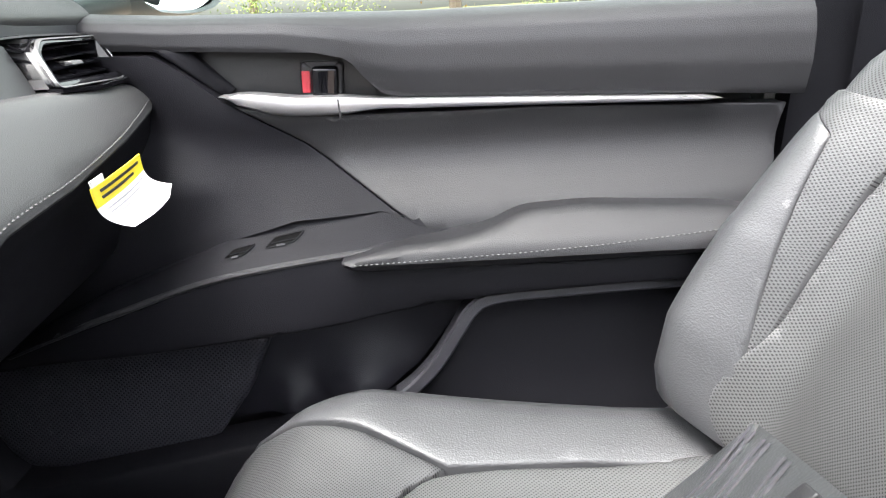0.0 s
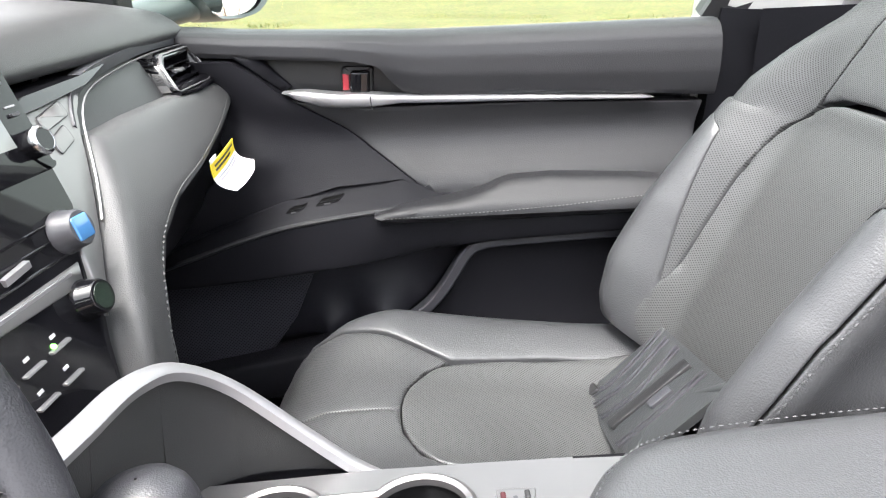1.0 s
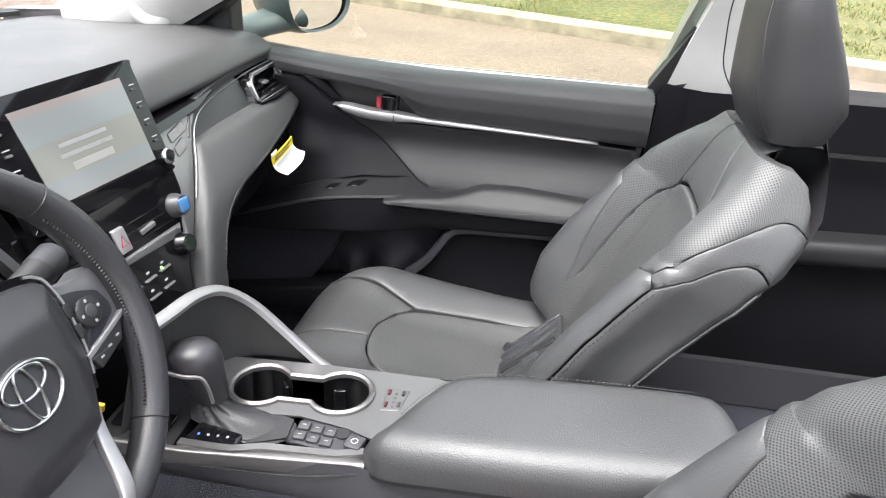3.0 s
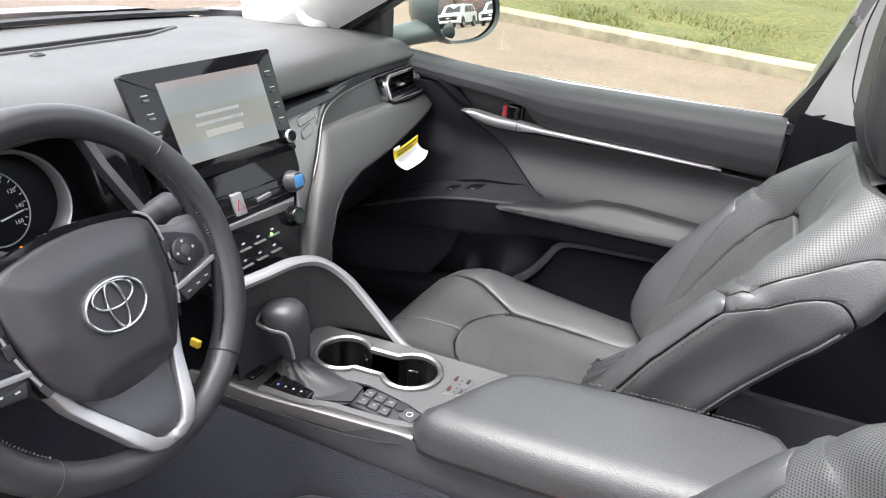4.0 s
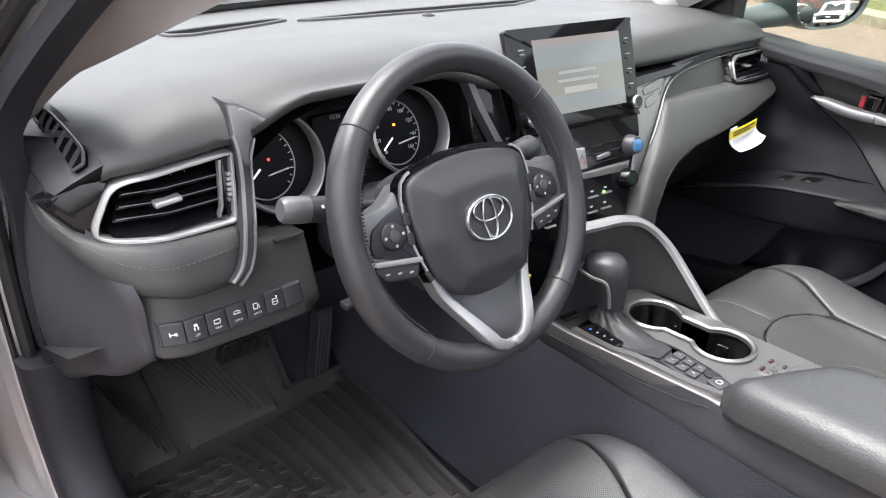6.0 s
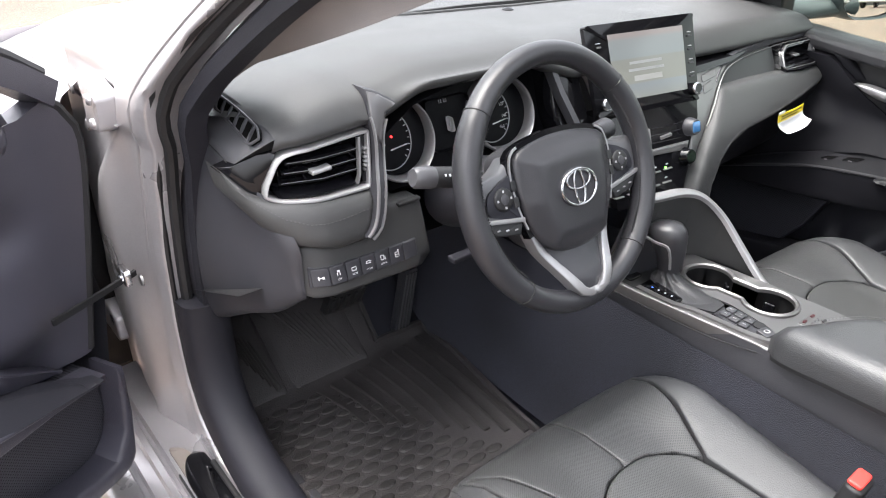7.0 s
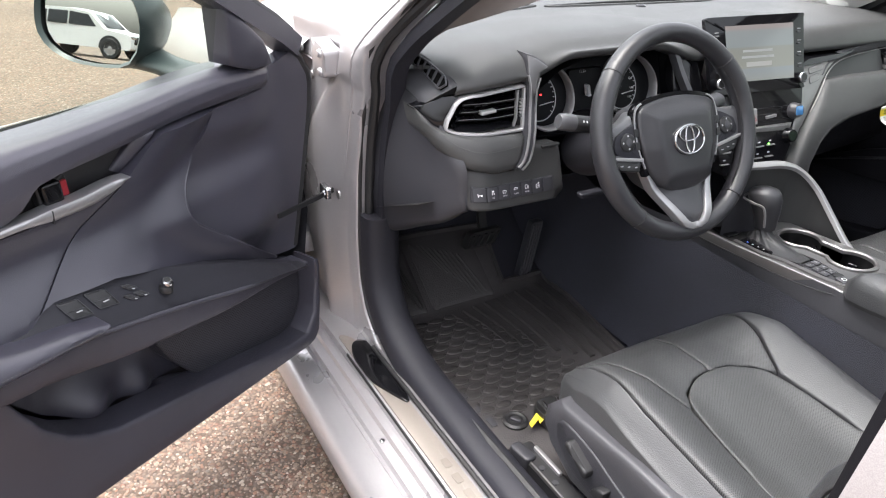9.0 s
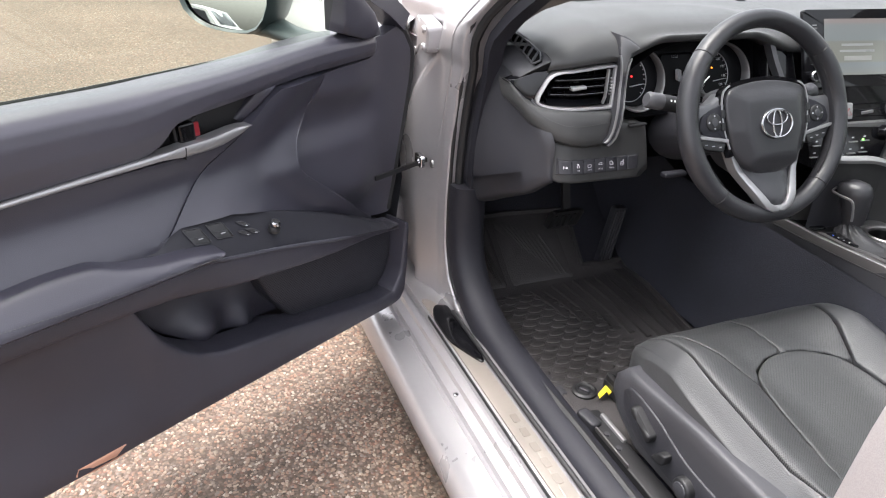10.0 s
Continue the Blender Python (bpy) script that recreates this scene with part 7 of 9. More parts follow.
def sill_section(x):
    # curved flank, drained grooves and steps up to the scuff plate
    return [(-0.985, 0.09), (-1.035, 0.105), (-1.056, 0.13), (-1.062, 0.155), (-1.058, 0.185), (-1.046, 0.206), (-1.030, 0.216), (-0.997, 0.226), (-0.993, 0.2215), (-0.985, 0.2215), (-0.981, 0.233), (-0.961, 0.239), (-0.957, 0.250), (-0.945, 0.254), (-0.942, 0.247), (-0.935, 0.247), (-0.931, 0.263), (-0.918, 0.266), (-0.868, 0.270), (-0.862, 0.285)]


xs = np.linspace(-0.92, 0.95, 24)
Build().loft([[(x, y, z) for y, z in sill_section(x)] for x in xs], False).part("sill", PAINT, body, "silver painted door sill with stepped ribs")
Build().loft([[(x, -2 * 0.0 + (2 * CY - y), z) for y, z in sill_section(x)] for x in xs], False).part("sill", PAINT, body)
trim_line = spl([(-0.548, 0.605), (-0.548, 0.50), (-0.530, 0.415), (-0.470, 0.345), (-0.36, 0.304), (-0.2, 0.290), (0.1, 0.284), (0.62, 0.284)], False, 0.025)
Build().sweep([(x, -0.816, z) for x, z in trim_line], [(0.07, -0.042), (0.0, -0.039), (-0.012, -0.031), (-0.019, -0.014), (-0.019, 0.012), (-0.012, 0.034), (0.002, 0.045), (0.03, 0.048)], (0, -1, 0)).part("sill_cover", SHADE, body, "dark plastic trim round the foot of the doorway")
SCUFF = material("champagne_brushed_metal", (0.36, 0.322, 0.285), 0.42, metal=0.6, vary=0.08, fleck=0.06)
SCUFF2 = material("etched_metal", (0.29, 0.26, 0.23), 0.5, metal=0.6)
scuff = Build().slab(fillet([(-0.60, -0.925), (0.50, -0.922), (0.52, -0.88), (-0.50, -0.878), (-0.58, -0.90)], 0.02), lambda u, v, h: (u, v, 0.268 + 0.06 * (v + 0.9) * 0 + h), 0.004, 0.002, 0.004, 0.1).part("scuff_plate", SCUFF, body, "brushed scuff plate")
Build().slab(dense(spl([(-0.545, -0.905), (-0.50, -0.925), (-0.44, -0.928), (-0.385, -0.925), (-0.335, -0.908), (-0.285, -0.886), (-0.31, -0.874), (-0.42, -0.872), (-0.54, -0.874)], True, 0.012), 0.02), lambda u, v, h: (u, v, 0.2725 + h), 0.004, 0.002, 0.002, 0.03).part("scuff_end", PIANO, scuff, "gloss black curved end of the scuff plate")
for k in range(5):
    Build().slab(rect(-0.085 + 0.045 * k, -0.899, 0.026, 0.016, 0.003), lambda u, v, h: (u, v, 0.272 + h), 0.0006, 0.0, 0.0, 0.05).part("mark_bar", SCUFF2, scuff)
Build().loft([[(x, 2 * CY - y, z) for y, z in ((-0.866, 0.27), (-0.862, 0.292), (-0.832, 0.308), (-0.775, 0.305), (-0.755, 0.20))] for x in np.linspace(-0.57, 1.9, 16)], False).part("sill_cover", PLASTIC, body)
# hinge pillar and windscreen pillar, driver's side
pil = [(-0.95, 0.12), (-0.95, 1.0), (-0.80, 1.01), (-0.66, 1.055), (-0.52, 1.13), (-0.34, 1.235), (-0.12, 1.335), (0.10, 1.395), (0.10, 1.355), (-0.10, 1.285), (-0.26, 1.205), (-0.40, 1.105), (-0.50, 1.0), (-0.555, 0.85), (-0.585, 0.70), (-0.595, 0.55), (-0.59, 0.42), (-0.56, 0.34), (-0.50, 0.29), (-0.42, 0.265), (-0.42, 0.12)]


def fold_u(v):
    return interp(v, (0.30, 0.509, 0.711, 0.824, 0.92, 1.0, 1.05), (-0.60, -0.614, -0.592, -0.573, -0.545, -0.51, -0.435))


def step_u(v):
    return interp(v, (0.30, 0.423, 0.563, 0.711, 0.798, 0.923, 0.995), (-0.72, -0.797, -0.842, -0.805, -0.75, -0.645, -0.613))


def pil_y(u, v):
    y = -0.905 + 0.42 * max(0.0, v - 0.93) + 0.035 * smooth01(-0.75, -0.60, u) * smooth01(1.0, 0.9, v) + 0.02 * max(0, 0.5 - v)
    y += 0.007 * smooth01(-0.004, 0.006, u - fold_u(v)) * smooth01(1.06, 1.0, v)
    return y + 0.026 * smooth01(0.012, -0.035, u - step_u(v)) * smooth01(1.02, 0.95, v)


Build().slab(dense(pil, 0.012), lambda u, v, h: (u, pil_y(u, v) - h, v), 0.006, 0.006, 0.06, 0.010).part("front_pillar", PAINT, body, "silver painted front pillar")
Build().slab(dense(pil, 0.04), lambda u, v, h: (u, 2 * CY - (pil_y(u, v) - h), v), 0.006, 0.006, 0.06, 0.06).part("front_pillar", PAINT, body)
# opening seal
seal = [(0.62, 1.345), (0.30, 1.362), (0.10, 1.35), (-0.10, 1.278), (-0.26, 1.198), (-0.395, 1.10), (-0.492, 0.998), (-0.545, 0.85), (-0.573, 0.70), (-0.58, 0.55), (-0.575, 0.43), (-0.55, 0.355), (-0.495, 0.308), (-0.40, 0.295), (0.0, 0.298), (0.42, 0.30), (0.50, 0.35), (0.55, 0.50), (0.585, 0.75), (0.61, 0.95), (0.66, 1.2)]
sp3 = [(u, pil_y(u, v) + 0.022 + (0.030 if v < 0.33 else 0.0), v) for u, v in spl(seal, True, 0.03)]
Build().sweep(sp3, ring_pts(0, 0, 0.0105, n=8), (0, -1, 0.02), True).part("door_seal", RUBBER, body, "black rubber door seal")
inn = spl([(-0.088, 1.262), (-0.245, 1.182), (-0.375, 1.085), (-0.470, 0.99), (-0.523, 0.85), (-0.552, 0.70), (-0.558, 0.56), (-0.552, 0.45), (-0.525, 0.37), (-0.47, 0.32)], False, 0.03)
Build().sweep([(u, pil_y(u, v) + 0.05, v) for u, v in inn], [(-0.022, -0.02), (0.012, -0.02), (0.015, 0.0), (0.0, 0.016), (-0.022, 0.014)], (0, -1, 0)).part("seal_lip", SHADE, body)
Build().slab(dense([(-0.95, 0.20), (-0.95, 0.62), (-0.55, 0.60), (-0.53, 0.40), (-0.45, 0.30), (-0.3, 0.2)], 0.04), lambda u, v, h: (u, -0.79 + h, v), 0.0, 0.0, 0.002, 0.08).part("kick_panel", CARPET, body)
flange = [(u - 0.045 - 0.02 * smooth01(0.9, 0.5, v), pil_y(u - 0.045, v) - 0.004, v) for u, v in spl(seal[2:11], False, 0.03)]
Build().tube(flange, 0.005, 8).part("pillar_flange", PAINT, body)
Build().sweep([(u - 0.012, pil_y(u, v) + 0.004, v) for u, v in spl(seal[2:13], False, 0.03)], ring_pts(0, 0, 0.005, n=6), (0, -1, 0.02)).part("seal_edge", RUBBER, body)
Build().tube([(x, -0.871, 0.279) for x in np.linspace(-0.50, 0.60, 20)], 0.0055, 8).part("sill_seal", RUBBER, body)
Build().sweep([(x, -0.9315, 0.262) for x in np.linspace(-0.52, 0.60, 12)], [(-0.0015, -0.004), (0.0015, -0.004), (0.0015, 0.004), (-0.0015, 0.004)], (0, 0, 1)).part("scuff_joint", RUBBER, body)
for x_ in (-0.235, 0.12):
    Build().lathe(Matrix.Translation((x_, -0.9705, 0.2355)), [(0.0065, 0), (0.006, 0.003), (0.003, 0.004), (0, 0.004)], 12).part("sill_plug", CHROME, body)
# door check strap, hinges, bolts on the pillar
check = Build().sweep([(-0.64, -0.905, 0.652), (-0.60, -0.99, 0.648), (-0.57, -1.06, 0.645)], [(-0.0028, -0.0055), (0.0028, -0.0055), (0.0028, 0.0055), (-0.0028, 0.0055)], (0, 0, 1)).part("check_strap", BLACK, body, "black door check strap")
Build().block(Matrix.Translation((-0.64, -0.918, 0.652)) @ Matrix.Rotation(radians(90), 4, "X"), 0.045, 0.03, 0.012, 0.004).part("strap_bracket", CHROME, body)
Build().lathe(Matrix.Translation((-0.632, -0.918, 0.652)) @ Matrix.Rotation(radians(90), 4, "X"), [(0.009, 0), (0.009, 0.014), (0.006, 0.017), (0, 0.017)], 6).part("bolt", CHROME, body)
for x, z in ((-0.60, 0.655), (-0.80, 0.95), (-0.74, 0.90)):
    Build().lathe(Matrix.Translation((x, -0.905, z)) @ Matrix.Rotation(radians(90), 4, "X"), [(0.011, 0), (0.010, 0.004), (0, 0.004)], 12).part("plug", SILVER2, body)
for z_ in (0.945,):
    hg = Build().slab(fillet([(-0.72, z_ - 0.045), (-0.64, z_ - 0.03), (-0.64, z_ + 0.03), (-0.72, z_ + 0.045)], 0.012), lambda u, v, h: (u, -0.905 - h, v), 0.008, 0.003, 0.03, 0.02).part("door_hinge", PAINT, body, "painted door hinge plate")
    for dz_ in (-0.02, 0.02):
        Build().lathe(Matrix.Translation((-0.662, -0.912, z_ + dz_)) @ Matrix.Rotation(radians(90), 4, "X"), [(0.010, 0), (0.0095, 0.005), (0.006, 0.008), (0, 0.008)], 6).part("hinge_screw", PAINT, hg)
for z in (0.42,):
    Build().block(Matrix.Translation((-0.88, -0.890, z)) @ Matrix.Rotation(radians(90), 4, "X"), 0.10, 0.06, 0.03, 0.006).part("door_hinge", PAINT, body)
# wings and bonnet
def bonnet(a, b):
    y = CY + (2 * a - 1) * (0.90 - 0.10 * b)
    x = -1.02 - 1.15 * b - 0.10 * (1 - (2 * a - 1) ** 2)
    return (x + 0.25 * abs(2 * a - 1) ** 3 * (1 - b), y, 1.015 - 0.20 * b ** 1.5 - 0.075 * abs(2 * a - 1) ** 4 + 0.012 * math.exp(-((abs(2 * a - 1) - 0.7) / 0.08) ** 2))


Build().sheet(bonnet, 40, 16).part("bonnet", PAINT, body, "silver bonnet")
for sg in (-1, 1):
    def wing(a, b, sg=sg):
        x = -0.80 - 1.5 * a
        return (x, CY + sg * (0.88 + 0.11 * smooth01(0, 0.35, b) - 0.02 * a), 0.945 - 0.03 * a - 0.20 * a ** 2 * 0.6 - 0.75 * b ** 1.4)
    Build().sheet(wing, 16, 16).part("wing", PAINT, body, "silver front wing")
for sg in (-1, 1):
    Build().sheet(lambda a, b, sg=sg: (-1.35 + 0.72 * a, CY + sg * (0.70 + 0.15 * b), 0.935 - 0.01 * b), 8, 6).part("cowl_side", PAINT, body)
Build().sheet(lambda a, b: (-1.20 + 0.22 * b - 0.0 * a + 0.25 * abs(2 * a - 1) ** 2.2, CY + (2 * a - 1) * 0.68, 0.975 + 0.02 * b), 16, 4).part("scuttle", BLACK, body, "black scuttle below the windscreen")
ws = Build().sheet(lambda a, b: (-1.06 + 0.95 * b + 0.23 * abs(2 * a - 1) ** 2.2 * (1 - 0.4 * b), CY + (2 * a - 1) * (0.80 - 0.17 * b), 1.0 + 0.37 * b), 16, 10).part("windscreen", GLASS, body, "raked windscreen")
ws.visible_shadow = False
Build().sweep([(-1.055 + 0.23 * abs(s) ** 2.2, CY + s * 0.80, 1.004) for s in np.linspace(-0.9, 0.9, 30)], [(-0.02, -0.004), (0.02, -0.004), (0.02, 0.006), (-0.02, 0.006)], (0, 0, 1)).part("windscreen_edge", BLACK, body)
# pillar lining on the passenger side with the round speaker
def lining(a, b):
    x = -0.80 + 0.78 * a
    z = 0.99 + 0.36 * a
    return (x + 0.05 * b, CY + (0.80 - 0.17 * a - 0.045 * math.sin(math.pi * b) - 0.02 + 0.03 * b), z - 0.20 * (b - 0.35) * (1 - 0.5 * a))


Build().sheet(lining, 16, 10).part("pillar_lining", LINER, body, "pale grey pillar lining")
low_edge = spl([(-0.57, -0.745, 0.998), (-0.50, -0.733, 1.022), (-0.367, -0.715, 1.070), (-0.20, -0.695, 1.132), (-0.07, -0.655, 1.19)], False, 0.02)
top_edge = spl([(-0.505, -0.805, 0.965), (-0.455, -0.80, 1.012), (-0.365, -0.775, 1.10), (-0.235, -0.74, 1.195), (-0.075, -0.70, 1.275)], False, 0.02)


def driver_lining(a, b):
    p = Vector([interp(a, np.linspace(0, 1, len(low_edge)), [q[k] for q in low_edge]) for k in range(3)])
    q = Vector([interp(a, np.linspace(0, 1, len(top_edge)), [e[k] for e in top_edge]) for k in range(3)])
    return tuple(p + (q - p) * b + Vector((0.012, 0.014, 0.0)) * math.sin(math.pi * b))


Build().sheet(driver_lining, 24, 10).part("pillar_lining", TAUPE, body, "taupe pillar lining beside the doorway")
tw = Matrix.Translation((-0.545, 0.700, 1.046)) @ Vector((0.50, -0.80, 0.32)).to_track_quat("Z", "Y").to_matrix().to_4x4()
spk = Build().lathe(tw, [(0.056, -0.02), (0.052, 0.002), (0.044, 0.008), (0.034, 0.009), (0.028, 0.004), (0.0, 0.004)], 28).part("tweeter", LINER, body, "round pillar loudspeaker")
Build().lathe(tw, [(0.0275, 0.0045), (0.0, 0.0075)], 24).part("tweeter_grille", material("grey_grille", (0.33, 0.33, 0.32), 0.7, grain=0.8, scale=900), spk)
# roof and headlining
def roof(a, b, dz=0.0):
    return (-0.13 + 2.2 * a, CY + (2 * b - 1) * 0.64, 1.375 + 0.06 * math.sin(math.pi * min(1, a * 0.75 + 0.15)) - 0.05 * abs(2 * b - 1) ** 3 + dz)


# painted and lined bands round an unseen glass panel, added to light the cabin
for nm, mt, dz, lb in (("roof", PAINT, 0.03, "silver roof"), ("headlining", LINER, 0.0, "pale headlining")):
    bands = Build()
    for a0, a1, b0, b1 in ((0.0, 0.06, 0, 1), (0.70, 1.0, 0, 1), (0.06, 0.70, 0, 0.07), (0.06, 0.70, 0.93, 1)):
        bands.sheet(lambda a, b, q=(a0, a1, b0, b1), dz=dz: roof(q[0] + (q[1] - q[0]) * a, q[2] + (q[3] - q[2]) * b, dz), 8, 8)
    bands.part(nm, mt, body, lb)
# Pane over the added roof opening; daylight passes it without shadow.
gr = Build().sheet(lambda a, b: roof(0.06 + 0.64 * a, 0.07 + 0.86 * b, 0.02), 8, 8).part("added_roof_glass", GLASS, body, "unseen glass roof panel added to let daylight in")
gr.visible_shadow = False
for sg in (-1, 1):
    Build().sweep([(x, CY + sg * 0.66, interp(x, (0.05, 0.3, 1.2, 2.0), (1.365, 1.375, 1.365, 1.28))) for x in np.linspace(0.05, 2.0, 14)], [(-0.04, -0.02), (0.04, -0.02), (0.04, 0.03), (-0.04, 0.03)], (0, 0, 1)).part("roof_rail", PAINT, body)
# middle pillars and rear sides
for sg in (-1, 1):
    Build().sweep([(interp(z, (0.2, 0.5, 0.95, 1.37), (0.62, 0.63, 0.665, 0.78)), CY + sg * (0.865 - 0.40 * max(0, z - 0.93)), z) for z in np.linspace(0.2, 1.37, 12)], [(-0.05, -0.03), (0.10, -0.03), (0.10, 0.03), (-0.05, 0.03)], (0, 1 * sg, 0)).part("middle_pillar", PAINT, body, "silver middle pillar")
    Build().sweep([(interp(z, (0.2, 0.5, 0.95, 1.37), (0.63, 0.64, 0.675, 0.79)), CY + sg * (0.81 - 0.36 * max(0, z - 0.93)), z) for z in np.linspace(0.94, 1.37, 8)], [(-0.085, -0.02), (0.09, -0.02), (0.09, 0.02), (-0.085, 0.02)], (0, 1 * sg, 0)).part("pillar_trim", LINER, body, "pale upper pillar trim")
    # Pillar cover is blackened in colour to imitate the dim rear.
    Build().sweep([(interp(z, (0.2, 0.5, 0.95, 1.37), (0.62, 0.63, 0.665, 0.78)), CY + sg * 0.805, z) for z in np.linspace(0.2, 0.945, 8)], [(-0.08, -0.02), (0.09, -0.02), (0.09, 0.02), (-0.08, 0.02)], (0, 1 * sg, 0)).part("pillar_cover", SHADED_TRIM, body)
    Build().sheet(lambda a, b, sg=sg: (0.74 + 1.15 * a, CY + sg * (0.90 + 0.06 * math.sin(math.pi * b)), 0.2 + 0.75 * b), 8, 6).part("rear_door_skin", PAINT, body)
    # Rear trim colour holds the shade behind the front seats.
    rd = Build().sheet(lambda a, b, sg=sg: (0.63 + 1.2 * a, CY + sg * (0.76 - 0.015 * math.sin(math.pi * b * 2)), 0.25 + 0.70 * b), 8, 12).part("rear_door_trim", SHADED_TRIM, body, "rear door trim, darkened for shade")
    # Armrest uses the shade-darkened leather as well.
    Build().slab(dense([(0.80, 0.66), (1.5, 0.69), (1.5, 0.63), (0.80, 0.60)], 0.1), lambda u, v, h, sg=sg: (u, CY + sg * (0.75 - h), v), 0.06, 0.02, 0.01, 0.1).part("rear_armrest", SHADED_LEATHER, rd)
    Build().sweep([(0.76, CY + sg * 0.745, 0.845), (1.5, CY + sg * 0.745, 0.85)], [(-0.004, -0.005), (0.004, -0.005), (0.004, 0.005), (-0.004, 0.005)], (0, 0, 1)).part("rear_strip", CHROME, rd)
    Build().sheet(lambda a, b, sg=sg: (1.62 + 0.5 * a - 0.1 * b, CY + sg * (0.84 - 0.22 * b), 0.95 + 0.42 * b), 4, 4).part("rear_pillar", PAINT, body)
    g = Build().sheet(lambda a, b, sg=sg: (0.80 + 0.85 * a - 0.05 * b, CY + sg * (0.84 - 0.19 * b), 0.95 + 0.40 * b), 3, 3).part("rear_window", GLASS, body)
    g.visible_shadow = False
rg = Build().sheet(lambda a, b: (2.55 - 0.55 * b, CY + (2 * a - 1) * (0.72 - 0.1 * b), 1.0 + 0.36 * b), 4, 4).part("rear_screen", GLASS, body)
rg.visible_shadow = False
Build().sheet(lambda a, b: (1.95 + 1.0 * b, CY + (2 * a - 1) * 0.85, 0.99), 3, 3).part("boot_lid", PAINT, body)
# ends and road wheels
Build().sheet(lambda a, b: (-2.30 + 0.16 * abs(2 * a - 1) ** 3 + 0.06 * b, CY + (2 * a - 1) * 0.86, 0.22 + 0.58 * b), 14, 6).part("front_bumper", PAINT, body)
Build().sheet(lambda a, b: (2.98 - 0.12 * abs(2 * a - 1) ** 3 - 0.04 * b, CY + (2 * a - 1) * 0.86, 0.25 + 0.74 * b), 14, 6).part("rear_bumper", PAINT, body)
for sg in (-1, 1):
    Build().sheet(lambda a, b, sg=sg: (1.88 + 1.0 * a, CY + sg * (0.93 - 0.05 * a), 0.25 + 0.74 * b), 6, 6).part("rear_wing", PAINT, body)
    for x in (-1.42, 1.62):
        wm = Matrix.Translation((x, CY + sg * 0.76, 0.36)) @ Matrix.Rotation(radians(-90 * sg), 4, "X")
        road_wheel = Build().lathe(wm, [(0.0, 0.0), (0.33, 0.0), (0.36, 0.03), (0.36, 0.19), (0.34, 0.215), (0.25, 0.215), (0.24, 0.19)], 36).part("road_wheel", RUBBER, body)
        Build().lathe(wm, [(0.24, 0.19), (0.22, 0.17), (0.07, 0.19), (0.0, 0.195)], 20).part("wheel_rim", SILVER, road_wheel)
# rear bench
bench = thing("rear_seat", "black leather rear bench seat", "car seat")
Build().slab(rect(1.42, -0.04, 0.50, 1.30, 0.05), lambda u, v, h: (u, v, 0.40 + h - 0.02 * (u - 1.2)), 0.06, 0.05, 0.15, 0.08).part("bench_cushion", LEATHER, bench)
Build().slab(rect(0.27, -0.04, 0.62, 1.28, 0.08), lambda u, v, h: (1.60 + 0.4 * u - h, v, 0.42 + 0.9 * u), 0.06, 0.05, 0.1, 0.08).part("bench_back", LEATHER, bench)

# floor
Build().sheet(lambda a, b: (interp(a, (0, 0.12, 0.25, 1), (-1.02, -0.86, -0.66, 1.9)), -0.83 + 1.58 * b, interp(a, (0, 0.12, 0.25, 1), (0.56, 0.34, 0.195, 0.195))), 30, 12).structure("floor", CARPET, "black carpeted car floor", True, "floor")
Build().sheet(lambda a, b: (interp(a, (0, 0.12, 0.3, 1), (-1.0, -0.84, -0.66, 0.6)), interp(b, (0, 1), (-0.225, -0.125)), interp(a, (0, 0.12, 0.3, 1), (0.56, 0.36, 0.22, 0.2)) + 0.32 * b ** 1.4), 16, 10).structure("tunnel_side", CARPET, "black carpeted tunnel side", True, "floor")
Build().sheet(lambda a, b: (-1.03, -0.82 + 1.56 * a, 0.15 + 0.77 * b), 3, 3).structure("bulkhead", CARPET, "black bulkhead", True, "wall")
Build().sheet(lambda a, b: (-0.95 + 3.2 * a, -0.99 + 1.9 * b, 0.13), 3, 3).structure("underbody", BLACK, "black underbody", True, "floor")
# driver's rubber mat
rubber = thing("floor_mat", "dirty black rubber floor mat with raised ribs", "floor mat")
mat_o = [(-0.86, -0.73), (-0.86, -0.55), (-0.85, -0.34), (-0.69, -0.36), (-0.68, -0.22), (-0.55, -0.22), (-0.32, -0.25), (0.0, -0.27), (0.10, -0.33), (0.10, -0.62), (-0.06, -0.70), (-0.12, -0.735), (-0.40, -0.75), (-0.66, -0.74)]


def on_mat(u, v, h):
    return (u, v, 0.203 + h + 0.72 * max(0, -0.66 - u) + 0.025 * smooth01(-0.30, -0.22, v) * 0.4)


Build().slab(dense(mat_o, 0.03), on_mat, 0.006, 0.005, 0.004, 0.03).part("tray", MAT, rubber)
Build().sweep([on_mat(u, v, 0.004) for u, v in dense(mat_o, 0.025)], [(-0.006, 0), (0.006, 0), (0.005, 0.012), (-0.005, 0.012)], (0, 0, 1), True).part("tray_rim", MAT, rubber)
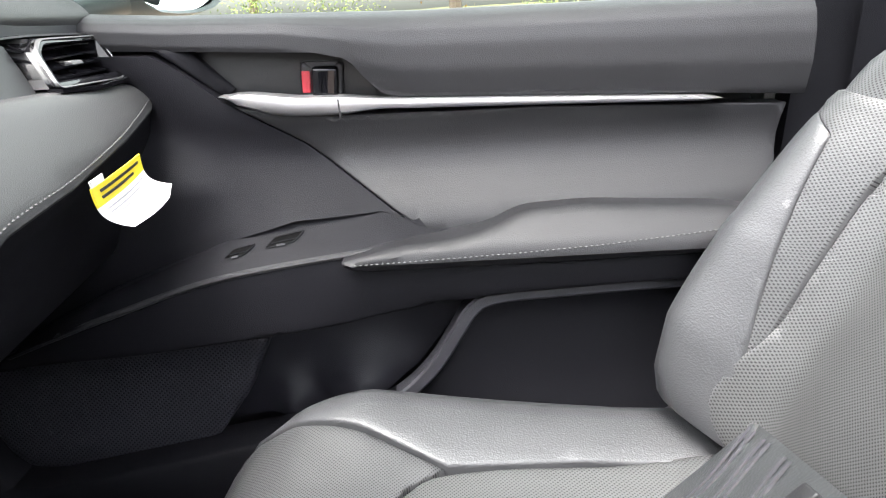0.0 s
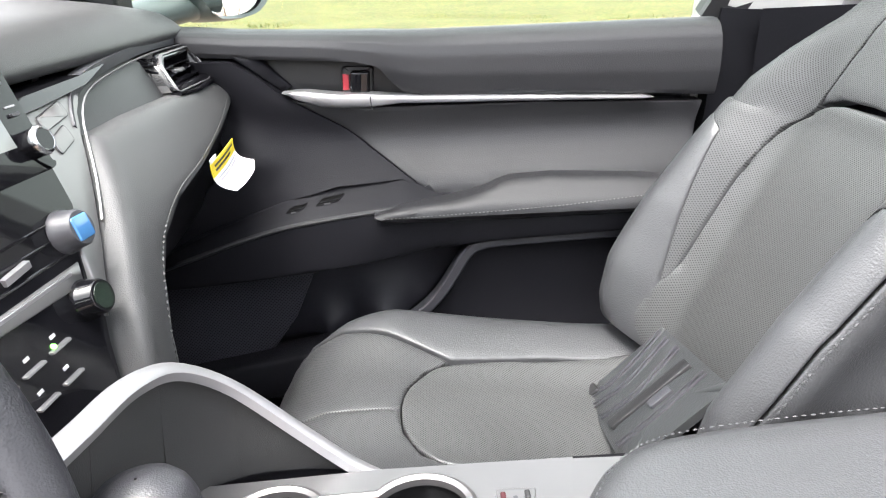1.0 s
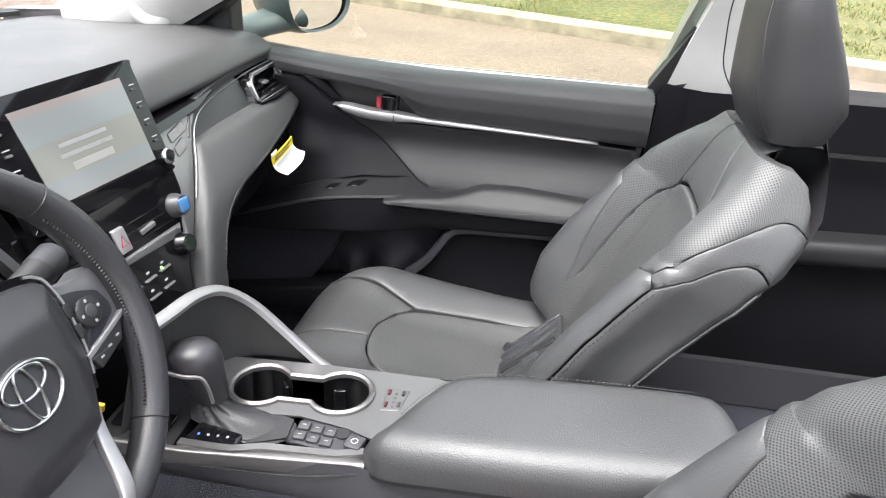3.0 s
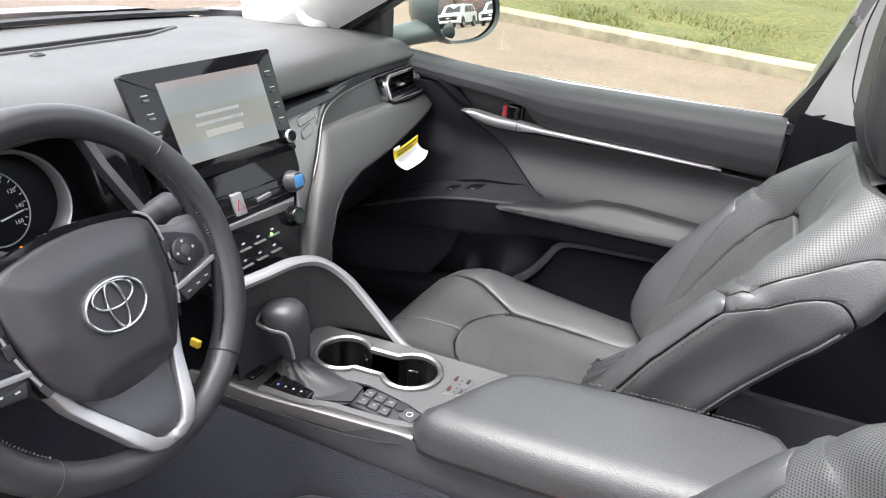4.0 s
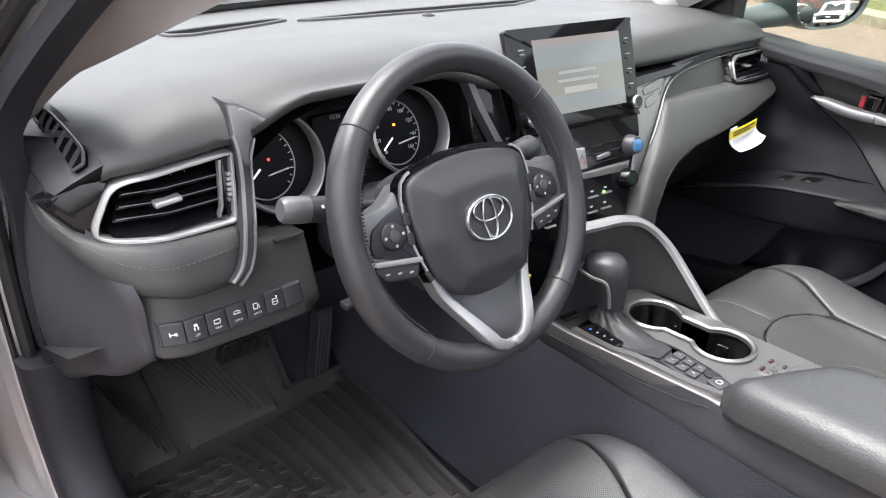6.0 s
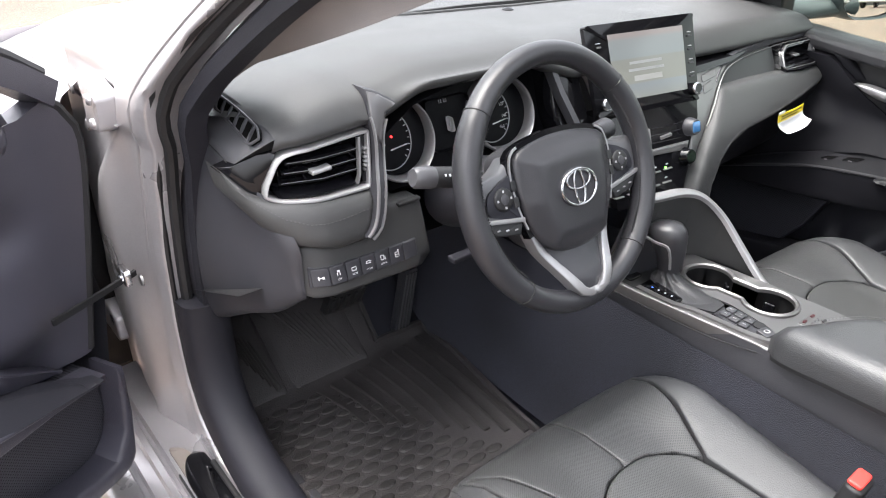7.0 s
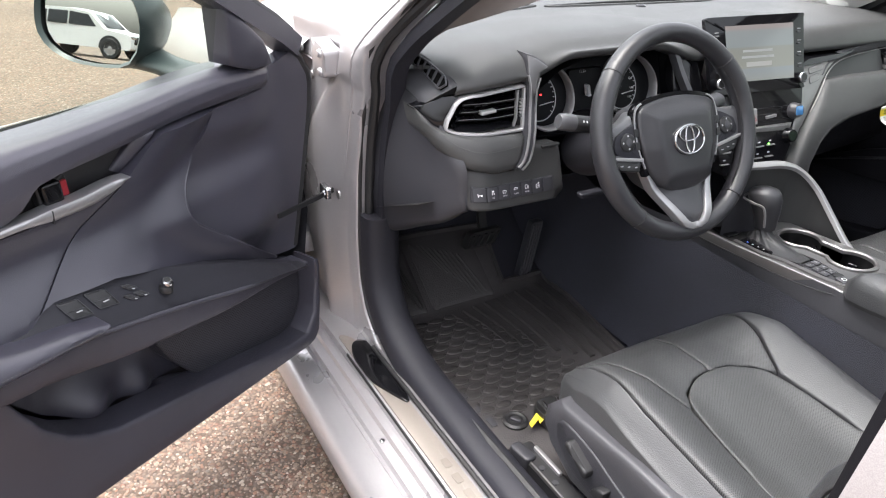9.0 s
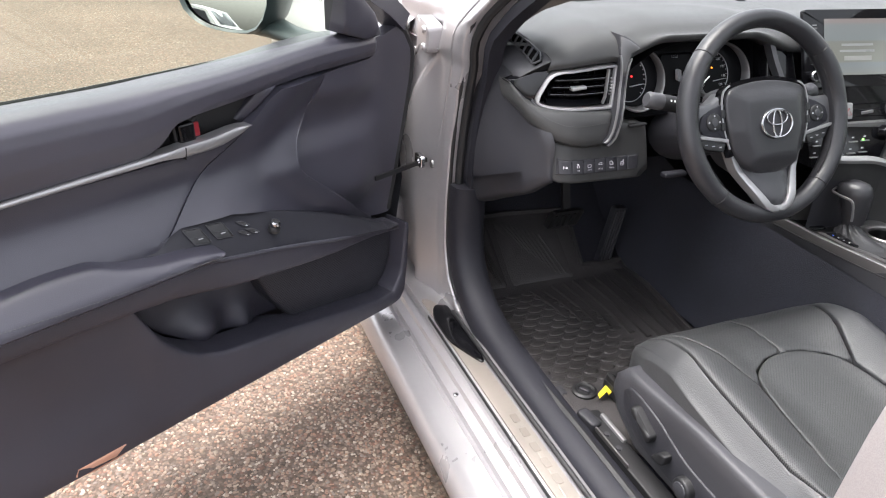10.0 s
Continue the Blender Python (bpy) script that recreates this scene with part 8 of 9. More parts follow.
# leaf-shaped treads packed in staggered rows, long ribs running to the heel
for r in range(15):
    for k in range(8):
        u, v = -0.618 + 0.029 * r, -0.722 + 0.048 * k + (0.024 if r % 2 else 0)
        if v > -0.43 - 0.13 * smooth01(5, 0, r) + 0.10 * smooth01(9, 14, r) or v < -0.735 + 0.03 * smooth01(11, 14, r):
            continue
        rl = random.Random(r * 31 + k)
        wd, tilt = 0.0225 * rl.uniform(0.92, 1.06), rl.uniform(-0.10, 0.10)
        q = [(u + 0.0125 * math.sin(a) * (1.0 if math.sin(a) > 0 else 0.75) + tilt * wd * math.cos(a), v + wd * math.cos(a)) for a in np.linspace(0, math.tau, 12, endpoint=False)]
        Build().slab(q, on_mat, 0.0088, 0.003, 0.0, 0.03).part("tread_lump", TREAD, rubber)
for k in range(9):
    t = k / 8
    a, b = (-0.625 - 0.03 * t, -0.565 + 0.31 * t), (-0.47 + 0.24 * t, -0.535 + 0.265 * t)
    m_ = ((a[0] + b[0]) / 2, (a[1] + b[1]) / 2 + 0.006)
    Build().sweep([on_mat(*q, 0.004) for q in spl([a, m_, b], False, 0.03)], [(-0.010, 0), (0.010, 0), (0.006, 0.0065), (-0.006, 0.0065)], (0, 0, 1)).part("tread_rib", TREAD, rubber)
# raised foot panels with slanting ridges
for y0, y1, n in ((-0.725, -0.625, 7), (-0.605, -0.40, 8)):
    Build().slab(fillet([(-0.66, y0), (-0.84, y0), (-0.84, y1), (-0.66, y1)], 0.012), on_mat, 0.013, 0.006, 0.0, 0.02).part("foot_panel", MAT, rubber)
    w_ = y1 - y0
    for k in range(n):
        f0 = (k + 0.5) / n
        p0, p1 = (-0.83 + 0.05 * f0, y0 + w_ * (0.10 + 0.62 * f0)), (-0.80 + 0.125 * f0, y0 + w_ * (0.30 + 0.62 * f0))
        p1 = (min(-0.672, p1[0] + 0.035), min(y1 - 0.012, p1[1]))
        Build().sweep([on_mat(*p0, 0.0125), on_mat((p0[0] + p1[0]) / 2, (p0[1] + p1[1]) / 2, 0.0125), on_mat(*p1, 0.0125)], [(-0.0035, 0), (0.0035, 0), (0.0015, 0.0035), (-0.0015, 0.0035)], (0, 0, 1)).part("tread_rib", TREAD, rubber)
gm = Matrix.Translation((-0.177, -0.661, 0.208))
gr = Build().lathe(gm, [(0.030, 0), (0.030, 0.006), (0.024, 0.010), (0.018, 0.008), (0.016, 0.004), (0.0, 0.004)], 24).part("fixing_clip", BLACK, rubber, "round black mat fixing")
Build().block(gm @ Matrix.Translation((0, 0, 0.004)) @ Matrix.Rotation(0.6, 4, "Z"), 0.026, 0.008, 0.006, 0.002).part("clip_bar", PLASTIC2, gr)
for k in range(5):
    Build().block(Matrix.Translation((-0.42 + 0.055 * k, -0.735 + 0.006 * k, 0.209)), 0.032, 0.016, 0.0025, 0.001).part("mark_bar", PLASTIC2, rubber)
runner = thing("seat_runner", "black steel seat runner end beside the sill", "seat runner")
Build().block(Matrix.Translation((0.16, -0.706, 0.200)), 0.50, 0.046, 0.036, 0.004).part("rail", BLACK, runner)
Build().block(Matrix.Translation((-0.065, -0.722, 0.200)) @ Matrix.Rotation(radians(8), 4, "Z"), 0.06, 0.030, 0.045, 0.006).part("rail_cover", PLASTIC, runner)
Build().block(Matrix.Translation((-0.02, -0.690, 0.232)), 0.09, 0.010, 0.012, 0.002).part("rail_lip", SILVER, runner, "bare steel lip")
Build().block(Matrix.Translation((0.03, -0.728, 0.236)), 0.12, 0.004, 0.010, 0.001).part("rail_lip", SILVER2, runner)
for x_ in (-0.055, -0.01, 0.035):
    Build().lathe(Matrix.Translation((x_, -0.712, 0.234)), [(0.008, 0), (0.007, 0.005), (0, 0.005)], 6).part("bolt", PLASTIC2, runner)
tag = thing("yellow_card_tag", "torn yellow paper tag on the floor mat", "tag")
Build().slab([(-0.142, -0.648), (-0.128, -0.652), (-0.140, -0.625), (-0.128, -0.628), (-0.150, -0.575), (-0.150, -0.612), (-0.158, -0.618)], lambda u, v, h: (u, v, 0.222 + 0.15 * (v + 0.67) + h), 0.002, 0.0, 0.001, 0.05).part("card", YELLOW, tag)
card = thing("yellow_card", "small yellow card tucked beside the console", "card")
Build().slab(fillet([(-0.222, 0.652), (-0.204, 0.650), (-0.203, 0.664), (-0.221, 0.666)], 0.003), lambda u, v, h: (u + 0.2 * (v - 0.66), -0.146 - h, v), 0.0015, 0.0005, 0.004, 0.02).part("card_sheet", material("dull_yellow_card", (0.42, 0.30, 0.02), 0.6), card)
# pedals
ac = thing("accelerator_pedal", "long ribbed black accelerator pedal", "pedal")
pm2 = lambda u, v, h: (-0.690 + 0.25 * (v - 0.306) + h, u + 0.112 - 0.05 * (v - 0.306), v - 0.03)
Build().slab(fillet([(-0.415, 0.245), (-0.365, 0.245), (-0.37, 0.47), (-0.41, 0.47)], 0.008), pm2, 0.014, 0.004, 0.01, 0.03).part("pedal_pad", PLASTIC, ac)
for k in range(4):
    Build().sweep([pm2(-0.405 + 0.010 * k, 0.26, 0.015), pm2(-0.403 + 0.009 * k, 0.46, 0.015)], [(-0.002, -0.001), (0.002, -0.001), (0.0015, 0.003), (-0.0015, 0.003)], (1, 0, 0)).part("rib", STALK, ac)
br = thing("brake_pedal", "wide ribbed black brake pedal", "pedal")
bp = lambda u, v, h: (-0.635 + 0.5 * (v - 0.44) + h, u + 0.045, v)
Build().slab(fillet([(-0.575, 0.40), (-0.475, 0.40), (-0.475, 0.465), (-0.575, 0.465)], 0.01), bp, 0.014, 0.004, 0.008, 0.03).part("pedal_pad", RUBBER, br)
for k in range(5):
    Build().slab(rect(-0.565 + 0.020 * k, 0.432, 0.010, 0.045, 0.002), bp, 0.018, 0.002, 0.002, 0.03).part("rib", RUBBER, br)
Build().sweep([(-0.63, -0.48, 0.45), (-0.67, -0.475, 0.56), (-0.69, -0.47, 0.68)], [(-0.012, -0.006), (0.012, -0.006), (0.012, 0.006), (-0.012, 0.006)], (1, 0, 0)).part("pedal_arm", BLACK, br)
# airbag notice tag hanging from the passenger pad
note = thing("notice_tag", "white and yellow card tag hanging from the dashboard", "tag")


def on_note(u, v, h):
    # u along the top edge, v down the card, curling forward at its foot
    A, B, C, D = (0.466, 0.803), (0.574, 0.815), (0.580, 0.780), (0.484, 0.761)
    y = (A[0] * (1 - u) + B[0] * u) * (1 - v) + (D[0] * (1 - u) + C[0] * u) * v
    z = (A[1] * (1 - u) + B[1] * u) * (1 - v) + (D[1] * (1 - u) + C[1] * u) * v
    return (-0.198 + 0.028 * v - 0.010 * math.sin(math.pi * v) + 0.004 * math.sin(2.0 * u) + h, y, z - 0.008 * math.sin(math.pi * min(1.0, max(0.0, v))) - 0.004 * math.sin(math.pi * u) * v)


Build().slab(dense([(0.0, 0.30), (1.0, 0.30), (1.0, 0.96), (0.75, 1.03), (0.4, 1.0), (0.0, 0.95)], 0.08), on_note, 0.001, 0.0, 0.0004, 0.09).part("card", PAPER, note)
Build().slab(dense([(0.0, 0.0), (1.0, 0.0), (1.0, 0.30), (0.0, 0.30)], 0.08), on_note, 0.0012, 0.0, 0.0004, 0.09).part("yellow_band", YELLOW, note)
Build().slab(dense([(0.02, -0.16), (0.24, -0.16), (0.24, 0.0), (0.02, 0.0)], 0.08), on_note, 0.0008, 0.0, 0.0004, 0.09).part("hanging_tab", PAPER, note)
for k in range(2):
    Build().slab(dense([(0.12, 0.07 + 0.10 * k), (0.9 - 0.15 * k, 0.07 + 0.10 * k), (0.9 - 0.15 * k, 0.11 + 0.10 * k), (0.12, 0.11 + 0.10 * k)], 0.1), on_note, 0.0022, 0.0, 0.0, 0.2).part("print_bar", BLACK, note)
for k in range(7):
    v0 = 0.37 + 0.08 * k
    Build().slab(dense([(0.10, v0), (0.88 - 0.1 * (k % 3 == 2), v0), (0.88 - 0.1 * (k % 3 == 2), v0 + 0.025), (0.10, v0 + 0.025)], 0.1), on_note, 0.0022, 0.0, 0.0, 0.2).part("print_bar", GREYPRINT, note)


# ---- outside ----
def pebble_material(name, cols, scale, rough=0.9):
    m = bpy.data.materials.new(name)
    m.use_nodes = True
    nt, b = m.node_tree, m.node_tree.nodes["Principled BSDF"]
    co = nt.nodes.new("ShaderNodeTexCoord")
    v = nt.nodes.new("ShaderNodeTexVoronoi")
    v.inputs["Scale"].default_value = scale
    wob = nt.nodes.new("ShaderNodeTexNoise")
    wob.inputs["Scale"].default_value, wob.inputs["Detail"].default_value = scale * 0.7, 3.0
    nt.links.new(co.outputs["Object"], wob.inputs["Vector"])
    shift = nt.nodes.new("ShaderNodeVectorMath")
    shift.operation = "MULTIPLY_ADD"
    shift.inputs[1].default_value = (1.6 / scale,) * 3
    nt.links.new(wob.outputs["Color"], shift.inputs[0])
    nt.links.new(co.outputs["Object"], shift.inputs[2])
    nt.links.new(shift.outputs[0], v.inputs["Vector"])
    sep = nt.nodes.new("ShaderNodeSeparateColor")
    nt.links.new(v.outputs["Color"], sep.inputs[0])
    ramp = nt.nodes.new("ShaderNodeValToRGB")
    ramp.color_ramp.interpolation = "LINEAR"
    e = ramp.color_ramp.elements
    e[0].color, e[1].color = (*cols[0], 1), (*cols[-1], 1)
    for k, c in enumerate(cols[1:-1]):
        q = e.new((k + 1) / (len(cols) - 1))
        q.color = (*c, 1)
    nt.links.new(sep.outputs[0], ramp.inputs[0])
    edge = nt.nodes.new("ShaderNodeMapRange")
    edge.inputs["From Min"].default_value, edge.inputs["From Max"].default_value = 0.25, 0.7
    edge.inputs["To Min"].default_value, edge.inputs["To Max"].default_value = 1.0, 0.62
    nt.links.new(v.outputs["Distance"], edge.inputs["Value"])
    n2 = nt.nodes.new("ShaderNodeTexNoise")
    n2.inputs["Scale"].default_value, n2.inputs["Detail"].default_value = 0.8, 6.0
    nt.links.new(co.outputs["Object"], n2.inputs["Vector"])
    r2 = nt.nodes.new("ShaderNodeMapRange")
    r2.inputs["From Min"].default_value, r2.inputs["From Max"].default_value = 0.3, 0.7
    r2.inputs["To Min"].default_value, r2.inputs["To Max"].default_value = 0.8, 1.2
    nt.links.new(n2.outputs["Fac"], r2.inputs["Value"])
    mul = nt.nodes.new("ShaderNodeMath")
    mul.operation = "MULTIPLY"
    nt.links.new(edge.outputs[0], mul.inputs[0])
    nt.links.new(r2.outputs[0], mul.inputs[1])
    sc = nt.nodes.new("ShaderNodeVectorMath")
    sc.operation = "SCALE"
    nt.links.new(ramp.outputs[0], sc.inputs[0])
    nt.links.new(mul.outputs[0], sc.inputs["Scale"])
    nt.links.new(sc.outputs[0], b.inputs["Base Color"])
    b.inputs["Roughness"].default_value = rough
    bump = nt.nodes.new("ShaderNodeBump")
    bump.inputs["Strength"].default_value, bump.inputs["Distance"].default_value = 0.9, 0.004
    nt.links.new(edge.outputs[0], bump.inputs["Height"])
    nt.links.new(bump.outputs[0], b.inputs["Normal"])
    return m


ASPHALT = pebble_material("worn_aggregate_asphalt", [(0.09, 0.067, 0.05), (0.145, 0.103, 0.075), (0.18, 0.132, 0.098), (0.13, 0.10, 0.078), (0.21, 0.158, 0.12), (0.19, 0.105, 0.074), (0.31, 0.255, 0.20)], 110)
KERB = material("worn_concrete", (0.22, 0.185, 0.138), 0.9, grain=0.9, scale=60, vary=0.35, fleck=0.2)
GRASS = pebble_material("patchy_grass", [(0.034, 0.052, 0.006), (0.075, 0.088, 0.010), (0.135, 0.095, 0.030), (0.055, 0.074, 0.008), (0.15, 0.12, 0.036)], 24)


def kerb_y(x):
    return 7.05 - 0.42 * x


Build().sheet(lambda a, b: (-60 + 120 * a, -60 + 120 * b, 0.0), 2, 2).structure("ground", ASPHALT, "reddish worn asphalt with coarse pebbles", False, "ground")
kp = [(x, kerb_y(x) + 0.10, 0.06) for x in np.linspace(-40, 9, 34)]
Build().sweep(kp, [(-0.16, -0.08), (-0.16, 0.04), (-0.12, 0.075), (0.12, 0.08), (0.16, 0.05), (0.16, -0.08)], (0, 0, 1)).structure("kerb", KERB, "worn pale concrete kerb", True, "kerb")


def verge(a, b):
    x = -45 + 54 * a
    d = 0.2 + 60 * b ** 2.5
    return (x, kerb_y(x) + d, 0.09 + 0.0 * d + 0.10 * noise.noise(Vector((x * 0.3, d * 0.3, 0))) * min(1, d) + 0.02 * d * smooth01(4, 20, d))


Build().sheet(verge, 70, 50).structure("verge", GRASS, "dry grass verge", True, "ground")
# pebbles showing in the worn asphalt beside the car
PEBBLE = bpy.data.materials.new("mixed_pebbles")
PEBBLE.use_nodes = True
pn, pb = PEBBLE.node_tree, PEBBLE.node_tree.nodes["Principled BSDF"]
pg, pr = pn.nodes.new("ShaderNodeNewGeometry"), pn.nodes.new("ShaderNodeValToRGB")
pr.color_ramp.interpolation = "CONSTANT"
for k, c in enumerate(((0.17, 0.125, 0.098), (0.24, 0.165, 0.118), (0.20, 0.15, 0.117), (0.265, 0.150, 0.103), (0.29, 0.218, 0.163), (0.22, 0.132, 0.094), (0.185, 0.155, 0.13), (0.33, 0.258, 0.195), (0.25, 0.18, 0.132), (0.40, 0.335, 0.27))):
    e = pr.color_ramp.elements[k] if k < 2 else pr.color_ramp.elements.new(k / 10)
    e.position, e.color = k / 10, (*c, 1)
pn.links.new(pg.outputs["Random Per Island"], pr.inputs[0])
pn.links.new(pr.outputs[0], pb.inputs["Base Color"])
pb.inputs["Roughness"].default_value = 0.75
rp = random.Random(11)
pv_, pf_ = [], []
for i in range(20000):
    x, y = rp.uniform(-1.0, 0.55), rp.uniform(-2.15, -1.02)
    sz = rp.uniform(0.0024, 0.0058) * (1.3 if rp.random() < 0.10 else 1.0)
    sx, sy, an = sz * rp.uniform(0.8, 1.35), sz * rp.uniform(0.75, 1.1), rp.uniform(0, math.tau)
    top = sz * rp.uniform(0.25, 0.5)
    k = len(pv_)
    for j in range(6):
        aj = an + j / 6 * math.tau
        w = rp.uniform(0.8, 1.15)
        dx, dy = sx * w * math.cos(j / 6 * math.tau), sy * w * math.sin(j / 6 * math.tau)
        pv_ += [(x + dx * math.cos(an) - dy * math.sin(an), y + dx * math.sin(an) + dy * math.cos(an), -0.001), (x + 0.6 * (dx * math.cos(an) - dy * math.sin(an)), y + 0.6 * (dx * math.sin(an) + dy * math.cos(an)), top * rp.uniform(0.8, 1.0))]
    for j in range(6):
        a0, a1 = k + 2 * j, k + 2 * ((j + 1) % 6)
        pf_.append((a0, a1, a1 + 1, a0 + 1))
    pf_.append(tuple(k + 2 * j + 1 for j in range(6)))
me = bpy.data.meshes.new("pebbles")
me.from_pydata([(x * SCALE, y * SCALE, z * SCALE) for x, y, z in pv_], [], pf_)
me.materials.append(PEBBLE)
tagged(new("pebbles", me), "reddish and pale pebbles worn bare in asphalt", "pebbles", "", "stuff")
# grass blades on the near verge
rnd = random.Random(5)
blades = Build()
vs, fs = [], []
for i in range(42000):
    x, d = rnd.uniform(-7.5, 5.5), 0.25 + 9 * rnd.random() ** 1.6
    y = kerb_y(x) + d
    clump = noise.noise(Vector((x * 0.9, d * 0.9, 3)))
    if clump < -0.25 + 0.3 * rnd.random():
        continue
    h = rnd.uniform(0.015, 0.05) * (1 + 0.6 * clump)
    an = rnd.uniform(0, math.tau)
    w = rnd.uniform(0.004, 0.009)
    lx, ly = rnd.uniform(-0.06, 0.06), rnd.uniform(-0.06, 0.06)
    k = len(vs)
    vs += [(x - w * math.cos(an), y - w * math.sin(an), 0.07), (x + w * math.cos(an), y + w * math.sin(an), 0.07), (x + lx, y + ly, 0.09 + h)]
    fs.append((k, k + 1, k + 2))
me = bpy.data.meshes.new("grass")
me.from_pydata([(x * SCALE, y * SCALE, z * SCALE) for x, y, z in vs], [], fs)


def leaf_material(name, dark, light):
    m = bpy.data.materials.new(name)
    m.use_nodes = True
    nt, b = m.node_tree, m.node_tree.nodes["Principled BSDF"]
    g = nt.nodes.new("ShaderNodeNewGeometry")
    r = nt.nodes.new("ShaderNodeValToRGB")
    r.color_ramp.elements[0].color, r.color_ramp.elements[1].color = (*dark, 1), (*light, 1)
    nt.links.new(g.outputs["Random Per Island"], r.inputs[0])
    nt.links.new(r.outputs[0], b.inputs["Base Color"])
    b.inputs["Roughness"].default_value = 0.7
    return m


me.materials.append(leaf_material("grass_blades", (0.036, 0.064, 0.006), (0.16, 0.14, 0.030)))
tagged(new("grass", me), "patchy green and straw-coloured grass", "grass", "", "stuff")


# far shrubs and trees beyond the verge
def shrub(name, label, category, x, y, h, w, seed, dark, light, trunk=True):
    rs = random.Random(seed)
    t = thing(name, label, category, "plants beyond the verge")
    if trunk:
        b = Build()
        b.tube([(x, y, -0.1), (x + 0.1 * w * rs.uniform(-1, 1), y, 0.35 * h), (x + 0.15 * w * rs.uniform(-1, 1), y, 0.85 * h)], 0.035 * h, 8, False, lambda s: 1 - 0.8 * s)
        for k in range(7):
            a = rs.uniform(0, math.tau)
            z0 = h * rs.uniform(0.3, 0.7)
            b.tube([(x, y, z0), (x + 0.3 * w * math.cos(a), y + 0.3 * w * math.sin(a), z0 + 0.15 * h), (x + 0.45 * w * math.cos(a), y + 0.45 * w * math.sin(a), z0 + 0.3 * h)], 0.012 * h, 5, False, lambda s: 1 - 0.8 * s)
        b.part("trunk", material(name + "_bark", (0.12, 0.09, 0.07), 0.9), t)
    vs, fs = [], []
    for c in range(26):
        a, r0, zz = rs.uniform(0, math.tau), rs.random() ** 0.6, rs.uniform(0.25 if trunk else 0.08, 0.95)
        wide = math.sin(math.pi * min(1, 0.15 + zz * 0.85)) ** 0.6
        cx, cy_, cz = x + w * 0.5 * r0 * wide * math.cos(a), y + w * 0.5 * r0 * wide * math.sin(a), zz * h
        for k in range(70):
            p = Vector((rs.gauss(0, 1), rs.gauss(0, 1), rs.gauss(0, 0.8))) * 0.10 * w + Vector((cx, cy_, cz))
            d1 = Vector((rs.gauss(0, 1), rs.gauss(0, 1), rs.gauss(0, 1))).normalized() * 0.05 * (0.5 + 0.12 * h)
            d2 = d1.orthogonal().normalized() * d1.length * 0.6
            i = len(vs)
            vs += [tuple(p - d1), tuple(p + d2), tuple(p + d1), tuple(p - d2)]
            fs.append((i, i + 1, i + 2, i + 3))
    me = bpy.data.meshes.new("crown")
    me.from_pydata([(x * SCALE, y * SCALE, z * SCALE) for x, y, z in vs], [], fs)
    me.materials.append(leaf_material(name + "_leaves", dark, light))
    ob = new("crown", me)
    ob.parent = t
    return t


for k in range(12):
    x = -26 + 3.0 * k + random.Random(k).uniform(-1, 1)
    y = kerb_y(x) + 15 + random.Random(k + 50).uniform(0, 6)
    autumn = k % 4 == 1
    shrub("bush" if k % 3 else "tree", "rust and green leafy shrub behind the verge" if autumn else "green leafy bush behind the verge", "bush" if k % 3 else "tree", x, y, 3.2 if k % 3 else 7.0, 3.4 if k % 3 else 4.5, 100 + k, (0.12, 0.07, 0.02) if autumn else (0.05, 0.09, 0.015), (0.40, 0.22, 0.05) if autumn else (0.26, 0.30, 0.07), k % 3 == 0)


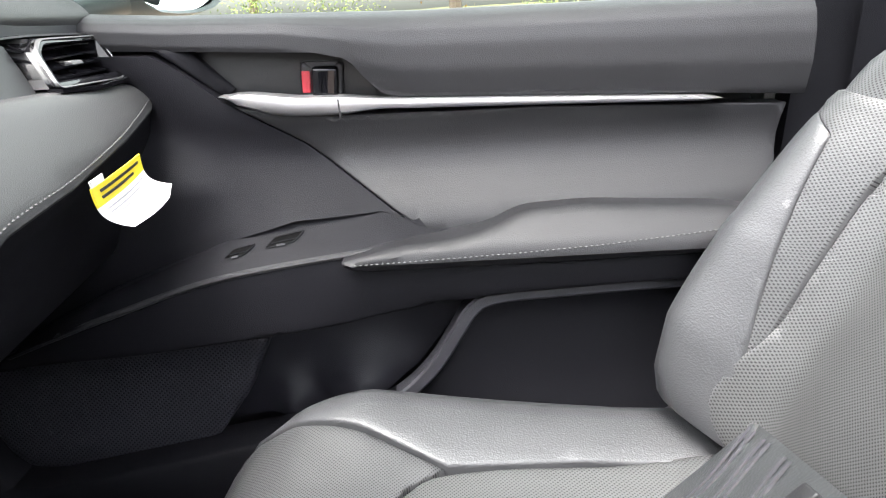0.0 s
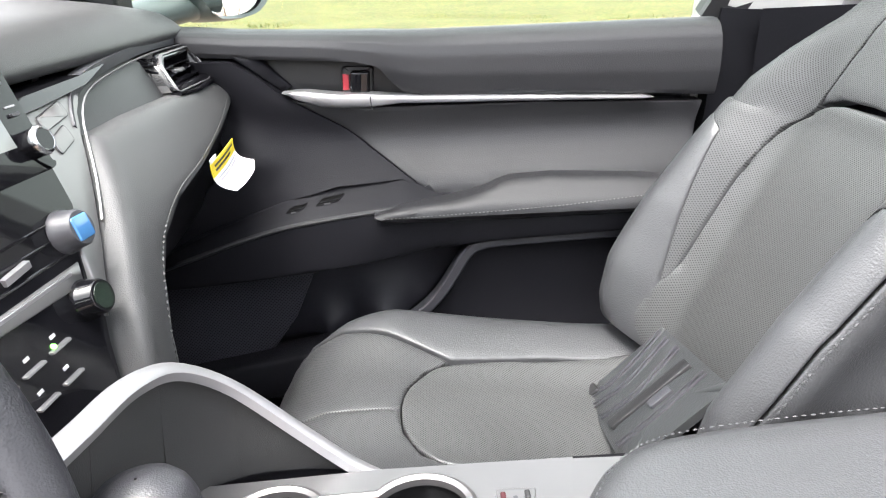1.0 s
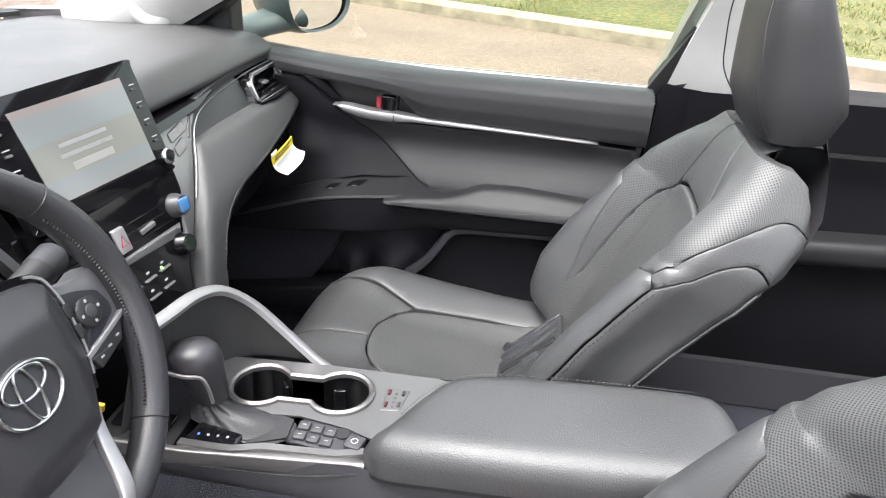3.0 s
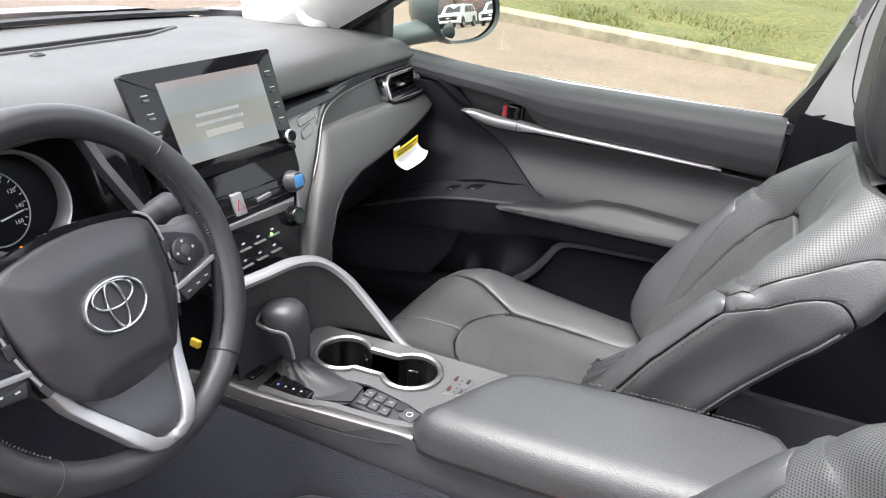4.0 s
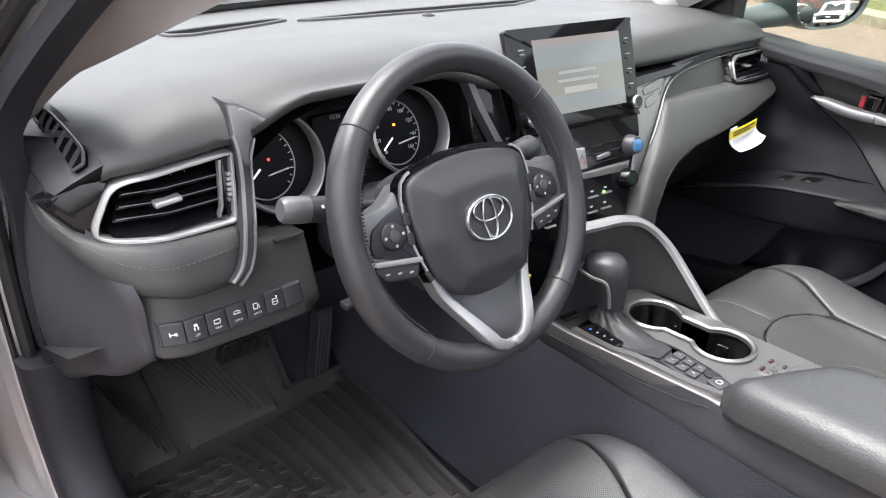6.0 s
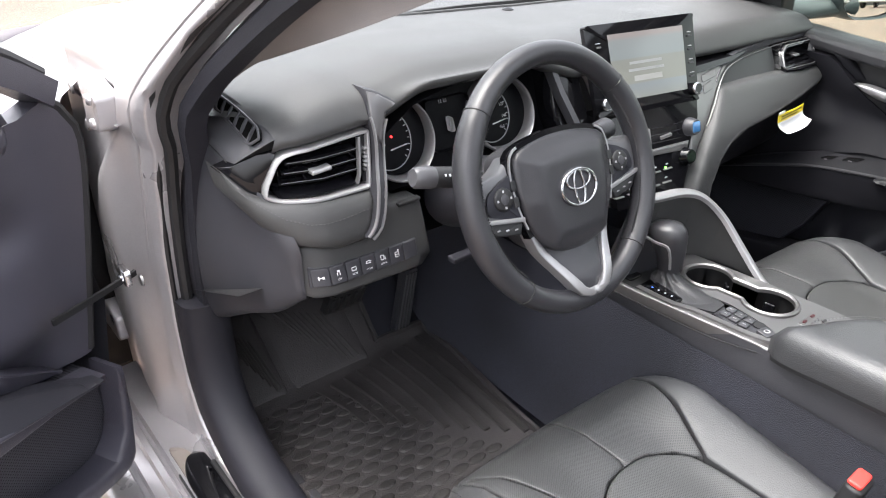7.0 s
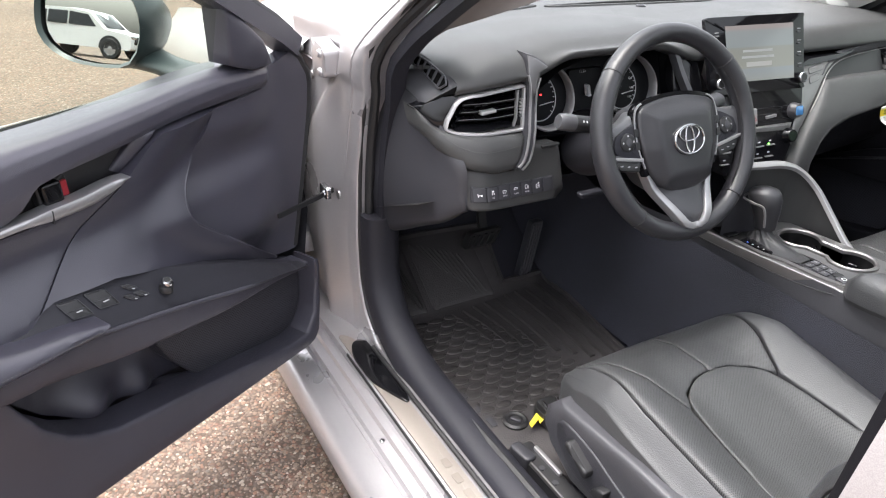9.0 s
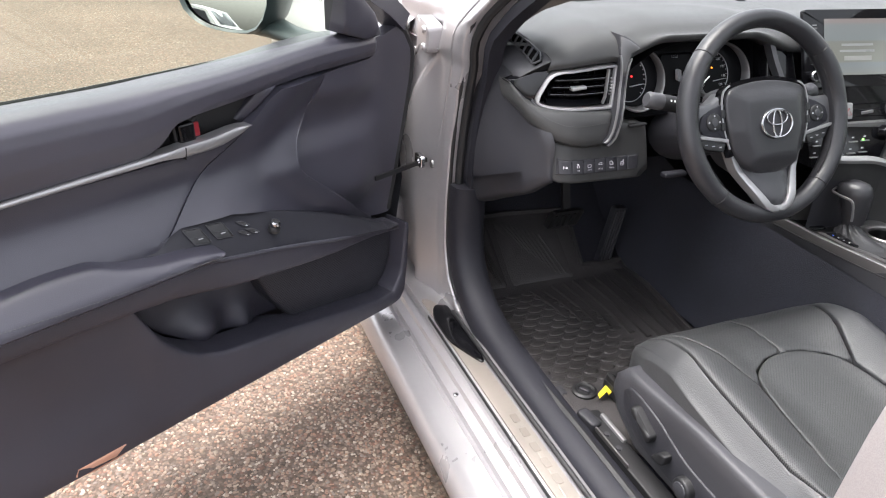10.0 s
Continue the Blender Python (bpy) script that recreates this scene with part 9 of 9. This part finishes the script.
# parked vehicles that the mirrors show
def suv(name, label, m, paint):
    car = thing(name, label, "car", "parked cars", m)
    prof = [(-2.30, 0.45), (-2.32, 0.80), (-2.20, 0.98), (-1.20, 1.10), (-0.55, 1.68), (0.2, 1.78), (1.7, 1.74), (2.15, 1.15), (2.30, 1.05), (2.32, 0.50), (2.2, 0.38), (-2.2, 0.38)]
    secs = []
    for y, k, dz in ((-0.95, 0.985, 0.0), (-0.90, 1.0, 0.0), (-0.60, 1.005, 0.02), (0.0, 1.01, 0.03), (0.60, 1.005, 0.02), (0.90, 1.0, 0.0), (0.95, 0.985, 0.0)):
        row = []
        for x, z in prof:
            tum = 0.16 * max(0, z - 1.05) / 0.7
            yy = y * (1 - tum)
            row.append((x * k, yy, z + (dz if z > 1 else 0)))
        secs.append(row)
    Build().loft(secs, True, True).part("body", paint, car)
    for sg in (-1, 1):
        for pts in ([(-0.85, 1.16), (-0.48, 1.60), (0.28, 1.66), (0.28, 1.16)], [(0.36, 1.16), (0.36, 1.66), (1.15, 1.65), (1.15, 1.16)], [(1.22, 1.16), (1.22, 1.65), (1.62, 1.62), (1.90, 1.18)]):
            Build().slab(fillet(pts, 0.05), lambda u, v, h, sg=sg: (u, sg * (0.95 * (1 - 0.16 * max(0, v - 1.05) / 0.7) + h), v), 0.012, 0.004, 0.01, 0.3).part("side_window", PIANO, car)
        for x in (-1.42, 1.42):
            wm = Matrix.Translation((x, sg * 0.80, 0.38)) @ Matrix.Rotation(radians(-90 * sg), 4, "X")
            w = Build().lathe(wm, [(0.0, 0.0), (0.38, 0.0), (0.40, 0.04), (0.40, 0.16), (0.37, 0.19), (0.26, 0.19), (0.25, 0.17)], 28).part("tyre", RUBBER, car)
            Build().lathe(wm, [(0.25, 0.17), (0.23, 0.14), (0.08, 0.16), (0.0, 0.17)], 10).part("rim", SILVER, w, "alloy wheel rim")
            Build().slab(ring_pts(x, 0.42, 0.47, n=28), lambda u, v, h, sg=sg: (u, sg * (0.953 + h), max(0.38, v)), 0.004, 0.0, 0.01, 0.2).part("wheel_arch", BLACK, car)
    Build().slab(fillet([(-0.78, 0.62), (0.78, 0.62), (0.72, 0.92), (-0.72, 0.92)], 0.06), lambda u, v, h: (-2.32 - h, u, v), 0.02, 0.01, 0.02, 0.3).part("grille", PIANO, car)
    for sg in (-1, 1):
        Build().slab(fillet([(sg * 0.60, 0.80), (sg * 0.90, 0.82), (sg * 0.90, 0.96), (sg * 0.60, 0.92)], 0.03), lambda u, v, h: (-2.30 - h, u, v), 0.04, 0.02, 0.05, 0.2).part("headlight", CHROME, car)
    Build().slab(dense([(-0.68, 1.14), (0.68, 1.14), (0.60, 1.62), (-0.60, 1.62)], 0.3), lambda u, v, h: (-1.17 + (v - 1.14) * 1.18 - h * 0.7, u, v + 0.02 + h * 0.7), 0.015, 0.004, 0.0, 0.3).part("front_screen", PIANO, car)
    return car


WHITE_PAINT = material("white_car_paint", (0.60, 0.60, 0.59), 0.3, coat=0.8, vary=0.03)
GREY_PAINT = material("dark_grey_car_paint", (0.10, 0.11, 0.12), 0.3, metal=0.4, coat=0.8, vary=0.03)
LOT = [(1, pose(50.0, 29.6, 0, 0, 0, 45), WHITE_PAINT), (2, pose(52.2, 27.0, 0, 0, 0, 45), WHITE_PAINT), (3, pose(54.4, 24.4, 0, 0, 0, 45), GREY_PAINT), (4, pose(47.6, 32.2, 0, 0, 0, 45), GREY_PAINT), (5, pose(-0.3, -33.0, 0, 0, 0, 212), WHITE_PAINT), (6, pose(5.4, -40.5, 0, 0, 0, 212), WHITE_PAINT)]
for _, m, pt in LOT:
    suv("parked_suv", "white parked off-road car" if pt is WHITE_PAINT else "dark grey parked off-road car", m, pt)

# autumn trees behind the parked cars
for k in range(5):
    shrub("tree", "rust-red leafy tree behind the parked cars", "tree", 58.0 + 2.5 * k, 42.0 - 4.8 * k, 7.0, 6.5, 300 + k, (0.25, 0.03, 0.015), (0.50, 0.12, 0.03), True)
